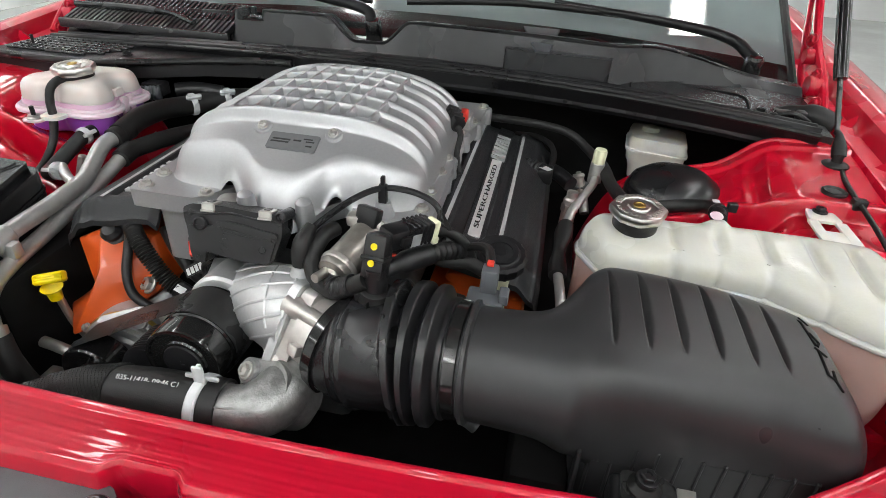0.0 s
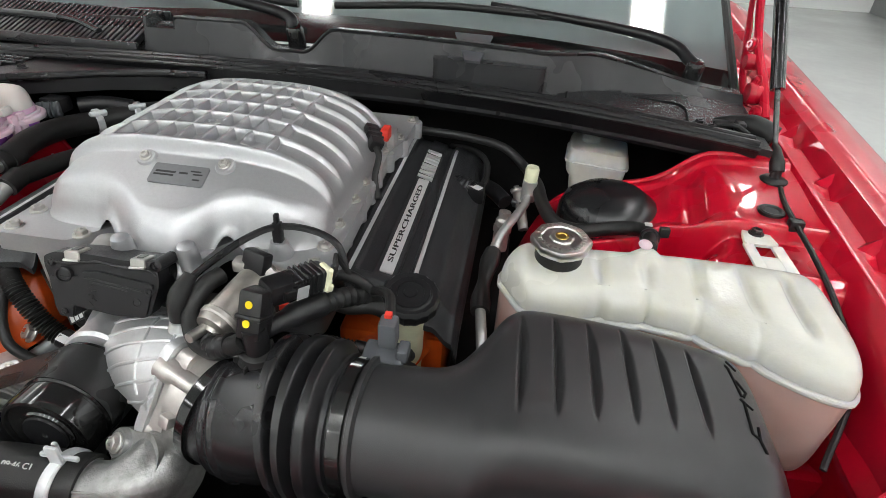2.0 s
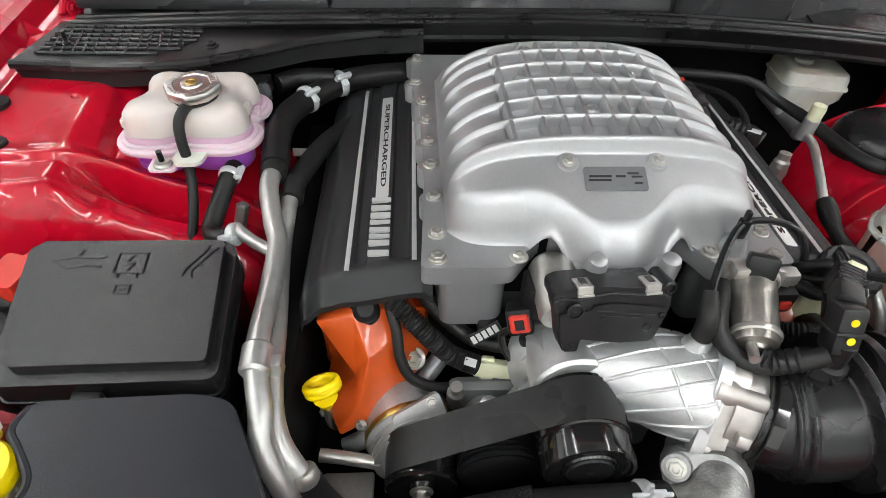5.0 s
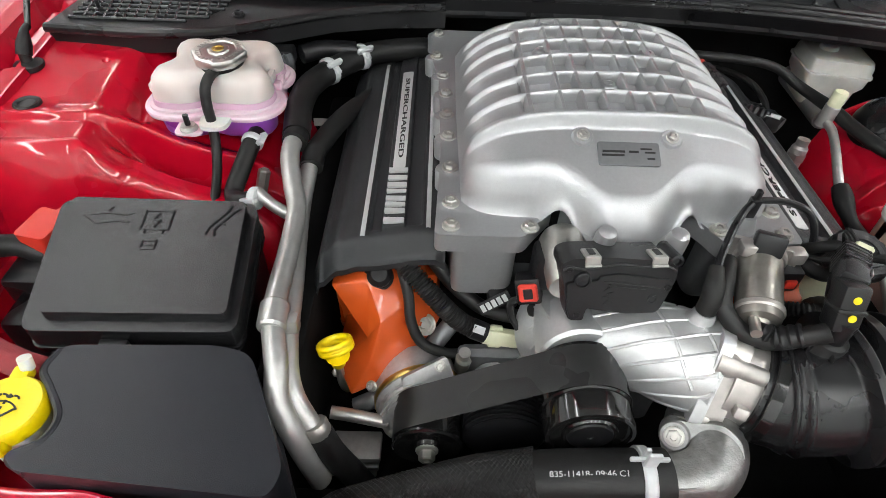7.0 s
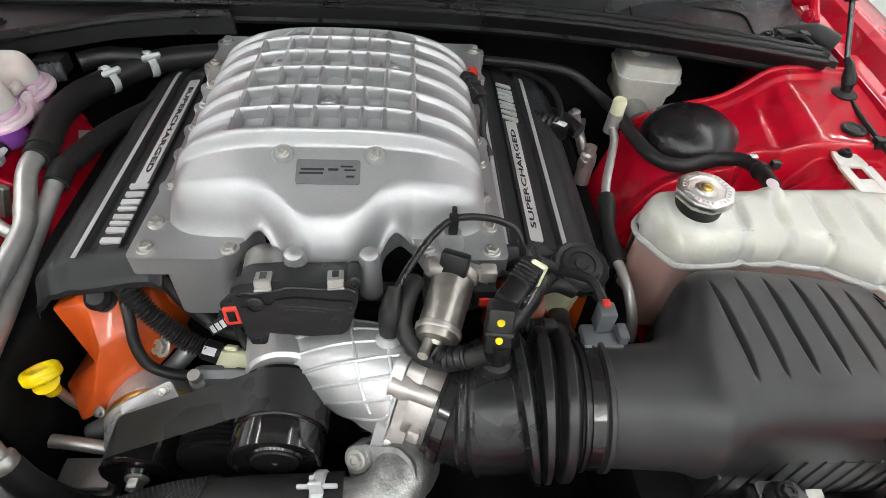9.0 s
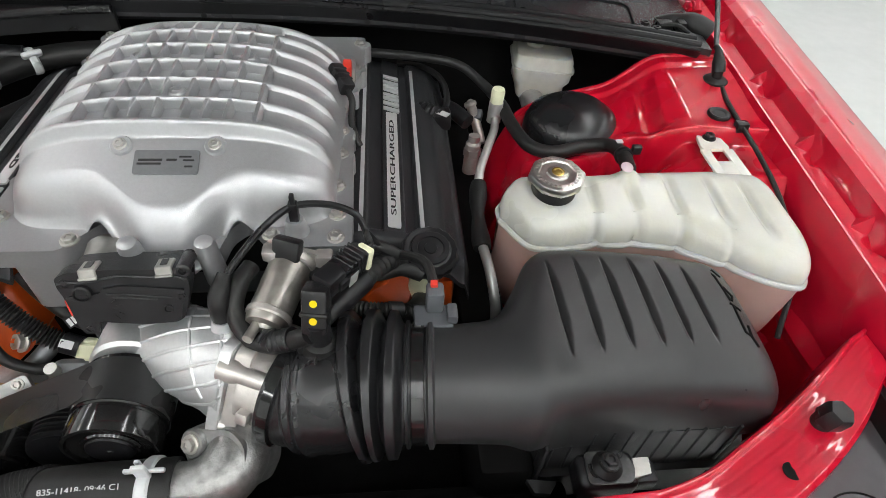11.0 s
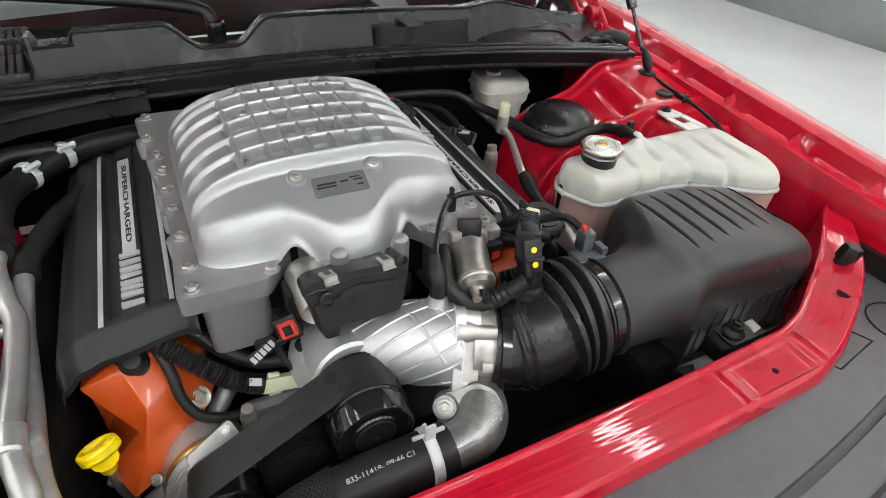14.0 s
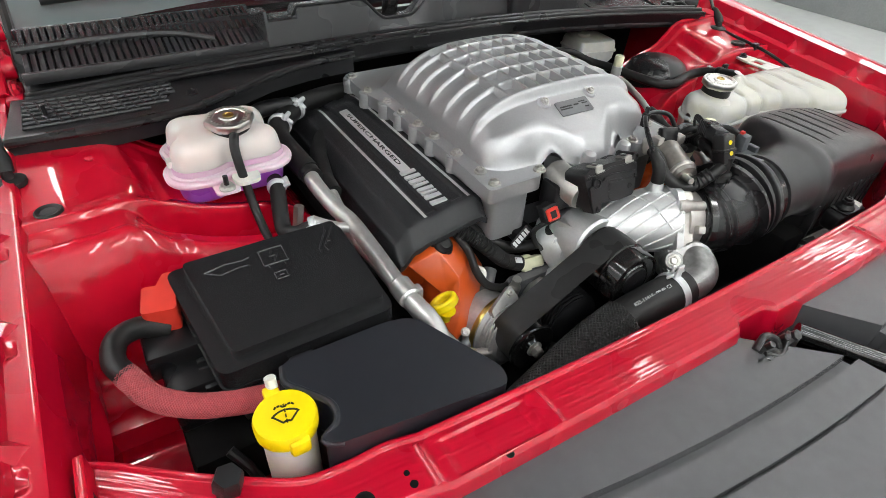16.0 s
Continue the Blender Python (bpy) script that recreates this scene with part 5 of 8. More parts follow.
part("lid", grid(150, 330, airbox_f, closed_u=True), AIRBOX, airbox, angle=60)
lowb = prism(rounded([(0.372, -0.1875), (0.585, -0.1875), (0.620, -0.160), (0.620, -0.03), (0.600, -0.004), (0.372, -0.004)], 0.02), 0.70, 0.852, 0.008, 3)
part("lower_box", lowb, AIRBOX, airbox)
rb = box(-0.0016, 0.0016, -0.0012, 0.003, -0.045, 0.030, 0.001, 1)
ribm = bpy.data.meshes.new("rib")
rb.to_mesh(ribm)
rb.free()
ribm.materials.append(AIRBOX)
for k in range(11):
    part_mesh("rib", ribm, airbox, "", Matrix.Translation((0.388 + 0.0190 * k, -0.1880, 0.826)))
for k in range(8):
    part_mesh("rib", ribm, airbox, "", Matrix.Translation((0.6205, -0.150 + 0.017 * k, 0.828)) @ pose(0, 0, 0, 0, 0, 90))
part("seam_flange", prism(rounded([(0.370, -0.196), (0.590, -0.196), (0.628, -0.166), (0.628, -0.028), (0.605, 0.0), (0.370, 0.0)], 0.02), 0.772, 0.778, 0.002), AIRBOX, airbox)
part("wire_clip", pipe([(0.622, -0.05, 0.87), (0.632, -0.08, 0.86), (0.631, -0.12, 0.835), (0.624, -0.15, 0.79)], 0.002, 8), STEEL, airbox, "bent wire clip")
# sunk emblem strokes on the lid


def airbox_top(x, y):
    cy, cz, ry, rz, n = (curve_table([(s[0], s[k]) for s in SEC], x) for k in (1, 2, 3, 4, 5))
    return cz + rz * max(0.0, 1 - abs((y - cy) / ry) ** n) ** (1 / n)


for pts in (((0.573, -0.021), (0.576, -0.054), (0.5775, -0.057)), ((0.579, -0.044), (0.585, -0.055)), ((0.577, -0.058), (0.580, -0.090)), ((0.580, -0.071), (0.586, -0.083)), ((0.586, -0.083), (0.582, -0.090)),
            ((0.577, -0.094), (0.587, -0.102)), ((0.580, -0.098), (0.577, -0.132), (0.582, -0.135)), ((0.585, -0.122), (0.582, -0.137), (0.584, -0.148))):
    part("emblem_stroke", sweep([Vector((x + 0.006, y + 0.012, airbox_top(x + 0.006, y + 0.012) + 0.0002)) for x, y in pts], 0.0014, 6), VOID, airbox, "dark emblem stroke")
part("tongue", prism([(0.366, -0.200), (0.398, -0.204), (0.388, -0.216), (0.372, -0.214)], 0.775, 0.784, 0.002), AIRBOX, airbox)
part("corner_fin", box(0.374, 0.378, -0.200, -0.186, 0.775, 0.850, 0.001), AIRBOX, airbox)
foot = thing("airbox_mount", (0.43, -0.215, 0.79), "black mounting foot with a rubber isolator", "mount")
part("bracket", box(0.405, 0.465, -0.232, -0.196, 0.800, 0.836, 0.008, 3), PLASTIC, foot)
part("isolator", lathe([(0.014, 0), (0.015, 0.006), (0.010, 0.012), (0.010, 0.016), (0, 0.017)], (0.433, -0.214, 0.836), seg=18), RUBBER, foot)
part("top_plate", prism(rounded([(0.412, -0.230), (0.456, -0.230), (0.462, -0.214), (0.452, -0.198), (0.414, -0.198)], 0.006), 0.836, 0.839, 0.001), DARK_STEEL, foot, "dark steel plate")
bolts([(0.433, -0.214, 0.852)], foot, BOLT_BLACK)
part("side_clip", prism([(0.458, -0.226), (0.476, -0.222), (0.478, -0.206), (0.462, -0.206)], 0.834, 0.838, 0.001), STEEL, foot)
part("wing", box(0.452, 0.485, -0.228, -0.205, 0.812, 0.832, 0.004), PLASTIC, foot)

# ---- coolant bottle on the driver's side ----
def pressure_cap(parent, at, tilt=(0, -0.04, 1)):
    a = Vector(tilt).normalized()
    p = Vector(at)
    part("cap_seal", lathe([(0.023, -0.030), (0.027, -0.026), (0.027, -0.008), (0.029, -0.005)], p, a, 32), RUBBER, parent, "black cap skirt")
    cap = part("cap", lathe([(0.0290, -0.009), (0.0312, -0.006), (0.0318, 0.0005), (0.0305, 0.0034), (0.0275, 0.0044), (0.0215, 0.0048), (0.0203, 0.0034), (0.0128, 0.0030), (0.0118, 0.0050), (0.0098, 0.0056), (0.0, 0.0056)], p, a, 72,
               lobes=lambda t: 1 + 0.045 * max(0.0, math.cos(8 * t)) ** 2 + 0.05 * max(0.0, math.cos(2 * t)) ** 12), CHROME, parent, "bright pressed steel pressure cap")
    part("valve", lathe([(0.0075, 0.005), (0.0075, 0.0064), (0.005, 0.0070), (0.0045, 0.0060), (0, 0.0064)], p, a, 18), BRASS, cap, "brass valve button")
    rot = Vector((0, 0, 1)).rotation_difference(a).to_matrix().to_4x4()
    marks = None
    for k in range(30):
        t = 2 * math.pi * k / 30
        if k % 8 == 7:
            continue
        marks = box(-0.0013, 0.0013, -0.0016 - 0.0006 * (k % 3), 0.0018, 0.0040, 0.0050, 0, 1, marks, Matrix.Translation(p) @ rot @ Matrix.Translation((0.0250 * math.cos(t), 0.0250 * math.sin(t), 0)) @ pose(0, 0, 0, 0, 0, math.degrees(t) + 90))
    part("marking", marks, STEEL, cap, "stamped raised marks")


bottle = thing("coolant_bottle", (0.55, 0.07, 0.75), "milky translucent coolant reservoir with a bright pressure cap", "coolant reservoir", "coolant reservoirs")
BACK = [(0.372, 0.118), (0.40, 0.130), (0.46, 0.130), (0.53, 0.136), (0.60, 0.142), (0.66, 0.146), (0.715, 0.135), (0.738, 0.09)]
FRONT = [(0.372, 0.06), (0.40, 0.032), (0.48, 0.034), (0.56, 0.030), (0.62, 0.000), (0.68, -0.035), (0.715, -0.035), (0.738, 0.0)]


def bottle_f(top):
    def f(u, v):
        x = 0.366 + 0.364 * (0.5 - 0.5 * math.cos(math.pi * v))
        yb, yf = curve_table(BACK, x), curve_table(FRONT, x)
        e = min(1.0, min(x - 0.3655, 0.7305 - x) / 0.03)
        e = math.sqrt(max(0.0, 1 - (1 - e) ** 2))
        cy, ry = (yb + yf) / 2, (yb - yf) / 2 * (0.03 + 0.97 * e)
        a = math.pi * u
        n = 3.0 if top else 4.0
        c, s = math.cos(a), math.sin(a)
        y = cy + ry * math.copysign(abs(c) ** (2 / n), c)
        h = 0.042 if top else -0.15
        zt = 0.891 + h * abs(s) ** (2 / n) * (e if top else 1)
        if top:
            zt += 0.006 * sstep(0.05, 0.12, y) * s
            for gx in (0.475, 0.525, 0.578, 0.63, 0.675):
                zt -= 0.007 * hump(x - gx, 0.009) * sstep(0.6, 0.1, abs(c)) * s
            zt += 0.012 * hump(math.hypot(x - 0.527, y - 0.108), 0.022)
            for gx in (0.475, 0.525, 0.578, 0.63):
                y += 0.006 * hump(x - gx, 0.008) * (c < -0.5)
        else:
            y += 0.004 * (1 if c < 0 else -1) * min(1, -h * abs(s) / 0.02)
        return Vector((x, y, zt))
    return f


part("upper_shell", grid(56, 120, bottle_f(True)), BOTTLE, bottle, angle=70)
part("lower_shell", grid(40, 120, bottle_f(False)), BOTTLE_LOW, bottle, "stained lower shell", angle=70)
edge = bottle_f(True)
rim = [edge(1.0, float(v)) for v in np.linspace(0.03, 0.97, 50)] + [edge(0.0, float(v)) for v in np.linspace(0.97, 0.03, 50)]
rim.append(rim[0])
part("weld_seam", sweep(rim, 0.0045, 10), BOTTLE, bottle, "milky weld seam")
part("neck", lathe([(0.026, -0.03), (0.0245, 0.0), (0.0, 0.0)], (0.427, 0.086, 0.945), seg=28), BOTTLE, bottle)
pressure_cap(bottle, (0.427, 0.086, 0.958))
part("tab", prism(rounded([(0.657, 0.176), (0.699, 0.176), (0.696, 0.20), (0.690, 0.220), (0.666, 0.220), (0.660, 0.20)], 0.008), 0.9275, 0.9315, 0.001), WHITE_PL, bottle, "white mounting tab")
for x0, x1 in ((0.655, 0.668), (0.688, 0.702)):
    part("tab_leg", box(x0, x1, 0.12, 0.1775, 0.9272, 0.9312, 0.001), WHITE_PL, bottle)
part("tab_bridge", box(0.6675, 0.6885, 0.12, 0.150, 0.9270, 0.9310, 0.001), WHITE_PL, bottle)
bolts([(0.678, 0.203, 0.9315)], bottle, BOLT_BLACK)
part("stain", lathe([(0, 0), (0.008, 0.0), (0.0, 0.0016)], (0.524, 0.112, 0.9500), (0, -0.3, 1), 16), MILKY_PINK, bottle, "pink coolant stain")

# ---- shock dome, hose, brake parts ----
dome = thing("rubber_dome", (0.508, 0.30, 0.87), "black rubber cap over the strut mount", "rubber cover")
part("dome", lathe([(0.071, -0.026), (0.073, -0.018), (0.0735, 0.008), (0.072, 0.025), (0.065, 0.042), (0.048, 0.054), (0.023, 0.059), (0, 0.0595)], (0.511, 0.300, 0.866), (0, 0, 1), 56, lobes=lambda t: 1 - 0.05 * math.sin(t) ** 2), RUBBER_SHINE, dome)
hose = thing("overflow_hose", (0.45, 0.25, 0.88), "black rubber coolant hose round the strut cap", "hose", "hoses")
part("hose", pipe([(0.20, 0.45, 0.925), (0.286, 0.425, 0.931), (0.345, 0.415, 0.924), (0.382, 0.39, 0.906), (0.404, 0.335, 0.903), (0.413, 0.27, 0.904), (0.430, 0.222, 0.903), (0.462, 0.206, 0.904), (0.508, 0.216, 0.908), (0.536, 0.205, 0.917), (0.543, 0.176, 0.926), (0.538, 0.148, 0.934), (0.530, 0.118, 0.942)], lambda t: 0.0070 + 0.0026 * sstep(0.25, 0.5, t), 18), RUBBER, hose)
part("clamp", lathe([(0.0106, -0.006), (0.0120, -0.004), (0.0120, 0.004), (0.0106, 0.006)], (0.541, 0.163, 0.930), (-0.15, -0.95, 0.27), 20), PLASTIC, hose, "black spring clamp")
part("clamp_ear", box(0.550, 0.562, 0.159, 0.167, 0.934, 0.946, 0.001), PLASTIC, hose)
part("print", box(0.5385, 0.5475, 0.186, 0.194, 0.9335, 0.9345, 0, 1), WHITE_INK, hose, "pale printed mark")
res = thing("brake_reservoir", (0.51, 0.53, 0.80), "white plastic brake fluid reservoir", "brake reservoir")
RO = rounded([(0.456, 0.49), (0.563, 0.47), (0.573, 0.56), (0.466, 0.59)], 0.018, 5)


def tank(levels):
    b = bmesh.new()
    rings = [[b.verts.new((0.5145 + (x - 0.5145) * k, 0.528 + (y - 0.528) * k, z)) for x, y in RO] for z, k in levels]
    for p, q in zip(rings, rings[1:]):
        for i in range(len(RO)):
            b.faces.new((p[i], p[(i + 1) % len(RO)], q[(i + 1) % len(RO)], q[i]))
    b.faces.new(rings[0][::-1])
    b.faces.new(rings[-1])
    return b


part("lower_tank", tank([(0.815, 0.70), (0.820, 0.76), (0.845, 0.80), (0.858, 0.94), (0.877, 0.97)]), WHITE_PL, res, angle=45)
part("upper_tank", tank([(0.879, 0.97), (0.894, 0.95), (0.902, 0.90), (0.9045, 0.80), (0.905, 0.4)]), WHITE_PL, res, angle=45)
part("seam", tank([(0.8755, 1.0), (0.8762, 1.025), (0.8795, 1.025), (0.8802, 1.0)]), WHITE_PL, res)
part("filler", lathe([(0.016, 0.0), (0.016, 0.006), (0.014, 0.008), (0, 0.008)], (0.500, 0.535, 0.904), seg=24), WHITE_PL, res)
part("cylinder", pipe([(0.50, 0.60, 0.82), (0.50, 0.45, 0.815)], 0.022, 18), CAST, res)

ac = thing("ac_line", (0.37, 0.2, 0.85), "aluminium air conditioning line with a capped service port", "ac line", "ac lines")
part("line", pipe([(0.393, 0.313, 0.893), (0.388, 0.28, 0.893), (0.372, 0.235, 0.890), (0.356, 0.19, 0.884), (0.350, 0.155, 0.868)], 0.0062, 14), TUBE_ALU, ac)
part("rubber_sleeve", pipe([(0.352, 0.17, 0.878), (0.347, 0.13, 0.868), (0.345, 0.095, 0.862), (0.346, 0.065, 0.858)], lambda t: 0.0105 + 0.002 * math.sin(9 * t), 14), RUBBER, ac)
part("lower_line", pipe([(0.346, 0.07, 0.860), (0.352, 0.03, 0.850), (0.358, 0.00, 0.82), (0.36, -0.01, 0.78)], 0.0065, 14), TUBE_ALU, ac)
port = part("service_port", lathe([(0.011, -0.02), (0.011, 0.012), (0.008, 0.014), (0, 0.014)], (0.393, 0.314, 0.905), (0.03, 0, 1), 14), TUBE_ALU, ac)
part("port_cap", lathe([(0.010, 0.010), (0.0105, 0.028), (0.009, 0.032), (0, 0.032)], (0.393, 0.314, 0.908), (0.03, 0, 1), 14), PALE, port, "pale plastic cap")
sens = thing("pressure_sensor", (0.33, 0.22, 0.83), "steel pressure sensor with a black plug", "sensor", "sensors")
part("body", lathe([(0.012, -0.05), (0.012, 0.0), (0.009, 0.004), (0.009, 0.014), (0, 0.014)], (0.338, 0.205, 0.878), (0.05, 0.1, 1), 14), CAN, sens)
part("hex", lathe([(0.014, -0.02), (0.014, -0.008)], (0.338, 0.205, 0.878), (0.05, 0.1, 1), 6), STEEL, sens)
part("fitting", pipe([(0.318, 0.268, 0.915), (0.328, 0.258, 0.890), (0.338, 0.225, 0.86)], 0.009, 12), CAN, sens)
part("ring", lathe([(0.0100, -0.004), (0.0115, 0), (0.0100, 0.004)], (0.318, 0.268, 0.914), (-0.3, 0.3, 0.9), 18), CAN, sens)
bolts([(0.318, 0.268, 0.917)], sens, BOLT_S, (-0.3, 0.3, 0.9))
part("block", box(-0.014, 0.014, -0.010, 0.010, -0.012, 0.004, 0.003, 2, m=axes((0.326, 0.262, 0.898), (0.9, -0.3, 0.1), (0.3, 0.8, 0.4))), CAST_GREY, sens)
part("plug", pipe([(0.310, 0.245, 0.890), (0.285, 0.275, 0.895), (0.262, 0.30, 0.89)], 0.013, 12), PLASTIC, sens)

for ob in sens.children:
    kind = ob.name.split(".")[0]
    move = Vector((0.023, 0.085, -0.019)) if kind in ("body", "hex") else Vector((0.050, 0.110, -0.035)) if kind == "plug" else Vector((0.059, 0.180, -0.082))
    if kind == "bolt":
        ob.matrix_basis = Matrix.Translation(move) @ ob.matrix_basis
    else:
        for vert in ob.data.vertices:
            vert.co += move

# ---- actuators and wiring over the throttle ----
act = thing("bypass_actuator", (0.0, -0.06, 0.88), "black plastic bypass actuator box with steel clips", "actuator", "actuators")
am = axes((-0.012, -0.0655, 0.928), (1, 0.09, 0), (0, 0.32, 0.95))
ACT = [(-0.0600, 0.026), (-0.0600, 0.036), (-0.050, 0.0405), (-0.014, 0.0405), (0.019, 0.037), (0.046, 0.037), (0.0515, 0.026), (0.0515, 0.0135), (0.0413, -0.0173), (0.0347, -0.0209), (0.006, -0.0203), (-0.0254, -0.0142), (-0.0322, -0.0124), (-0.0346, -0.0256), (-0.0487, -0.0246), (-0.0528, -0.0124), (-0.0563, 0.0136)]
part("housing", prism(rounded(ACT, 0.003, 3), -0.006, 0.0115, 0.002, 2, m=am), PLASTIC, act)
part("rear_half", prism(rounded([(x * 0.94, y * 0.94) for x, y in ACT], 0.004, 3), -0.030, -0.0075, 0.002, 2, m=am), PLASTIC, act)
part("cover_plate", prism(rounded([(-0.0545, 0.0165), (-0.047, 0.0181), (-0.0347, 0.0175), (-0.0250, 0.0185), (-0.0225, 0.0228), (-0.0049, 0.0243), (0.047, 0.0150), (0.0385, -0.0165), (0.0347, -0.0195), (0.006, -0.0190), (-0.0254, -0.0130), (-0.0330, -0.0112), (-0.0355, -0.0243), (-0.0478, -0.0234), (-0.0515, -0.0124)], 0.002, 3), 0.009, 0.0145, 0.0012, 2, m=am), PLASTIC, act, "moulded front cover plate")
part("rim", sweep(spline([am @ Vector((x, y, 0.0120)) for x, y in ((-0.0585, 0.030), (-0.0520, 0.0320), (-0.0400, 0.0300), (-0.0200, 0.0320), (-0.006, 0.0335), (0.018, 0.0300), (0.040, 0.0290), (0.0495, 0.0240))], 4), 0.0014, 6), PLASTIC, act)
part("pivot_boss", lathe([(0.0080, 0.0), (0.0080, 0.0065), (0.0062, 0.0072), (0.0058, 0.0050), (0, 0.0050)], am @ Vector((-0.040, 0.0195, 0.009)), am.to_3x3() @ Vector((0, 0, 1)), 22), PLASTIC, act)
bolts([am @ Vector((0.043, 0.008, 0.0140)), am @ Vector((-0.053, 0.030, 0.0115)), am @ Vector((-0.042, -0.018, 0.0140))], act, bolt_mesh(0.0035, 0.002, PLASTIC), am.to_3x3() @ Vector((0, 0, 1)), name="screw")
part("raised_line", sweep([am @ Vector((-0.015, 0.0135, 0.0146)), am @ Vector((0.022, 0.0075, 0.0146))], 0.0009, 6), PLASTIC, act)
part("raised_line", sweep([am @ Vector((-0.020, 0.0175, 0.0146)), am @ Vector((-0.010, 0.0165, 0.0146)), am @ Vector((0.036, 0.0080, 0.0146))], 0.0009, 6), PLASTIC, act)
part("cover_dimple", lathe([(0.0045, 0), (0.0045, 0.0008), (0.0036, 0.0010), (0.0030, 0.0003), (0, 0.0003)], am @ Vector((0.030, -0.004, 0.0144)), am.to_3x3() @ Vector((0, 0, 1)), 18), PLASTIC, act)
for x, y in ((-0.0315, 0.0415), (0.0325, 0.0385)):
    part("clip", box(x - 0.0075, x + 0.0075, y - 0.008, y + 0.0012, -0.006, 0.0130, 0.001, 1, m=am), STEEL, act, "spring steel clip")
    part("clip_lip", sweep([am @ Vector((x - 0.0075, y - 0.0075, 0.0140)), am @ Vector((x + 0.0075, y - 0.0075, 0.0140))], 0.0014, 8), STEEL, act)
    part("clip_slot", box(x - 0.003, x + 0.003, y - 0.005, y + 0.0020, -0.003, 0.008, 0, 1, m=am), DARK_STEEL, act)
mk = None
for k in range(5):
    mk = box(-0.0030, 0.0030, -0.0008, 0.0008, 0.0142, 0.0152, 0, 1, mk, am @ Matrix.Translation((-0.0155 + 0.0035 * (k % 2), 0.009 - 0.0045 * k, 0)) @ pose(0, 0, 0, 0, 0, 35 - 22 * k))
part("moulded_mark", mk, PLASTIC, act, "moulded bars")
part("corner_lug", lathe([(0.0065, -0.02), (0.0065, 0.012), (0.004, 0.013), (0.003, 0.010), (0, 0.010)], am @ Vector((0.049, 0.034, 0.0)), am.to_3x3() @ Vector((0, 0, 1)), 18), PLASTIC, act)
part("motor", lathe([(0.021, -0.01), (0.023, -0.006), (0.023, 0.050), (0.019, 0.056), (0, 0.056)], (-0.054, -0.048, 0.922), (-0.05, 0.95, 0.12), 28), STEEL, act, "dull steel motor can")
part("bracket", box(-0.085, -0.05, -0.035, 0.0, 0.885, 0.93, 0.005), PLASTIC, act)

can = thing("vacuum_solenoid", (0.12, -0.07, 0.90), "dull steel solenoid can beside the throttle body", "solenoid", "solenoids")
c0, c1 = Vector((0.134, -0.028, 0.947)), Vector((0.110, -0.106, 0.930))
cd = (c1 - c0).normalized()
part("can", lathe([(0.0195, 0.0), (0.0210, 0.003), (0.0210, 0.040), (0.0205, 0.042), (0.0205, 0.074), (0.0185, 0.080), (0.010, 0.0815), (0.008, 0.085), (0, 0.086)], c0, cd, 32), CAN_DARK, can)
part("mount_band", lathe([(0.0225, 0.004), (0.0240, 0.006), (0.0240, 0.012), (0.0225, 0.014)], c0, cd, 32), CAN, can)
part("end_band", lathe([(0.0210, 0.066), (0.0222, 0.0675), (0.0222, 0.0715), (0.0210, 0.073)], c0, cd, 32), CAN, can)
part("cap_plate", prism(rounded([(-0.030, -0.014), (0.030, -0.014), (0.034, 0.0), (0.030, 0.014), (-0.030, 0.014), (-0.034, 0.0)], 0.006), -0.004, 0.002, 0.001, 1, m=axes(c0 + cd * 0.004, (1, -0.38, 0), (0.2, 0.1, 0.97))), CAN, can)
part("connector", box(-0.014, 0.014, -0.010, 0.012, 0.002, 0.016, 0.003, 2, m=axes(c0 + cd * 0.004 + Vector((0, 0, 0.018)), (1, -0.38, 0), (0.2, 0.3, 0.9))), PLASTIC, can)
part("ear", box(0.105, 0.120, -0.045, -0.03, 0.955, 0.968, 0.003), CAN, can)
part("ear", box(0.155, 0.172, -0.045, -0.03, 0.945, 0.960, 0.003), CAN, can)
part("port", lathe([(0.005, 0), (0.005, 0.02), (0, 0.02)], c0 + cd * 0.08 + Vector((-0.006, 0, 0.004)), cd + Vector((0, 0, 0.3)), 12), STEEL, can)

vac = thing("vacuum_hose", (0.08, -0.05, 0.93), "thin black vacuum hose clipped to the blower flange", "hose", "hoses")
part("hose", pipe([(0.072, -0.072, 0.956), (0.083, -0.050, 0.964), (0.106, -0.015, 0.975), (0.131, 0.010, 0.979), (0.165, 0.016, 0.976), (0.192, 0.012, 0.967), (0.203, 0.004, 0.950), (0.206, -0.004, 0.93)], 0.0038, 10), RUBBER_SHINE, vac)
part("elbow", pipe([(0.069, -0.087, 0.926), (0.069, -0.086, 0.940), (0.070, -0.080, 0.951), (0.074, -0.064, 0.961)], lambda t: 0.0098 - 0.003 * sstep(0.5, 1.0, t), 16), RUBBER, vac)
part("clip_post", lathe([(0.0150, -0.012), (0.0130, 0.002), (0.0100, 0.012), (0.0088, 0.016), (0, 0.016)], (0.131, 0.010, 0.946), seg=22), SILVER, vac, "silver boss")
part("clip", box(0.126, 0.136, 0.005, 0.015, 0.960, 0.984, 0.002), PLASTIC, vac)
part("clip_top", box(0.1285, 0.1335, 0.007, 0.014, 0.982, 0.994, 0.0015), PLASTIC, vac)

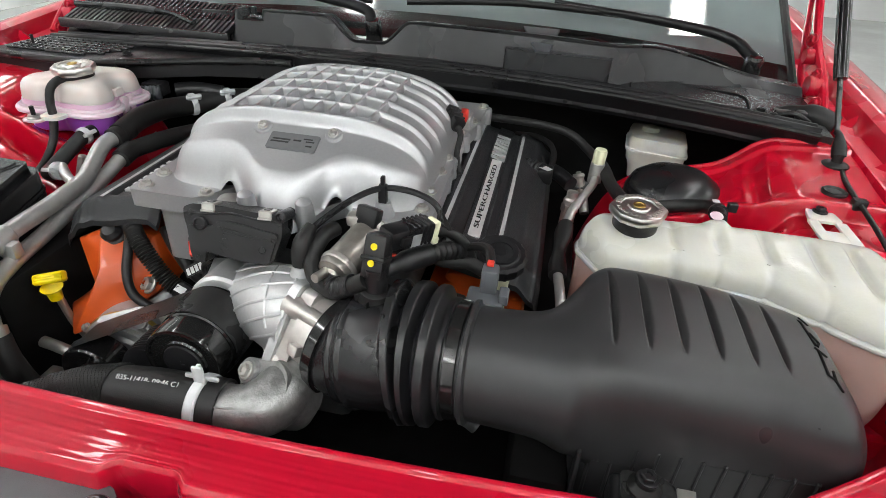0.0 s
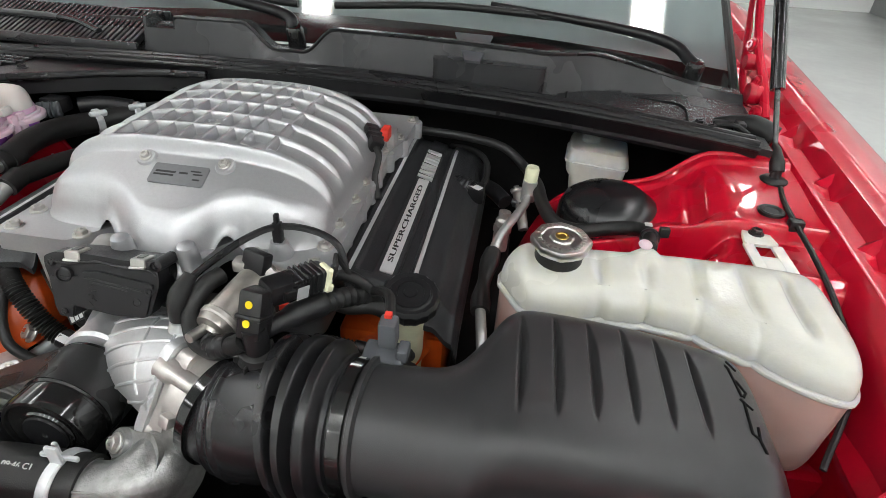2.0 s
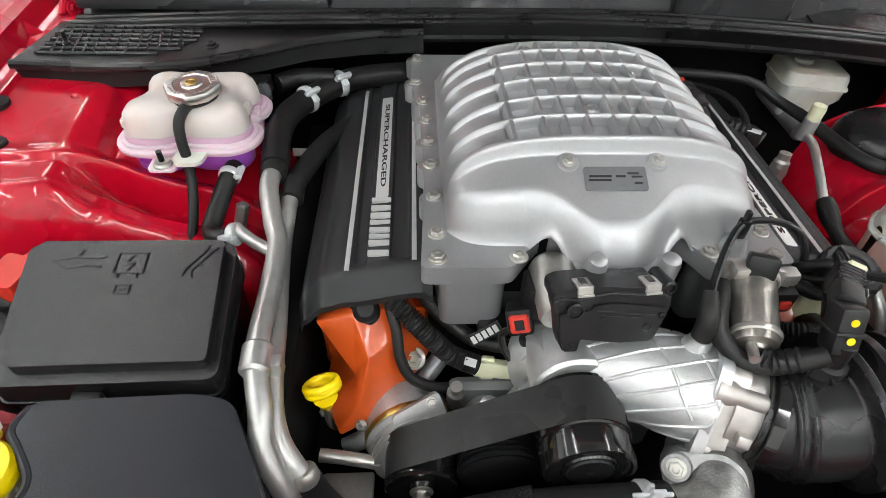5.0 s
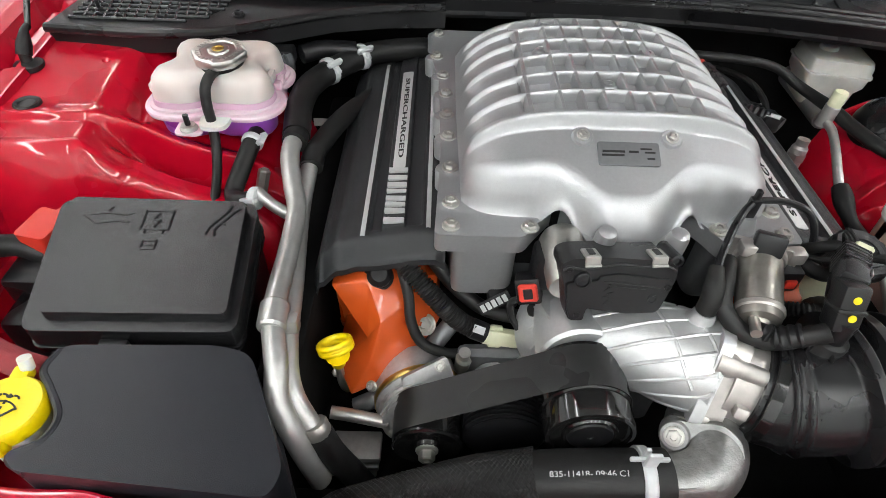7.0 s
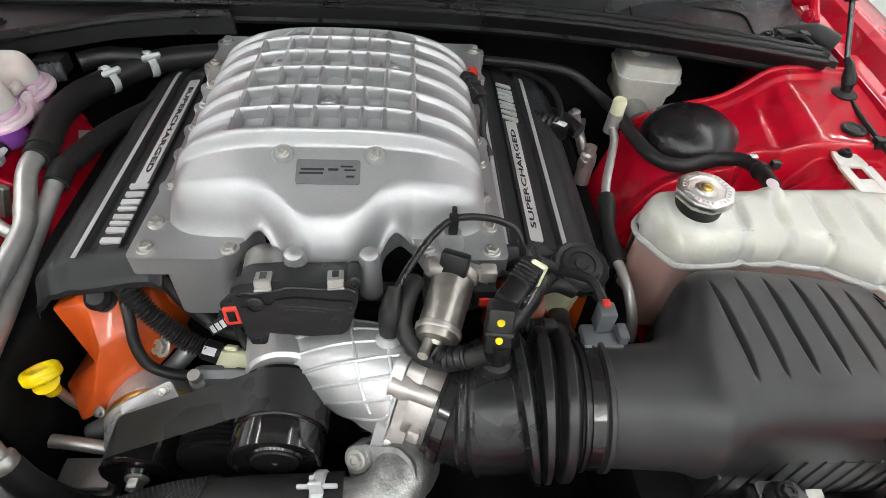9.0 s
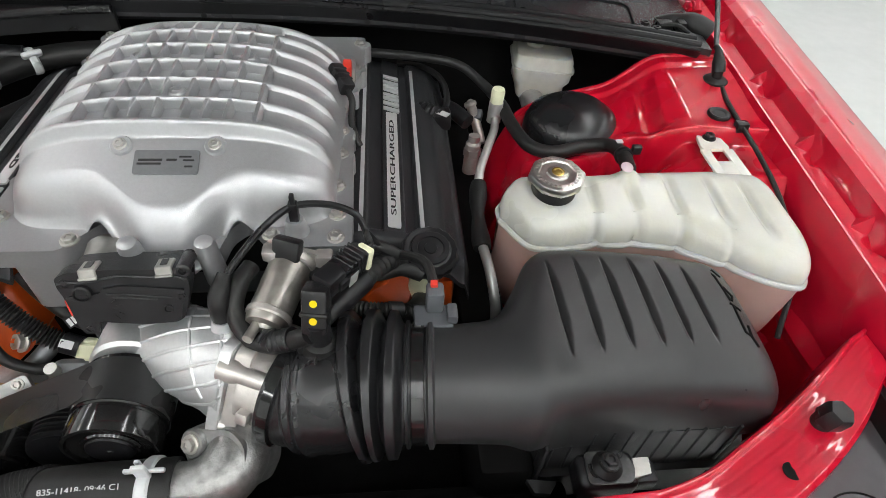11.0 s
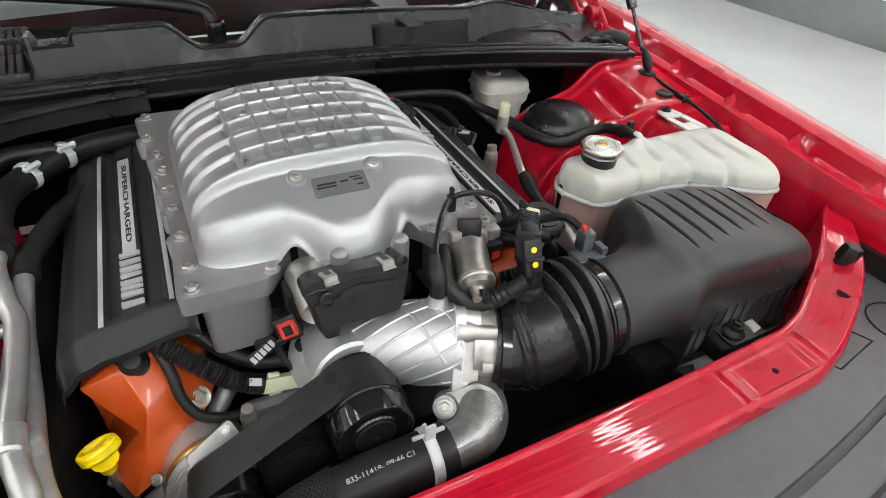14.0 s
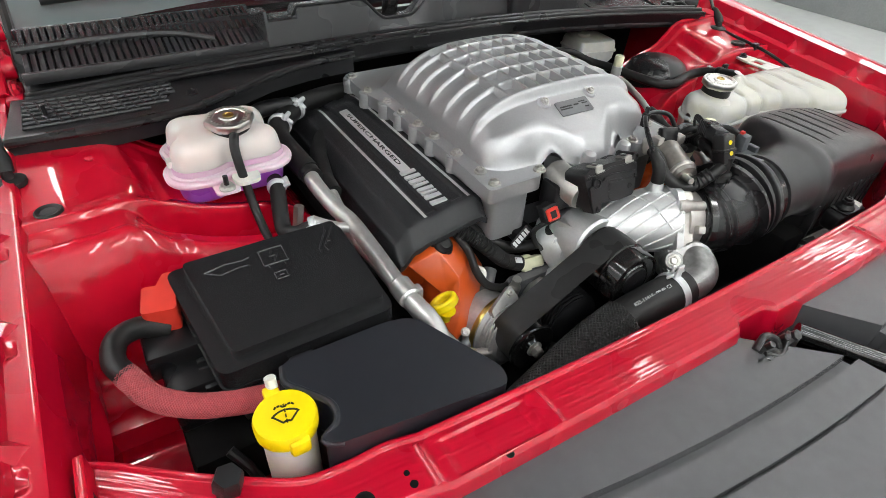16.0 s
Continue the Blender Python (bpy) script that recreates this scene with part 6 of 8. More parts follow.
maf = thing("vapour_valve", (0.165, -0.11, 0.94), "black vapour valve with yellow dots on the intake boot", "valve", "valves")
v0, v1 = Vector((0.163, -0.126, 0.950)), Vector((0.163, -0.108, 0.990))
vm = axes((v0 + v1) / 2, (1, -0.12, 0), v1 - v0)
part("body", box(-0.0115, 0.0115, -0.020, 0.024, -0.013, 0.011, 0.004, 2, m=vm), PLASTIC, maf)
part("shoulder", box(-0.0125, 0.0125, -0.002, 0.003, -0.012, 0.0125, 0.002, 2, m=vm), PLASTIC, maf)
cx = Vector((0.205, -0.046, 0.972)) - Vector((0.166, -0.106, 0.984))
cmx = axes(Vector((0.166, -0.106, 0.984)) + cx * 0.5, cx, (0.2, 0.1, 1))
part("plug", box(-0.034, 0.030, -0.011, 0.011, -0.012, 0.010, 0.004, 2, m=cmx), PLASTIC, maf)
for k in range(5):
    part("grip_rib", box(-0.004 + 0.006 * k, -0.001 + 0.006 * k, -0.0118, 0.0118, -0.0128, 0.0108, 0.001, 1, m=cmx), PLASTIC, maf)
part("latch", box(-0.022, 0.004, -0.005, 0.005, 0.009, 0.014, 0.002, 2, m=cmx), PLASTIC, maf)
part("lock", box(0.024, 0.031, -0.013, 0.013, -0.004, 0.0125, 0.002, 1, m=cmx), PALE, maf, "pale yellow lock clip")
part("lock_tab", box(0.028, 0.037, -0.017, -0.008, 0.002, 0.010, 0.002, 1, m=cmx), PALE, maf)
part("label_patch", box(-0.010, 0.002, -0.0065, 0.0065, 0.0140, 0.0146, 0, 1, m=cmx), SILVER_INK, maf, "grey label")
for dy in (0.012, -0.004):
    part("dot", lathe([(0.0034, 0), (0.0034, 0.0006), (0, 0.0006)], vm @ Vector((0.0, dy, 0.0128 if dy < 0 else 0.0112)), vm.to_3x3() @ Vector((0, 0, 1)), 16), YELLOW, maf, "yellow paint dot")
part("stem", lathe([(0.0125, -0.012), (0.0115, 0.0), (0.0105, 0.026)], (0.164, -0.124, 0.938), (0.0, -0.02, 1), 20), PLASTIC, maf)
part("side_hose", pipe([(0.156, -0.128, 0.950), (0.138, -0.124, 0.936), (0.118, -0.118, 0.922), (0.096, -0.108, 0.922), (0.082, -0.088, 0.934), (0.086, -0.066, 0.950), (0.094, -0.046, 0.952)], 0.0088, 16), RUBBER, maf)
part("hose_plug", pipe([(0.140, -0.123, 0.938), (0.122, -0.117, 0.926), (0.112, -0.110, 0.926)], 0.0108, 14, 10, None, lambda s: 0.0010 * math.sin(s * 900)), PLASTIC, maf)
part("tee_hose", pipe([(0.166, -0.114, 0.952), (0.184, -0.088, 0.950), (0.202, -0.062, 0.946)], lambda t: 0.0090 + 0.0030 * sstep(0.35, 0.5, t), 18), PLASTIC, maf)
part("tee_hose", pipe([(0.200, -0.064, 0.946), (0.214, -0.042, 0.940), (0.232, -0.016, 0.926), (0.248, 0.008, 0.900)], 0.0098, 18, 12, None, lambda s: 0.0008 * math.sin(s * 700)), RUBBER, maf)
for sx in (-0.006, 0.0, 0.006):
    part("lead", pipe([cmx @ Vector((0.028, sx, 0.0)), cmx @ Vector((0.042, sx * 0.8, 0.002)), cmx @ Vector((0.052, 0.006 + sx * 0.4, -0.010)), (0.232, -0.022, 0.930)], 0.0018, 8), RUBBER, maf, "black wire lead")

harness = thing("wiring_harness", (0.22, 0.0, 0.90), "black taped wiring harness across the blower", "wiring harness", "wiring harnesses")
part("loom", pipe([(0.196, 0.006, 0.915), (0.203, -0.016, 0.945), (0.218, -0.022, 0.952), (0.236, -0.018, 0.935), (0.246, -0.005, 0.90)], 0.006, 12), RUBBER, harness)
part("loom", pipe([(0.19, 0.0, 0.915), (0.21, -0.03, 0.92), (0.24, -0.02, 0.915), (0.262, -0.02, 0.905)], 0.008, 12), RUBBER, harness)
part("wire", pipe([(0.180, -0.03, 0.945), (0.187, -0.045, 0.955), (0.187, -0.060, 0.97)], 0.003, 8), RUBBER, harness)
part("plug", box(0.148, 0.172, -0.055, -0.03, 0.918, 0.945, 0.004), PLASTIC, harness)
part("plug_lock", box(0.155, 0.166, -0.058, -0.053, 0.926, 0.936, 0.001), RED_PL, harness, "red lock tab")

rearplug = thing("map_sensor", (0.160, 0.29, 0.945), "small black sensor with an orange red lock on the blower flange", "sensor", "sensors")
sm = axes((0.168, 0.258, 0.982), (0.42, -0.80, -0.30), (0.35, 0.1, 0.93))
part("plug", box(-0.022, 0.020, -0.010, 0.010, -0.010, 0.010, 0.003, 2, m=sm), PLASTIC, rearplug)
for k in range(3):
    part("grip_rib", box(-0.014 + 0.009 * k, -0.010 + 0.009 * k, -0.0108, 0.0108, -0.0108, 0.0108, 0.001, 1, m=sm), PLASTIC, rearplug)
part("stud", lathe([(0.006, -0.004), (0.006, 0.004), (0.003, 0.006), (0, 0.006)], sm @ Vector((-0.012, -0.010, 0.006)), (-0.8, -0.5, 0.4), 14), STEEL, rearplug, "bright screw")
part("lock", box(0.168, 0.180, 0.296, 0.320, 0.962, 0.980, 0.002), RED_PL, rearplug, "orange red lock")
part("base", box(0.152, 0.184, 0.318, 0.350, 0.942, 0.966, 0.003), CAST, rearplug, "cast sensor base")
part("lead", pipe([sm @ Vector((0.018, 0.0, 0.0)), sm @ Vector((0.034, -0.004, -0.002)), (0.182, 0.21, 0.945), (0.192, 0.19, 0.925)], 0.0045, 10), RUBBER, rearplug)
coil = thing("coil_connector", (0.30, 0.27, 0.88), "black ribbed connector with a printed tag beside the cover", "connector", "connectors")
part("body", pipe([(0.268, 0.300, 0.893), (0.290, 0.283, 0.897), (0.312, 0.268, 0.897)], 0.0135, 16, 12, None, lambda s: 0.0012 * math.sin(s * 800)), PLASTIC, coil)
part("plug", box(0.300, 0.326, 0.255, 0.285, 0.880, 0.906, 0.004), PLASTIC, coil)
part("tag", box(-0.010, 0.010, -0.006, 0.006, 0, 0.0008, 0, 1, m=axes((0.313, 0.262, 0.9068), (0.8, -0.6, 0), (0.6, 0.8, 0))), WHITE_INK, coil, "white printed tag")
part("wire", pipe([(0.318, 0.285, 0.893), (0.325, 0.32, 0.90), (0.318, 0.37, 0.905), (0.290, 0.42, 0.90), (0.25, 0.45, 0.89)], 0.005, 10), RUBBER, coil)
part("wire", pipe([(0.310, 0.285, 0.885), (0.305, 0.34, 0.89), (0.285, 0.40, 0.885), (0.24, 0.44, 0.88)], 0.0045, 10), RUBBER, coil)
for ob in coil.children:
    for vert in ob.data.vertices:
        vert.co += Vector((0, 0.052, -0.010))
bundle = thing("hose_bundle", (0.235, -0.03, 0.85), "black hoses and tape beside the intake boot", "hose", "hoses")
part("hose", pipe([(0.205, -0.02, 0.86), (0.225, -0.045, 0.880), (0.245, -0.040, 0.888), (0.262, -0.015, 0.875), (0.268, 0.02, 0.85)], 0.012, 14), RUBBER, bundle)
part("hose", pipe([(0.19, -0.05, 0.85), (0.215, -0.070, 0.872), (0.245, -0.068, 0.880), (0.268, -0.045, 0.870), (0.275, 0.0, 0.84)], 0.011, 14), RUBBER, bundle)
part("loom", sweep(spline([(0.182, -0.040, 0.905), (0.205, -0.050, 0.915), (0.232, -0.048, 0.910), (0.258, -0.040, 0.895)], 30), 0.0075, 14, None, True, lambda s: 0.0012 * math.sin(s * 2 * math.pi / 0.0040)), RUBBER, bundle, angle=70)
part("tape", pipe([(0.226, -0.049, 0.912), (0.240, -0.046, 0.907)], 0.0092, 14), PLASTIC, bundle)
for ob in bundle.children:
    for vert in ob.data.vertices:
        vert.co.z -= 0.030
oil = thing("oil_cap", (0.277, 0.03, 0.86), "round black oil filler cap", "oil cap")
part("cap", lathe([(0.030, -0.014), (0.032, -0.008), (0.032, 0.0), (0.029, 0.004), (0.024, 0.003), (0.020, 0.005), (0, 0.005)], (0.273, 0.006, 0.916), (0.05, -0.2, 1), 48, lobes=lambda t: 1 + 0.025 * math.cos(16 * t)), PLASTIC, oil)
part("grip", lathe([(0.022, 0.003), (0.021, 0.0065), (0.015, 0.0065), (0.014, 0.004), (0.008, 0.004), (0.007, 0.006), (0, 0.006)], (0.273, 0.006, 0.916), (0.05, -0.2, 1), 36), PLASTIC, oil)
part("filler_neck", lathe([(0.0175, -0.13), (0.0175, -0.01)], (0.272, 0.008, 0.914), (0.05, -0.2, 1), 24), PALE, oil, "pale plastic filler neck")
airs = thing("air_sensor", (0.28, -0.09, 0.92), "grey air temperature sensor plug on the intake tube", "sensor", "sensors")
part("plug", box(0.262, 0.279, -0.092, -0.074, 0.928, 0.956, 0.003), GREY_CON, airs)
part("base", box(0.250, 0.288, -0.108, -0.080, 0.920, 0.929, 0.003), GREY_CON, airs)
part("tab", box(0.282, 0.292, -0.104, -0.086, 0.926, 0.938, 0.002), GREY_CON, airs)
part("lock", box(0.266, 0.273, -0.082, -0.075, 0.955, 0.960, 0.001), RED_PL, airs, "orange red lock")
part("wire", pipe([(0.270, -0.076, 0.952), (0.264, -0.05, 0.955), (0.25, -0.03, 0.945), (0.235, -0.015, 0.93)], 0.005, 10), RUBBER, airs)

# ---- accessory drive ----
idler = thing("idler_pulley", (-0.035, -0.14, 0.72), "gloss black idler pulley of the belt drive", "pulley", "pulleys")
IC, FW = Vector((-0.036, -0.143, 0.836)), Vector((0, -1, 0.0))
part("rim", lathe([(0.030, -0.052), (0.0445, -0.050), (0.0445, 0.000), (0.0425, 0.0015), (0.0425, 0.004), (0.0435, 0.005), (0.0435, 0.026), (0.0425, 0.0285), (0.0390, 0.029), (0.0375, 0.0265), (0.0270, 0.0255), (0.0255, 0.0275), (0, 0.0275)], IC, FW, 64), GLOSS, idler)
part("hub", lathe([(0.0225, 0.0270), (0.0215, 0.0295), (0.003, 0.0295), (0.0025, 0.028), (0, 0.028)], IC, FW, 36), PLASTIC, idler)
part("bracket", box(-0.09, 0.03, -0.10, -0.07, 0.70, 0.80, 0.01), VOID, idler)
low = thing("tensioner_pulley", (-0.188, -0.15, 0.66), "black belt pulley with a bright hub bolt", "pulley", "pulleys")
LC = Vector((-0.190, -0.150, 0.760))
part("rim", lathe([(0.020, -0.035), (0.036, -0.034), (0.036, -0.004), (0.038, -0.002), (0.036, 0.0), (0.030, -0.003), (0.014, -0.003), (0.012, 0.002), (0, 0.002)], LC, FW, 44), GLOSS, low)
bolts([LC + Vector((0, -0.001, 0))], low, bolt_mesh(0.009, 0.012), FW)
crank = thing("crank_pulley", (-0.09, -0.14, 0.62), "black grooved crank pulley", "pulley", "pulleys")
CC = Vector((-0.108, -0.140, 0.765))
grooves = [(0.040, -0.05)]
for k in range(9):
    grooves += [(0.0450, -0.046 + 0.005 * k), (0.0450, -0.0445 + 0.005 * k), (0.0410, -0.0432 + 0.005 * k), (0.0410, -0.0420 + 0.005 * k)]
part("rim", lathe(grooves + [(0.043, 0.0), (0.036, 0.002), (0, 0.002)], CC, FW, 44), PLASTIC, crank)
belt = thing("drive_belt", (-0.11, -0.13, 0.80), "wide smooth-backed black drive belt", "belt")


def belt_path():
    def around(c, r, a0, a1, n):
        return [Vector((c.x + r * math.cos(radians(a0 + (a1 - a0) * k / n)), 0, c.z + r * math.sin(radians(a0 + (a1 - a0) * k / n)))) for k in range(n + 1)]
    return around(IC, 0.0458, -60, 118, 24) + around(LC, 0.0378, 118, 290, 20)


bp = belt_path()
bb = bmesh.new()
rows = []
NB = 4
for j in range(NB + 1):
    y = IC.y + 0.046 - 0.046 * j / NB
    rows.append([bb.verts.new((p.x, y, p.z)) for p in bp])
for j in range(NB):
    for i in range(len(bp) - 1):
        bb.faces.new((rows[j][i], rows[j][i + 1], rows[j + 1][i + 1], rows[j + 1][i]))
bmesh.ops.solidify(bb, geom=bb.faces[:], thickness=0.003)
part("belt", bb, BELT, belt, angle=40)

alt = thing("alternator", (-0.19, -0.06, 0.60), "bare aluminium alternator case below the orange cover", "alternator")
AC, AX = (-0.205, -0.060, 0.735), (0.25, -1, 0.10)
part("case", lathe([(0.030, -0.03), (0.050, -0.02), (0.052, 0.0), (0.052, 0.020), (0.047, 0.024), (0.046, 0.040), (0.036, 0.050), (0.020, 0.052), (0.0, 0.052)], AC, AX, 36), CAST, alt)
for k, (a0, a1) in enumerate(((100, 118), (124, 136), (62, 92))):
    am2 = Matrix.Translation(AC) @ Vector(AX).to_track_quat("Z", "Y").to_matrix().to_4x4()
    seg = bmesh.new()
    arc = [(math.cos(radians(a)), math.sin(radians(a))) for a in np.linspace(a0 + 90, a1 + 90, 7)]
    q0 = [[seg.verts.new(am2 @ Vector((c * r, d * r, z))) for c, d in arc] for r, z in ((0.046, 0.026), (0.050, 0.026), (0.050, 0.036), (0.046, 0.036))]
    for p, q in zip(q0, q0[1:] + q0[:1]):
        for i in range(6):
            seg.faces.new((p[i], p[i + 1], q[i + 1], q[i]))
    part("vent_web", seg, BRASS if k < 2 else CAST, alt, "cast web between the vents")
part("band", lathe([(0.0525, 0.010), (0.0532, 0.012), (0.0532, 0.016), (0.0525, 0.018)], AC, AX, 36), BRASS, alt, "dull brass band")
for k in range(4):
    part("cooling_ring", lathe([(0.046, 0.0), (0.0485, 0.001), (0.0485, 0.003), (0.046, 0.004)], Vector(AC) + Vector(AX).normalized() * (0.024 + 0.006 * k), AX, 32), CAST, alt)
part("bracket", prism(rounded([(-0.03, -0.012), (0.03, -0.016), (0.034, 0.012), (-0.022, 0.016)], 0.006), -0.004, 0.004, 0.002, 2, m=axes((-0.195, -0.080, 0.782), (0.85, 0.45, 0.25), (-0.4, 0.5, 0.75))), CAST, alt)
bolts([(-0.178, -0.070, 0.794)], alt, BOLT_S, (0.1, -0.7, 0.7))
part("rear_bolt", pipe([(-0.300, -0.104, 0.748), (-0.275, -0.106, 0.745), (-0.235, -0.110, 0.738)], 0.0075, 14), STEEL, alt, "dull steel long bolt")
part("stud", lathe([(0.006, -0.02), (0.006, 0.006), (0.004, 0.009), (0, 0.009)], (-0.300, -0.050, 0.745), (-0.1, -0.5, 0.85), 6), STEEL, alt)

slotted = thing("slotted_bracket", (-0.27, -0.12, 0.60), "grey slotted cast bracket low beside the alternator", "bracket", "brackets")
for k, z in enumerate((0.703, 0.680, 0.657, 0.634)):
    part("bar", box(-0.300 - 0.004 * k, -0.243 - 0.003 * k, -0.140, -0.105, z - 0.006, z + 0.005, 0.0025), CAST, slotted)
part("post", box(-0.306, -0.296, -0.138, -0.107, 0.57, 0.700, 0.003), CAST_GREY, slotted)
spacer = thing("pulley_spacer", (-0.095, -0.10, 0.60), "bare cast bearing housing behind the belt pulleys", "bearing housing")
part("housing", lathe([(0.043, -0.03), (0.046, -0.02), (0.046, 0.022), (0.042, 0.026), (0.0, 0.026)], (-0.100, -0.100, 0.735), FW, 36), CAST, spacer)
part("web", box(-0.172, -0.118, -0.095, -0.080, 0.60, 0.705, 0.006), CAST_GREY, spacer)
pin = thing("marked_pin", (-0.117, -0.05, 0.72), "pale steel fitting with a green paint mark", "fitting")
part("body", lathe([(0.010, -0.03), (0.010, 0.0), (0.0075, 0.002), (0.0075, 0.020), (0.009, 0.022), (0.009, 0.034), (0, 0.035)], (-0.116, -0.052, 0.745), (-0.1, -0.15, 1), 18), CHROME, pin)
part("paint_mark", lathe([(0.0092, 0.024), (0.0096, 0.026), (0.0096, 0.031), (0.0092, 0.033)], (-0.116, -0.052, 0.745), (-0.1, -0.15, 1), 18), mat("green paint mark", (0.05, 0.42, 0.12), 0.5), pin, "green paint ring")

thermo = thing("thermostat_housing", (0.06, -0.18, 0.76), "bare cast aluminium thermostat housing with bolts", "thermostat housing")
part("neck", pipe([(0.006, -0.206, 0.822), (0.034, -0.206, 0.822), (0.056, -0.204, 0.824), (0.072, -0.196, 0.828), (0.081, -0.181, 0.832), (0.082, -0.160, 0.830), (0.080, -0.135, 0.815)], lambda t: 0.0245 + 0.0050 * sstep(0.2, 0.5, t), 36), CAST_DARK, thermo)
part("casting_line", pipe([(0.012, -0.222, 0.8405), (0.040, -0.222, 0.8420), (0.066, -0.217, 0.8455), (0.086, -0.203, 0.8500)], 0.0012, 8), CAST_DARK, thermo)
part("neck_bead", lathe([(0.0250, -0.004), (0.0272, -0.002), (0.0272, 0.002), (0.0250, 0.004)], (0.026, -0.2045, 0.821), (1, 0.05, -0.03), 32), CAST_DARK, thermo)
part("bolt_boss", lathe([(0.0150, -0.022), (0.0140, -0.002), (0.0125, 0.0), (0, 0.0)], (0.040, -0.174, 0.846), (-0.45, -0.60, 0.66), 24), CAST_DARK, thermo)
tn, tu = Vector((-0.45, -0.60, 0.66)), Vector((0.80, -0.60, 0.0))
hm = Matrix((tu.normalized(), tn.cross(tu).normalized(), tn.normalized())).transposed().to_4x4()
hm.translation = Vector((0.062, -0.184, 0.838))
LENS = [(-0.036, 0.0), (-0.031, 0.015), (-0.015, 0.021), (0.006, 0.034), (0.026, 0.030), (0.038, 0.012), (0.038, -0.014), (0.026, -0.030), (0.004, -0.034), (-0.014, -0.024), (-0.030, -0.014)]
for z0, z1, k, m in ((-0.005, 0.004, 1.0, CAST_DARK), (-0.0085, -0.0045, 0.95, DARK_STEEL), (-0.019, -0.008, 1.04, CAST_DARK), (-0.023, -0.0185, 0.97, DARK_STEEL), (-0.045, -0.0225, 1.05, CAST_DARK)):
    part("flange_layer", prism(rounded([(x * k, y * k) for x, y in LENS], 0.008, 4), z0, z1, 0.002, 2, m=hm), m, thermo)
bolts([(0.040, -0.174, 0.846)], thermo, BOLT, (-0.45, -0.60, 0.66))

rad_hose = thing("radiator_hose", (-0.10, -0.22, 0.80), "thick black radiator hose, braided sleeve at one end", "hose", "hoses")
part("hose", pipe([(0.030, -0.205, 0.822), (0.0, -0.206, 0.822), (-0.06, -0.206, 0.818), (-0.11, -0.206, 0.807), (-0.14, -0.207, 0.795)], 0.0285, 30), RUBBER, rad_hose)
part("sleeve", pipe([(-0.085, -0.206, 0.812), (-0.14, -0.207, 0.794), (-0.20, -0.210, 0.764), (-0.27, -0.215, 0.728), (-0.34, -0.220, 0.69)], lambda t: 0.031 + 0.002 * t, 30), BRAID, rad_hose, "braided black sleeve")
for strand_me in weave([(-0.085, -0.206, 0.812), (-0.14, -0.207, 0.794), (-0.20, -0.210, 0.764), (-0.27, -0.215, 0.728), (-0.34, -0.220, 0.69)], 0.0320, 1.6, 30, 0.0007):
    strand_me.materials.append(BRAID_DARK)
    part_mesh("strand", strand_me, rad_hose)
part("print", lettering("835-11418- 09:46 C1", 0.0072, axes((-0.046, -0.2120, 0.8472), (0.99, 0.0, 0.07), (0, 0.86, 0.45)), 0.0004, 0, 1.15), WHITE_INK, rad_hose, "pale printed part marking")
sc = part("spring_clamp", lathe([(0.0295, -0.006), (0.031, -0.004), (0.031, 0.004), (0.0295, 0.006)], (0.008, -0.206, 0.822), (1, -0.02, 0.02), 36), CLAMP, rad_hose, "pale steel spring clamp")
part("clamp_ear", box(0.002, 0.014, -0.207, -0.203, 0.848, 0.872, 0.0015), CLAMP, sc)
part("clamp_ear", box(0.002, 0.007, -0.200, -0.196, 0.848, 0.868, 0.0015), CLAMP, sc)
part("clamp_ear", box(-0.010, 0.026, -0.203, -0.199, 0.852, 0.857, 0.0015), CLAMP, sc)

# ---- hoses and plugs between blower and orange cover ----
corr = thing("corrugated_loom", (-0.18, -0.01, 0.80), "black corrugated loom ending in a pale plug", "loom", "looms")
cl = spline([(-0.232, 0.028, 0.872), (-0.218, 0.008, 0.872), (-0.198, -0.008, 0.858), (-0.176, -0.018, 0.836), (-0.156, -0.023, 0.816), (-0.134, -0.026, 0.803)], 36)
part("loom", sweep(cl, 0.0105, 18, None, True, lambda s: 0.0016 * math.sin(s * 2 * math.pi / 0.0042)), RUBBER, corr, angle=70)
part("tape", pipe([(-0.142, -0.025, 0.807), (-0.126, -0.027, 0.800)], 0.0122, 16), PLASTIC, corr)
part("tape_print", box(-0.007, 0.007, -0.0045, 0.0045, 0.0120, 0.0126, 0, 1, m=axes((-0.137, -0.026, 0.804), (0.93, -0.1, -0.35), (0.1, 0.75, 0.5))), WHITE_INK, corr, "pale printed bar")
part("plug", box(-0.024, 0.020, -0.009, 0.009, -0.009, 0.009, 0.003, 2, m=axes((-0.106, -0.030, 0.797), (0.98, -0.1, -0.05), (0.05, 0.5, 0.85))), PALE, corr, "pale cream plug")
part("plug_tab", box(-0.016, 0.0, -0.017, 0.013, -0.006, 0.004, 0.002, 1, m=axes((-0.106, -0.030, 0.797), (0.98, -0.1, -0.05), (0.05, 0.5, 0.85))), PALE, corr)
part("pin", pipe([(-0.088, -0.032, 0.797), (-0.062, -0.036, 0.796)], 0.0055, 12), STEEL, corr)
wires = thing("engine_wiring", (-0.15, 0.0, 0.80), "black wires and hoses beside the orange cover", "wiring harness", "wiring harnesses")
part("hose", pipe([(-0.190, 0.035, 0.86), (-0.165, 0.018, 0.835), (-0.130, 0.0, 0.815), (-0.095, -0.012, 0.815), (-0.072, -0.025, 0.83), (-0.075, -0.030, 0.85)], 0.009, 14), RUBBER, wires)
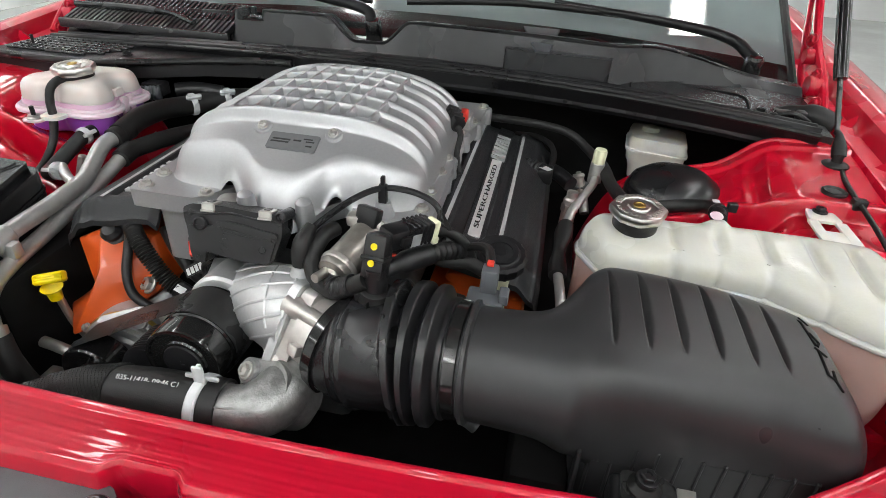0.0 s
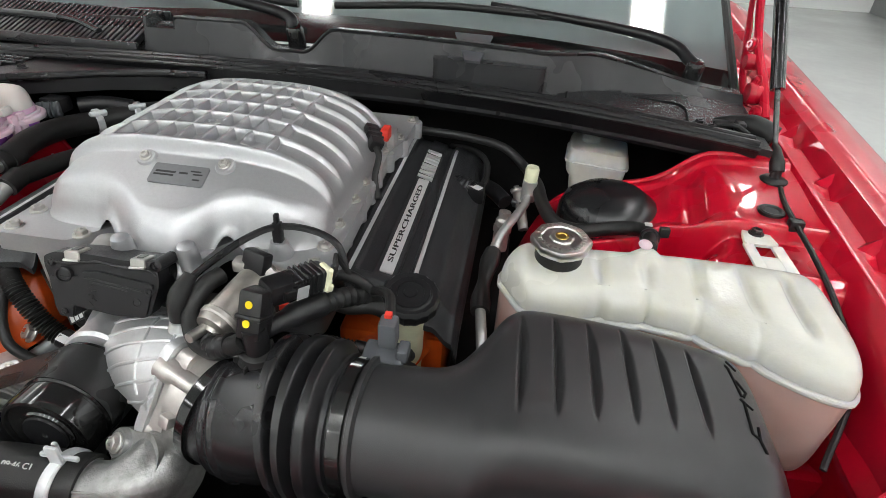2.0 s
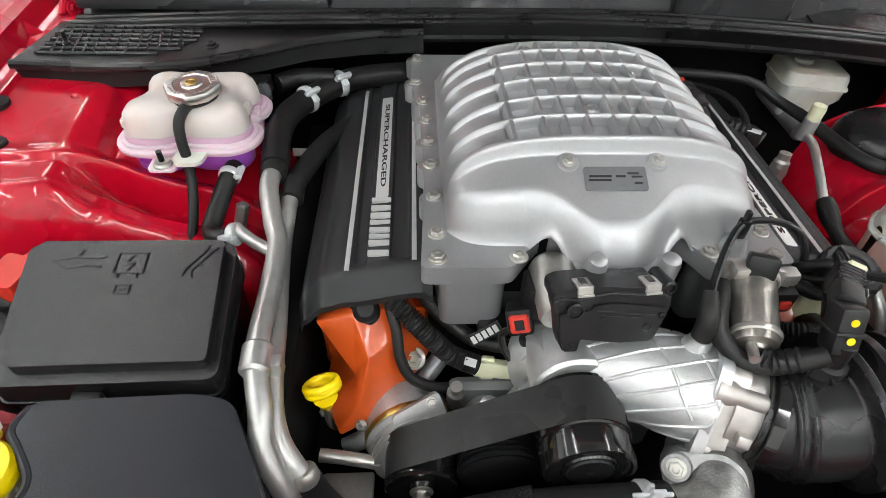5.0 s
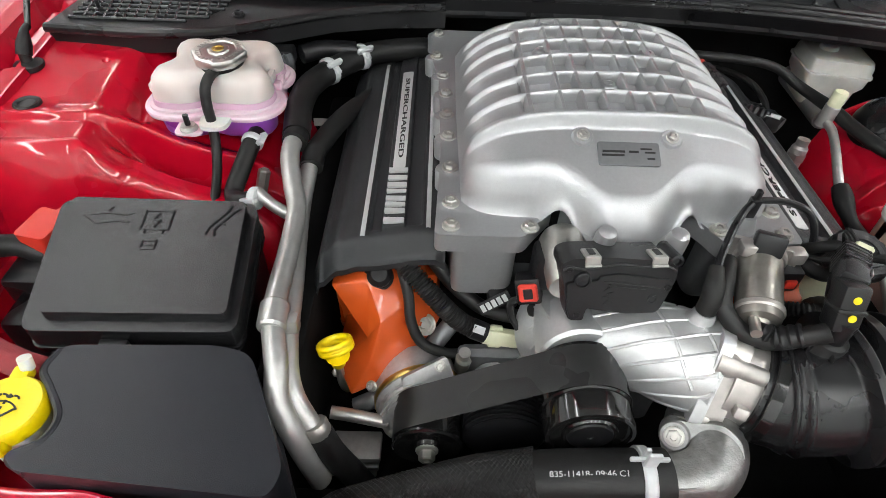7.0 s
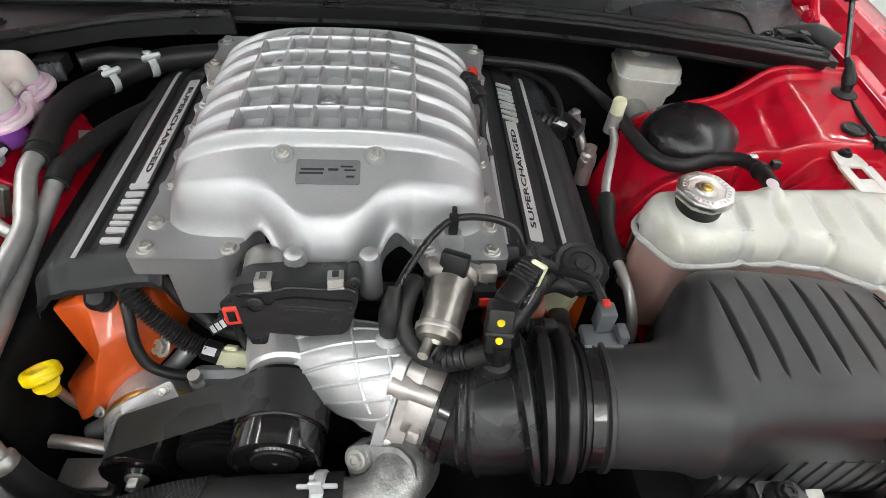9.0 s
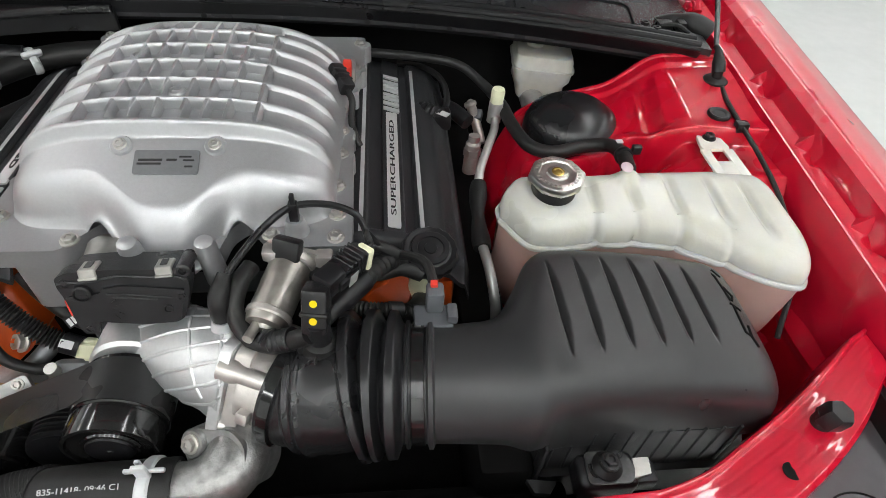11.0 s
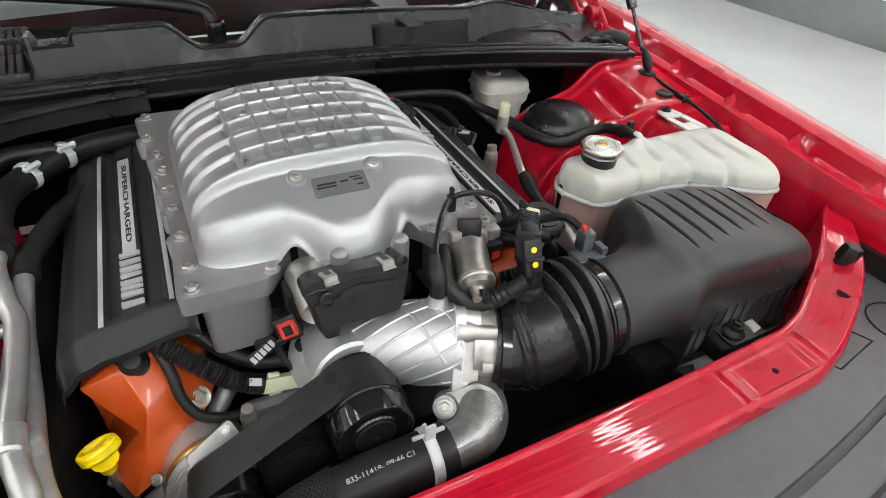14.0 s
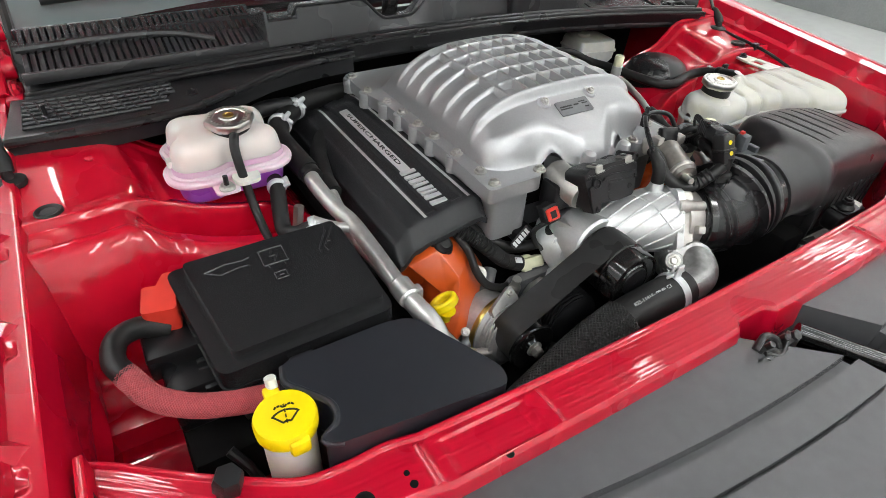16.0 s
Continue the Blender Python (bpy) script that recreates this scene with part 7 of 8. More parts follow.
part("hose", pipe([(-0.225, 0.012, 0.868), (-0.216, -0.012, 0.848), (-0.212, -0.030, 0.822), (-0.200, -0.042, 0.800), (-0.176, -0.044, 0.784), (-0.152, -0.040, 0.776)], 0.0062, 14), RUBBER, wires)
part("wire", pipe([(-0.08, -0.03, 0.87), (-0.10, -0.02, 0.85), (-0.098, -0.025, 0.83), (-0.09, -0.035, 0.82)], 0.004, 8), RUBBER, wires)
part("breather", lathe([(0.015, -0.03), (0.015, -0.008), (0.017, -0.006), (0.017, -0.002), (0.014, 0.0), (0.014, 0.006), (0.009, 0.012), (0, 0.013)], (-0.250, 0.006, 0.858), (0.1, -0.5, 0.85), 20), PLASTIC, wires)
part("flag_label", box(-0.020, 0.020, -0.007, 0.007, -0.0005, 0.0005, 0, 1, m=axes((-0.118, -0.012, 0.838), (0.8, 0.15, 0.5), (-0.4, 0.5, 0.75))), PLASTIC, wires, "black flag label with pale print")
lp = None
for k in range(5):
    lp = box(-0.017 + 0.007 * k, -0.012 + 0.007 * k, -0.005, 0.004, 0.0005, 0.0009, 0, 1, lp, axes((-0.118, -0.012, 0.838), (0.8, 0.15, 0.5), (-0.4, 0.5, 0.75)))
part("label_print", lp, WHITE_INK, wires, "pale print bars")
con = thing("injector_plug", (-0.09, -0.035, 0.86), "black connector with an orange red lock", "connector", "connectors")
cm = axes((-0.088, -0.034, 0.888), (0.9, -0.1, 0.25), (-0.2, 0.4, 0.9))
part("shell", box(-0.013, 0.013, -0.015, 0.015, -0.016, 0.008, 0.003, 2, m=cm), PLASTIC, con)
part("lock", box(-0.010, 0.010, -0.010, 0.010, 0.006, 0.012, 0.002, 1, m=cm), RED_PL, con, "orange red lock frame")
part("lock_core", box(-0.005, 0.005, -0.006, 0.006, 0.011, 0.0128, 0.001, 1, m=cm), PLASTIC, con)
part("bracket", box(-0.125, -0.09, -0.010, 0.02, 0.825, 0.845, 0.004), PLASTIC, con)
spl = thing("fuel_fitting", (-0.13, -0.06, 0.77), "small steel fittings with a green mark", "fitting")
part("fitting", lathe([(0.010, -0.03), (0.010, 0.0), (0.007, 0.004), (0.007, 0.016), (0, 0.016)], (-0.150, -0.050, 0.782), (0, -0.2, 1), 14), STEEL, spl)
part("fitting", lathe([(0.013, -0.03), (0.013, 0.012), (0.009, 0.016), (0, 0.016)], (-0.118, -0.068, 0.778), (0.3, -0.5, 0.8), 16), CAST, spl)
part("fitting", lathe([(0.014, -0.03), (0.016, 0.012), (0.010, 0.016), (0, 0.016)], (-0.075, -0.062, 0.785), (0.3, -0.5, 0.8), 16), CAST, spl)
part("front_cover", box(-0.16, 0.10, -0.055, -0.03, 0.60, 0.79, 0.012), CAST_GREY, spl)

# ---- near-black boxes put in for the shade low in the bay ----
# added boxes hide the red tower walls, which lie in deep shade
solo("shade_filler", box(-0.368, -0.322, -0.12, 0.44, 0.46, 0.835, 0.01), VOID, "added near-black box standing in for shade beside the engine", "splash shield", "splash shields")
solo("shade_filler", box(0.315, 0.375, -0.20, 0.44, 0.46, 0.80, 0.01), VOID, "added near-black box standing in for shade beside the engine", "splash shield", "splash shields")
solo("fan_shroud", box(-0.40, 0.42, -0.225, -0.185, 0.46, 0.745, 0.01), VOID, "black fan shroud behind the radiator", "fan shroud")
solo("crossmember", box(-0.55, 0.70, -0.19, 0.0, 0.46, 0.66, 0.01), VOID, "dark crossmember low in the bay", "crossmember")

# ---- passenger side: hoses and lines ----
for dx, r, pts in ((0, 0.0118, [(-0.372, 0.205, 0.912), (-0.374, 0.165, 0.908), (-0.364, 0.12, 0.892), (-0.354, 0.085, 0.884), (-0.352, 0.02, 0.878), (-0.352, -0.06, 0.872), (-0.340, -0.115, 0.858), (-0.336, -0.142, 0.838), (-0.318, -0.166, 0.800), (-0.300, -0.178, 0.74)]),
                   (1, 0.0108, [(-0.352, 0.180, 0.890), (-0.354, 0.10, 0.866), (-0.345, 0.0, 0.852), (-0.338, -0.08, 0.842), (-0.327, -0.125, 0.828), (-0.306, -0.150, 0.802), (-0.288, -0.160, 0.77)])):
    line = thing("coolant_line", (pts[4][0], pts[4][1], 0.80), "bare aluminium coolant line beside the engine cover", "coolant line", "coolant lines")
    part("tube", pipe(pts, r, 20), TUBE_ALU, line)
    if dx == 0:
        part("side_stub", pipe([(-0.356, 0.075, 0.881), (-0.385, 0.092, 0.886), (-0.405, 0.108, 0.892)], 0.0075, 12), TUBE_ALU, line)
        part("saddle", lathe([(0.0130, -0.016), (0.0152, -0.013), (0.0152, 0.013), (0.0130, 0.016)], (-0.351, -0.066, 0.872), (0.05, -1, -0.1), 20), TUBE_ALU, line)
        part("saddle_ear", box(-0.352, -0.326, -0.074, -0.058, 0.850, 0.872, 0.004), TUBE_ALU, line)
        part("nut", lathe([(0.016, -0.02), (0.016, 0.02)], (-0.372, 0.205, 0.912), (0, 1, 0.05), 18), RUBBER, line)
    else:
        part("end_clamp", lathe([(0.0125, -0.008), (0.0135, -0.006), (0.0135, 0.006), (0.0125, 0.008)], (-0.301, -0.152, 0.801), (0.35, -0.35, -0.85), 20), STEEL, line, "bright band clamp")
        part("end_hose", pipe([(-0.300, -0.153, 0.797), (-0.288, -0.160, 0.765), (-0.272, -0.160, 0.72), (-0.262, -0.150, 0.66)], 0.0145, 16), RUBBER, line, "black rubber hose end")
        part("joint", lathe([(0.015, -0.015), (0.015, 0.015)], (-0.350, 0.18, 0.89), (0, 1, 0.2), 18), RUBBER, line)
heat = thing("heater_hose", (-0.35, 0.35, 0.88), "black heater hose with pale spring clamps", "hose", "hoses")
part("hose", pipe([(-0.372, 0.20, 0.912), (-0.378, 0.26, 0.918), (-0.376, 0.32, 0.915), (-0.360, 0.375, 0.908), (-0.330, 0.415, 0.908), (-0.29, 0.45, 0.908), (-0.22, 0.475, 0.905), (-0.17, 0.48, 0.90)], 0.018, 20), RUBBER, heat)
part("hose", pipe([(-0.350, 0.19, 0.892), (-0.335, 0.25, 0.89), (-0.32, 0.30, 0.885), (-0.29, 0.36, 0.88), (-0.25, 0.43, 0.88)], 0.014, 18), RUBBER, heat)
for p, ax in (((-0.356, 0.383, 0.908), (0.6, 0.75, 0)), ((-0.312, 0.432, 0.909), (0.75, 0.6, 0))):
    a = Vector(ax).normalized()
    c = part("spring_clamp", lathe([(0.019, -0.006), (0.0205, -0.004), (0.0205, 0.004), (0.019, 0.006)], p, a, 24), CLAMP, heat, "pale spring clamp")
    part("clamp_ear", box(-0.014, 0.014, -0.004, 0.004, 0.014, 0.026, 0.002, 1, m=axes(p, a, (-0.5, 0.6, 0.6))), CLAMP, c)
    part("clamp_ear", box(-0.005, 0.005, -0.016, 0.010, 0.017, 0.021, 0.002, 1, m=axes(p, a, (-0.5, 0.6, 0.6))), CLAMP, c)
valve = thing("heater_valve", (-0.38, 0.42, 0.88), "black plastic heater valve with a plug", "valve", "valves")
part("body", pipe([(-0.40, 0.40, 0.925), (-0.37, 0.42, 0.925), (-0.32, 0.43, 0.92)], 0.014, 16), PLASTIC, valve)
part("plug", box(-0.445, -0.405, 0.365, 0.395, 0.92, 0.945, 0.004), PLASTIC, valve)
part("ribbed_end", pipe([(-0.435, 0.350, 0.930), (-0.405, 0.365, 0.930)], 0.013, 16, 12, None, lambda s: 0.0014 * math.sin(s * 900)), GREY_CON, valve)
clipw = thing("flat_bracket", (-0.25, 0.3, 0.85), "small bent metal bracket in the dark gap", "bracket")
part("blade", box(-0.02, 0.02, -0.006, 0.006, -0.001, 0.001, 0.0005, 1, m=Matrix.Translation((-0.345, 0.275, 0.885)) @ pose(0, 0, 0, 30, 10, 15)), STEEL, clipw)

# ---- passenger coolant bottle ----
pot = thing("coolant_bottle", (-0.47, 0.23, 0.86), "small milky bottle half full of purple coolant, with a pressure cap", "coolant reservoir", "coolant reservoirs")
PO = rounded([(-0.553, 0.220), (-0.541, 0.203), (-0.512, 0.199), (-0.495, 0.203), (-0.482, 0.212), (-0.468, 0.204), (-0.420, 0.203), (-0.402, 0.217), (-0.400, 0.241), (-0.414, 0.258), (-0.415, 0.275), (-0.403, 0.289), (-0.402, 0.312), (-0.420, 0.330), (-0.455, 0.328), (-0.480, 0.320), (-0.505, 0.330), (-0.532, 0.327), (-0.546, 0.311), (-0.544, 0.291), (-0.535, 0.275), (-0.540, 0.259), (-0.552, 0.247)], 0.012, 5)


def ring_stack(levels):
    """Rings of the outline, each moved out or in along its normals."""
    b = bmesh.new()
    n = len(PO)
    out2 = []
    for i in range(n):
        t = Vector(PO[(i + 1) % n]) - Vector(PO[i - 1])
        out2.append(Vector((t.y, -t.x)).normalized())
    rings = []
    for z, k in levels:
        q = [Vector(p) + o * k for p, o in zip(PO, out2)]
        for _ in range(int(max(0.0, -k) * 500)):
            q = [(q[i - 1] + q[i] * 2 + q[(i + 1) % n]) / 4 for i in range(n)]
        rings.append([b.verts.new((p.x, p.y, z)) for p in q])
    for p, q in zip(rings, rings[1:]):
        for i in range(n):
            b.faces.new((p[i], p[(i + 1) % n], q[(i + 1) % n], q[i]))
    b.faces.new(rings[0][::-1])
    b.faces.new(rings[-1])
    return b


part("upper_shell", ring_stack([(0.953, 0.0), (0.962, -0.0010), (0.970, -0.0022), (0.977, -0.0045), (0.982, -0.0085), (0.9855, -0.015), (0.9870, -0.024)]), BOTTLE_PINK, pot, angle=60)
part("pink_band", ring_stack([(0.942, 0.0025), (0.9535, 0.0012)]), LILAC, pot, "lilac tinted band", angle=60)
part("weld_flange", ring_stack([(0.9335, 0.008), (0.9345, 0.0125), (0.9395, 0.0135), (0.9415, 0.0125), (0.9425, 0.009)]), MILKY_PINK, pot, "pink weld flange")
part("flange_lip", ring_stack([(0.9423, 0.0075), (0.9455, 0.0068), (0.9460, 0.0045)]), MILKY_PINK, pot)
part("lower_shell", ring_stack([(0.897, -0.016), (0.900, -0.008), (0.906, -0.003), (0.9338, 0.001)]), PURPLE, pot, "purple coolant in the lower half", angle=60)
for y in (0.266, 0.282):
    part("side_tab", box(-0.4075, -0.3995, y - 0.006, y + 0.006, 0.912, 0.952, 0.0015), MILKY_PINK, pot)
part("upper_tab", box(-0.4150, -0.4060, 0.256, 0.276, 0.953, 0.966, 0.003), BOTTLE_PINK, pot)
part("corner_tab", box(-0.5580, -0.5440, 0.226, 0.242, 0.952, 0.964, 0.003), BOTTLE_PINK, pot)
part("neck", lathe([(0.027, 0.97), (0.025, 0.990)], (-0.463, 0.244, 0), seg=28), RUBBER, pot)
pressure_cap(pot, (-0.463, 0.244, 1.001), (-0.02, -0.05, 1))
part("mount_ear", prism(rounded([(-0.513, 0.200), (-0.478, 0.200), (-0.480, 0.162), (-0.512, 0.162)], 0.008), 0.931, 0.9345, 0.001), MILKY_PINK, pot)
part("washer", lathe([(0.011, 0.0), (0.011, 0.002), (0.0085, 0.0045), (0.0085, 0.006), (0, 0.006)], (-0.496, 0.174, 0.9345), seg=20), STEEL, pot, "steel flanged nut")
part("stud", lathe([(0.0035, 0.0), (0.0035, 0.014), (0, 0.015)], (-0.496, 0.174, 0.940), seg=10), PLASTIC, pot, "dark threaded stud")
part("hose_ear", prism(rounded([(-0.486, 0.198), (-0.447, 0.198), (-0.449, 0.168), (-0.482, 0.166)], 0.012), 0.936, 0.9415, 0.001), WHITE_PL, pot, "pale hose guide")
ovf = thing("overflow_hose", (-0.46, 0.15, 0.90), "black overflow hose down from the pressure cap", "hose", "hoses")
part("hose", pipe([(-0.462, 0.232, 0.986), (-0.467, 0.212, 0.988), (-0.472, 0.197, 0.978), (-0.472, 0.188, 0.958), (-0.470, 0.183, 0.936), (-0.468, 0.168, 0.905), (-0.466, 0.140, 0.880), (-0.464, 0.10, 0.86), (-0.462, 0.075, 0.84)], lambda t: 0.0066 - 0.0008 * t, 14), RUBBER, ovf)
out = thing("outlet_hose", (-0.41, 0.14, 0.87), "black bottle outlet hose with pale spring clamps", "hose", "hoses")
part("hose", pipe([(-0.424, 0.206, 0.910), (-0.427, 0.184, 0.908), (-0.436, 0.152, 0.890), (-0.441, 0.124, 0.876), (-0.430, 0.106, 0.878), (-0.405, 0.100, 0.886)], 0.0115, 16), RUBBER, out)
for p, ax in (((-0.4265, 0.188, 0.9085), (0.1, 0.9, 0.1)), ((-0.406, 0.101, 0.887), (0.9, -0.2, 0.2))):
    a = Vector(ax).normalized()
    c = part("spring_clamp", lathe([(0.0125, -0.005), (0.014, -0.003), (0.014, 0.003), (0.0125, 0.005)], p, a, 22), CLAMP, out, "pale spring clamp")
    part("clamp_ear", box(-0.010, 0.010, -0.003, 0.003, 0.010, 0.020, 0.001, 1, m=axes(p, a, (-0.3, 0.5, 0.8))), CLAMP, c)
stud = thing("long_stud", (-0.412, 0.150, 0.86), "steel threaded stud standing on the red panel", "stud")
part("stud", lathe([(0.008, -0.03), (0.008, 0.018), (0.005, 0.020), (0, 0.020)], (-0.412, 0.150, 0.872), (0.28, 0.25, 1), 6), STEEL, stud)

# ---- fuse box ----
fuse = thing("fuse_box", (-0.485, -0.015, 0.80), "black plastic fuse box with a clipped lid", "fuse box")
fo = rounded([(-0.577, -0.100), (-0.378, -0.096), (-0.386, 0.058), (-0.596, 0.058)], 0.014)
part("lid", prism(rounded([(-0.566, -0.088), (-0.388, -0.085), (-0.396, 0.050), (-0.584, 0.050)], 0.007, 4), 0.880, 0.9095, 0.0035, 3), SHEEN, fuse)
part("lid_skirt", prism(rounded([(-0.586, -0.099), (-0.379, -0.095), (-0.387, 0.058), (-0.604, 0.058)], 0.014), 0.860, 0.896, 0.011, 5), SHEEN, fuse)
part("lid_seam", prism(rounded([(-0.5875, -0.1005), (-0.3775, -0.0965), (-0.3855, 0.0595), (-0.6055, 0.0595)], 0.014), 0.866, 0.870, 0.001, 1), SHEEN, fuse)
part("base", prism(rounded([(-0.570, -0.094), (-0.384, -0.090), (-0.391, 0.054), (-0.588, 0.054)], 0.012), 0.78, 0.860, 0.004, 2), PLASTIC, fuse)
part("ledge", prism(fo, 0.857, 0.8625, 0.001), PLASTIC, fuse)
for x in (-0.50,):
    part("clip", box(x - 0.014, x + 0.014, -0.106, -0.097, 0.862, 0.884, 0.002), PLASTIC, fuse)
    part("clip_slot", box(x - 0.009, x + 0.009, -0.1075, -0.104, 0.866, 0.880, 0.001), VOID, fuse)
part("rear_latch", box(-0.50, -0.475, 0.056, 0.066, 0.868, 0.892, 0.003), PLASTIC, fuse)
for k in range(4):
    part("side_fin", box(-0.602, -0.585, -0.075 + 0.012 * k, -0.070 + 0.012 * k, 0.80, 0.855, 0.001), PLASTIC, fuse)
def icon(strokes):
    """One moulded pictogram made of thin raised strokes."""
    b = None
    for x0, y0, x1, y1 in strokes:
        b = sweep([Vector((x0, y0, 0.9098)), Vector((x1, y1, 0.9098))], 0.0011, 6, b)
    part("pictogram", b, SHEEN, fuse, "raised moulded pictogram")


icon([(-0.564, 0.026, -0.540, 0.030), (-0.564, 0.026, -0.548, 0.016), (-0.548, 0.016, -0.526, 0.020), (-0.540, 0.030, -0.520, 0.028), (-0.526, 0.020, -0.514, 0.018), (-0.520, 0.028, -0.512, 0.030), (-0.540, 0.030, -0.536, 0.038)])
icon([(-0.499, 0.034, -0.470, 0.034), (-0.470, 0.034, -0.470, 0.010), (-0.470, 0.010, -0.499, 0.010), (-0.499, 0.010, -0.499, 0.034), (-0.484, 0.031, -0.489, 0.022), (-0.489, 0.022, -0.481, 0.022), (-0.481, 0.022, -0.486, 0.013), (-0.494, 0.010, -0.494, 0.005), (-0.475, 0.010, -0.475, 0.005)])
icon([(-0.492, -0.004, -0.478, -0.004), (-0.478, -0.004, -0.478, -0.014), (-0.478, -0.014, -0.492, -0.014), (-0.492, -0.014, -0.492, -0.004), (-0.488, -0.009, -0.482, -0.009)])
icon([(-0.428, 0.014, -0.412, 0.036), (-0.422, 0.012, -0.406, 0.034), (-0.412, 0.036, -0.410, 0.043), (-0.406, 0.034, -0.400, 0.040), (-0.428, 0.014, -0.430, 0.006), (-0.422, 0.012, -0.420, 0.004), (-0.417, 0.020, -0.412, 0.018)])

for ob in fuse.children:
    for vert in ob.data.vertices:
        vert.co.z += 0.20 * (vert.co.y + 0.018) + 0.002

terminal = thing("battery_terminal", (-0.62, 0.03, 0.86), "red plastic terminal cap on the fuse box", "terminal cap")
part("cap", prism(rounded([(-0.640, 0.010), (-0.604, 0.002), (-0.596, 0.046), (-0.632, 0.056)], 0.006), 0.872, 0.904, 0.005, 3), RED_PL, terminal)
part("cap_step", prism(rounded([(-0.628, 0.040), (-0.585, 0.030), (-0.575, 0.070), (-0.606, 0.080)], 0.005), 0.872, 0.898, 0.004, 2), RED_PL, terminal)
part("base", box(-0.65, -0.585, -0.03, 0.03, 0.835, 0.872, 0.005), PLASTIC, terminal)
power = thing("power_cable", (-0.64, -0.06, 0.82), "thick cable in a faded red braided sleeve", "cable", "cables")
part("black_end", pipe([(-0.618, 0.012, 0.872), (-0.645, 0.012, 0.885), (-0.668, -0.005, 0.893), (-0.675, -0.035, 0.893), (-0.666, -0.060, 0.888)], 0.0125, 16), RUBBER, power, "black taped end")
part("braid", pipe([(-0.668, -0.055, 0.889), (-0.650, -0.088, 0.878), (-0.620, -0.108, 0.868), (-0.585, -0.122, 0.864), (-0.555, -0.132, 0.866), (-0.535, -0.138, 0.868)], 0.0125, 20, 16), BRAID_RED, power, "faded red braid")
for strand_me in weave([(-0.668, -0.055, 0.889), (-0.650, -0.088, 0.878), (-0.620, -0.108, 0.868), (-0.585, -0.122, 0.864), (-0.555, -0.132, 0.866), (-0.535, -0.138, 0.868)], 0.0126, 3.6, 20, 0.0006):
    strand_me.materials.append(STRAND_RED)
    part_mesh("strand", strand_me, power)
part("front_end", pipe([(-0.540, -0.137, 0.867), (-0.520, -0.143, 0.868), (-0.500, -0.15, 0.86)], 0.0125, 16), RUBBER, power)
tray = thing("battery_tray", (-0.62, -0.08, 0.70), "black bracket and wiring below the fuse box", "bracket")
# near-black block: the shade under the fuse box is put into its colour
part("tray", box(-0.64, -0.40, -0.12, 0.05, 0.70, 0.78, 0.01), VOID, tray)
part("bracket", box(-0.640, -0.585, -0.07, -0.02, 0.78, 0.85, 0.006), PLASTIC, tray)
part("wire", pipe([(-0.60, -0.13, 0.80), (-0.585, -0.15, 0.78), (-0.575, -0.17, 0.74), (-0.58, -0.19, 0.70)], 0.006, 10), RUBBER, tray)

# ---- front cover box ----
tank = thing("reservoir_cover", (-0.41, -0.19, 0.75), "smooth blue black plastic cover box in the front corner", "cover box")
to = rounded([(-0.528, -0.122), (-0.395, -0.106), (-0.362, -0.112), (-0.310, -0.222), (-0.318, -0.246), (-0.512, -0.238), (-0.524, -0.226), (-0.502, -0.214), (-0.500, -0.190), (-0.518, -0.165), (-0.534, -0.150)], 0.016, 5)
part("cover", prism(to, 0.76, 0.889, 0.010, 4), NAVY, tank)
part("seam_lip", prism([(x + 0.004 * (1 if x > -0.42 else -1), y + 0.004 * (1 if y > -0.18 else -1)) for x, y in to], 0.828, 0.832, 0.001, 1), NAVY, tank)

part("edge_roll", sweep(spline([(-0.505, -0.236, 0.884), (-0.521, -0.226, 0.884), (-0.503, -0.213, 0.886), (-0.500, -0.190, 0.886), (-0.518, -0.165, 0.886), (-0.531, -0.148, 0.886), (-0.527, -0.126, 0.885)], 6), 0.0045, 10), NAVY, tank)
for ob in tank.children:
    for vert in ob.data.vertices:
        vert.co.z -= 0.13 * (vert.co.x + 0.53) - 0.005

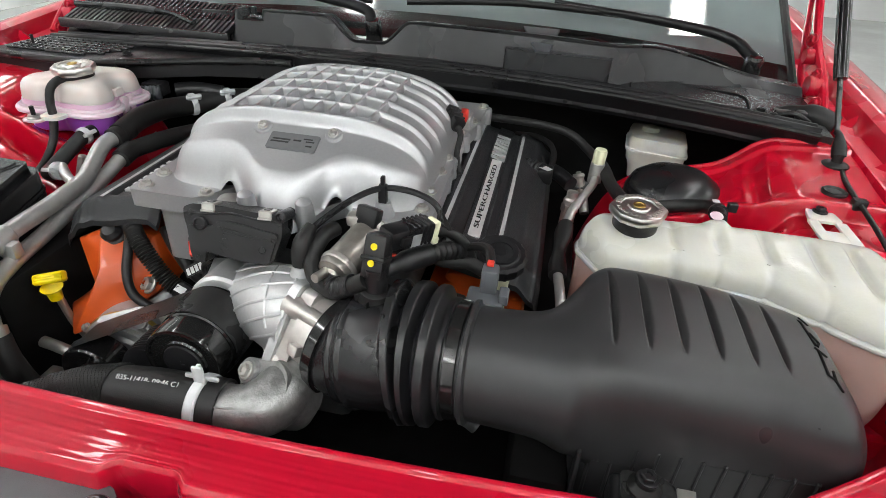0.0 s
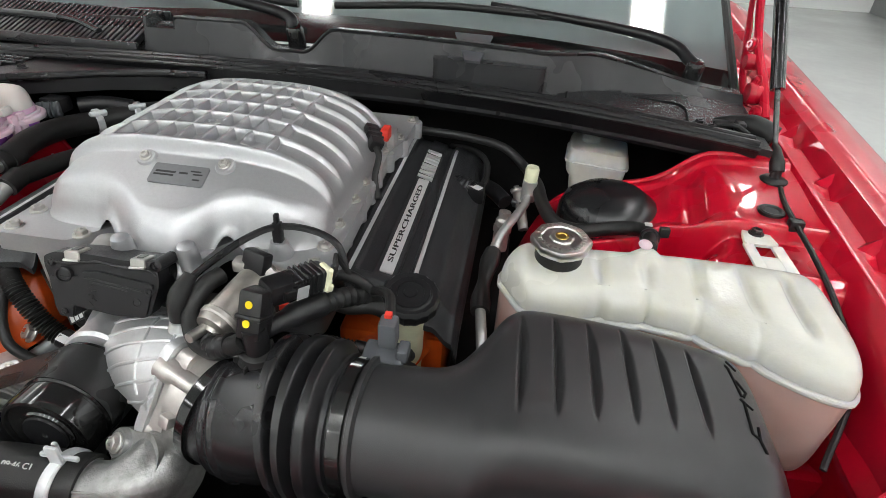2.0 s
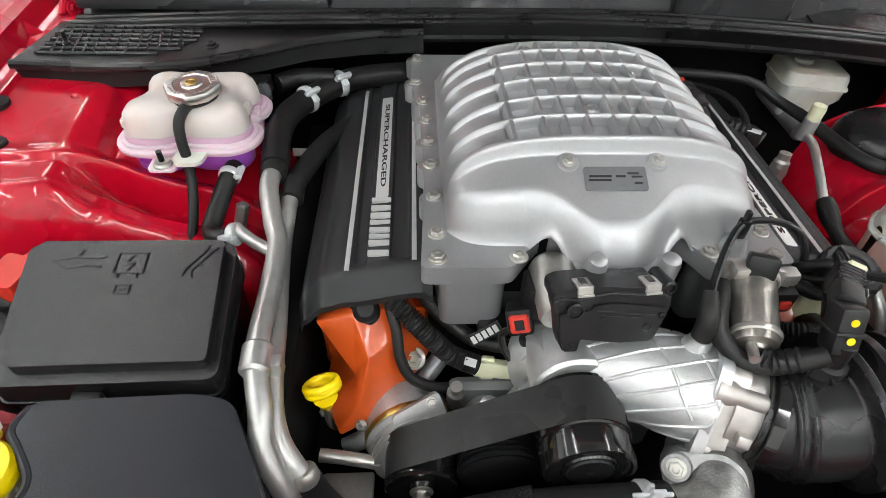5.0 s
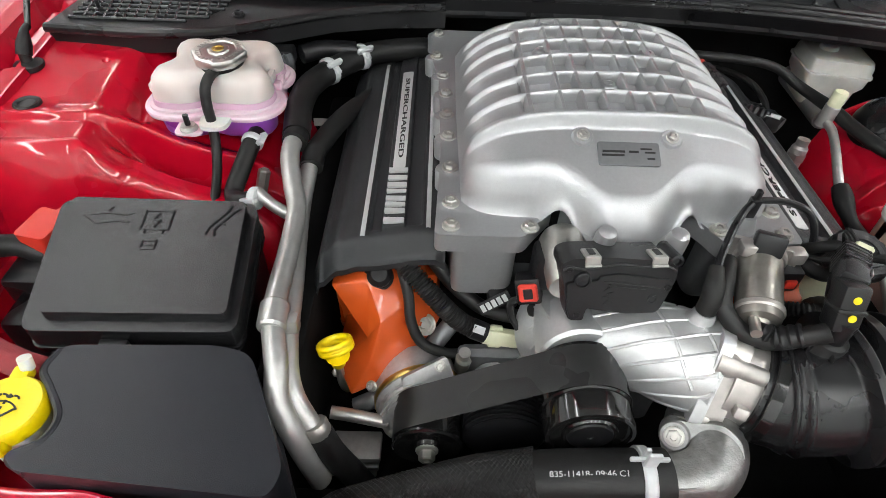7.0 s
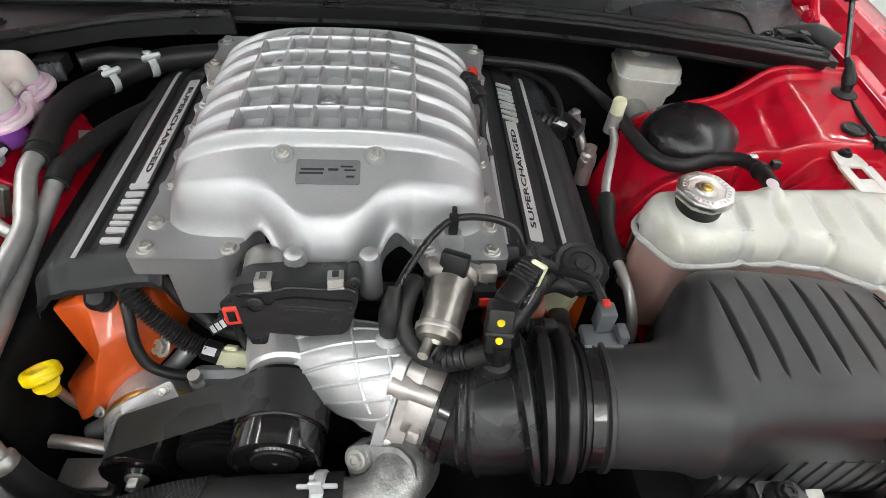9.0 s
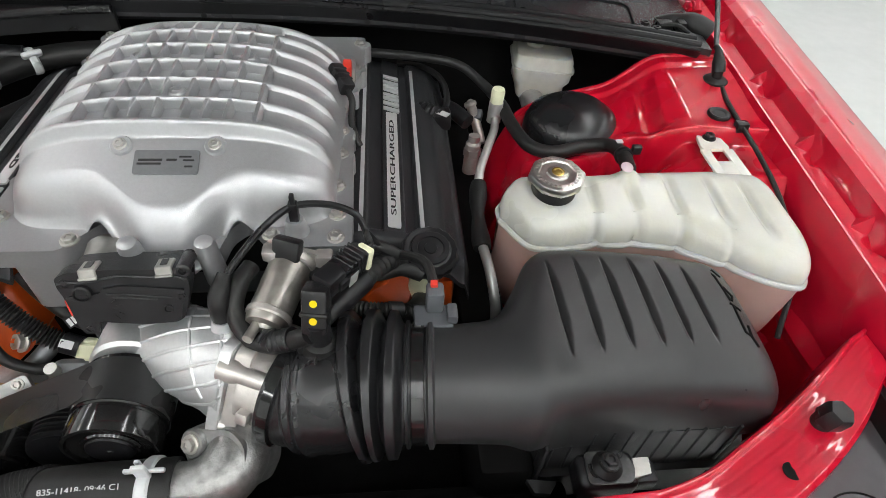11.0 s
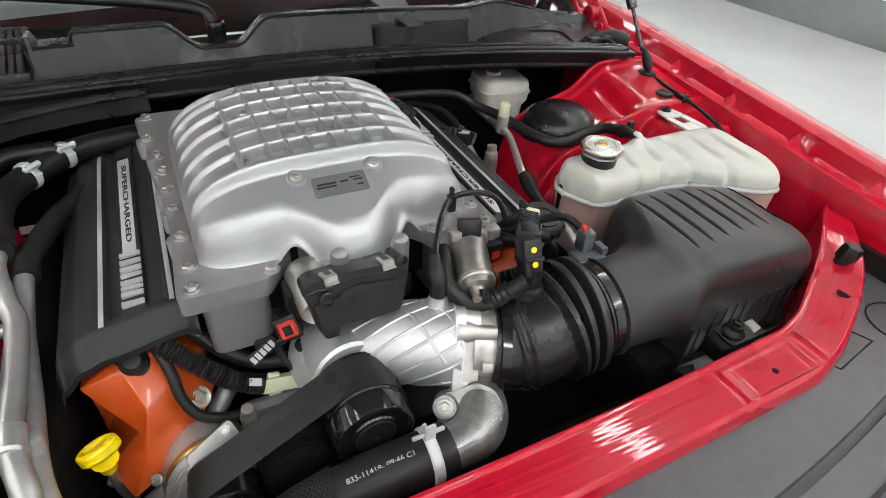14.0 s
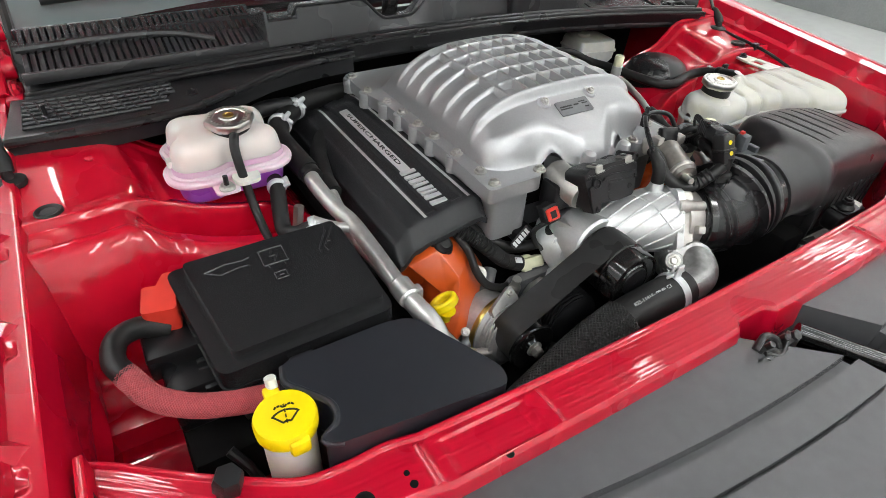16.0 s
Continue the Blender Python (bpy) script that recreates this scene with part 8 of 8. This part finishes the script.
washer = thing("washer_filler", (-0.545, -0.187, 0.75), "yellow washer fluid cap on a milky filler neck", "washer filler")
part("neck", lathe([(0.026, -0.14), (0.026, -0.006)], (-0.545, -0.188, 0.890), seg=28), WHITE_PL, washer)
wcap = part("cap", lathe([(0.027, -0.014), (0.0305, -0.012), (0.031, 0.000), (0.029, 0.004), (0, 0.006)], (-0.545, -0.186, 0.892), (0, 0, 1), 44), YELLOW, washer, "yellow cap")
part("cap_tab", box(-0.552, -0.532, -0.222, -0.210, 0.874, 0.892, 0.004), YELLOW, wcap)
part("hinge", box(-0.556, -0.540, -0.160, -0.146, 0.886, 0.897, 0.003), YELLOW, wcap)
part("hinge_pin", lathe([(0.006, 0), (0.006, 0.012), (0, 0.012)], (-0.545, -0.148, 0.894), (0, 0.3, 1), 12), WHITE_PL, wcap)
fan = None
wm = Matrix.Translation((-0.545, -0.192, 0.8975)) @ pose(0, 0, 0, 0, 0, -8) @ Matrix.Diagonal((0.86, 0.86, 1, 1))
for k in range(9):
    t = radians(50 + 10 * k)
    fan = box(-0.0021, 0.0021, -0.0008, 0.0008, 0, 0.0012, 0, 1, fan, wm @ Matrix.Translation((0.021 * math.cos(t), -0.010 + 0.021 * math.sin(t), 0)) @ pose(0, 0, 0, 0, 0, math.degrees(t) + 90))
for k in range(5):
    t = radians(60 + 15 * k)
    fan = box(-0.0014, 0.0014, -0.0008, 0.0008, 0, 0.0012, 0, 1, fan, wm @ Matrix.Translation((0.006 * math.cos(t), -0.010 + 0.006 * math.sin(t), 0)) @ pose(0, 0, 0, 0, 0, math.degrees(t) + 90))
for sgn in (-1, 1):
    t = radians(90 + 42 * sgn)
    fan = box(-0.0075, 0.0075, -0.0008, 0.0008, 0, 0.0012, 0, 1, fan, wm @ Matrix.Translation((0.0135 * math.cos(t), -0.010 + 0.0135 * math.sin(t), 0)) @ pose(0, 0, 0, 0, 0, math.degrees(t)))
for k in range(4):
    fan = box(-0.0008, 0.0008, -0.0022, 0.0022, 0, 0.0012, 0, 1, fan, wm @ Matrix.Translation((0, -0.004 + 0.007 * k, 0)))
for k in range(6):
    sgn = -1 if k < 3 else 1
    t = radians(40 + 50 * (k % 3))
    fan = box(-0.0016, 0.0016, -0.0008, 0.0008, 0, 0.0012, 0, 1, fan, wm @ Matrix.Translation((sgn * 0.006 + 0.005 * math.cos(t), 0.014 + 0.004 * math.sin(t), 0)) @ pose(0, 0, 0, 0, 0, math.degrees(t) + 90))
part("pictogram", fan, DARK_INK, wcap, "black windshield wash pictogram")
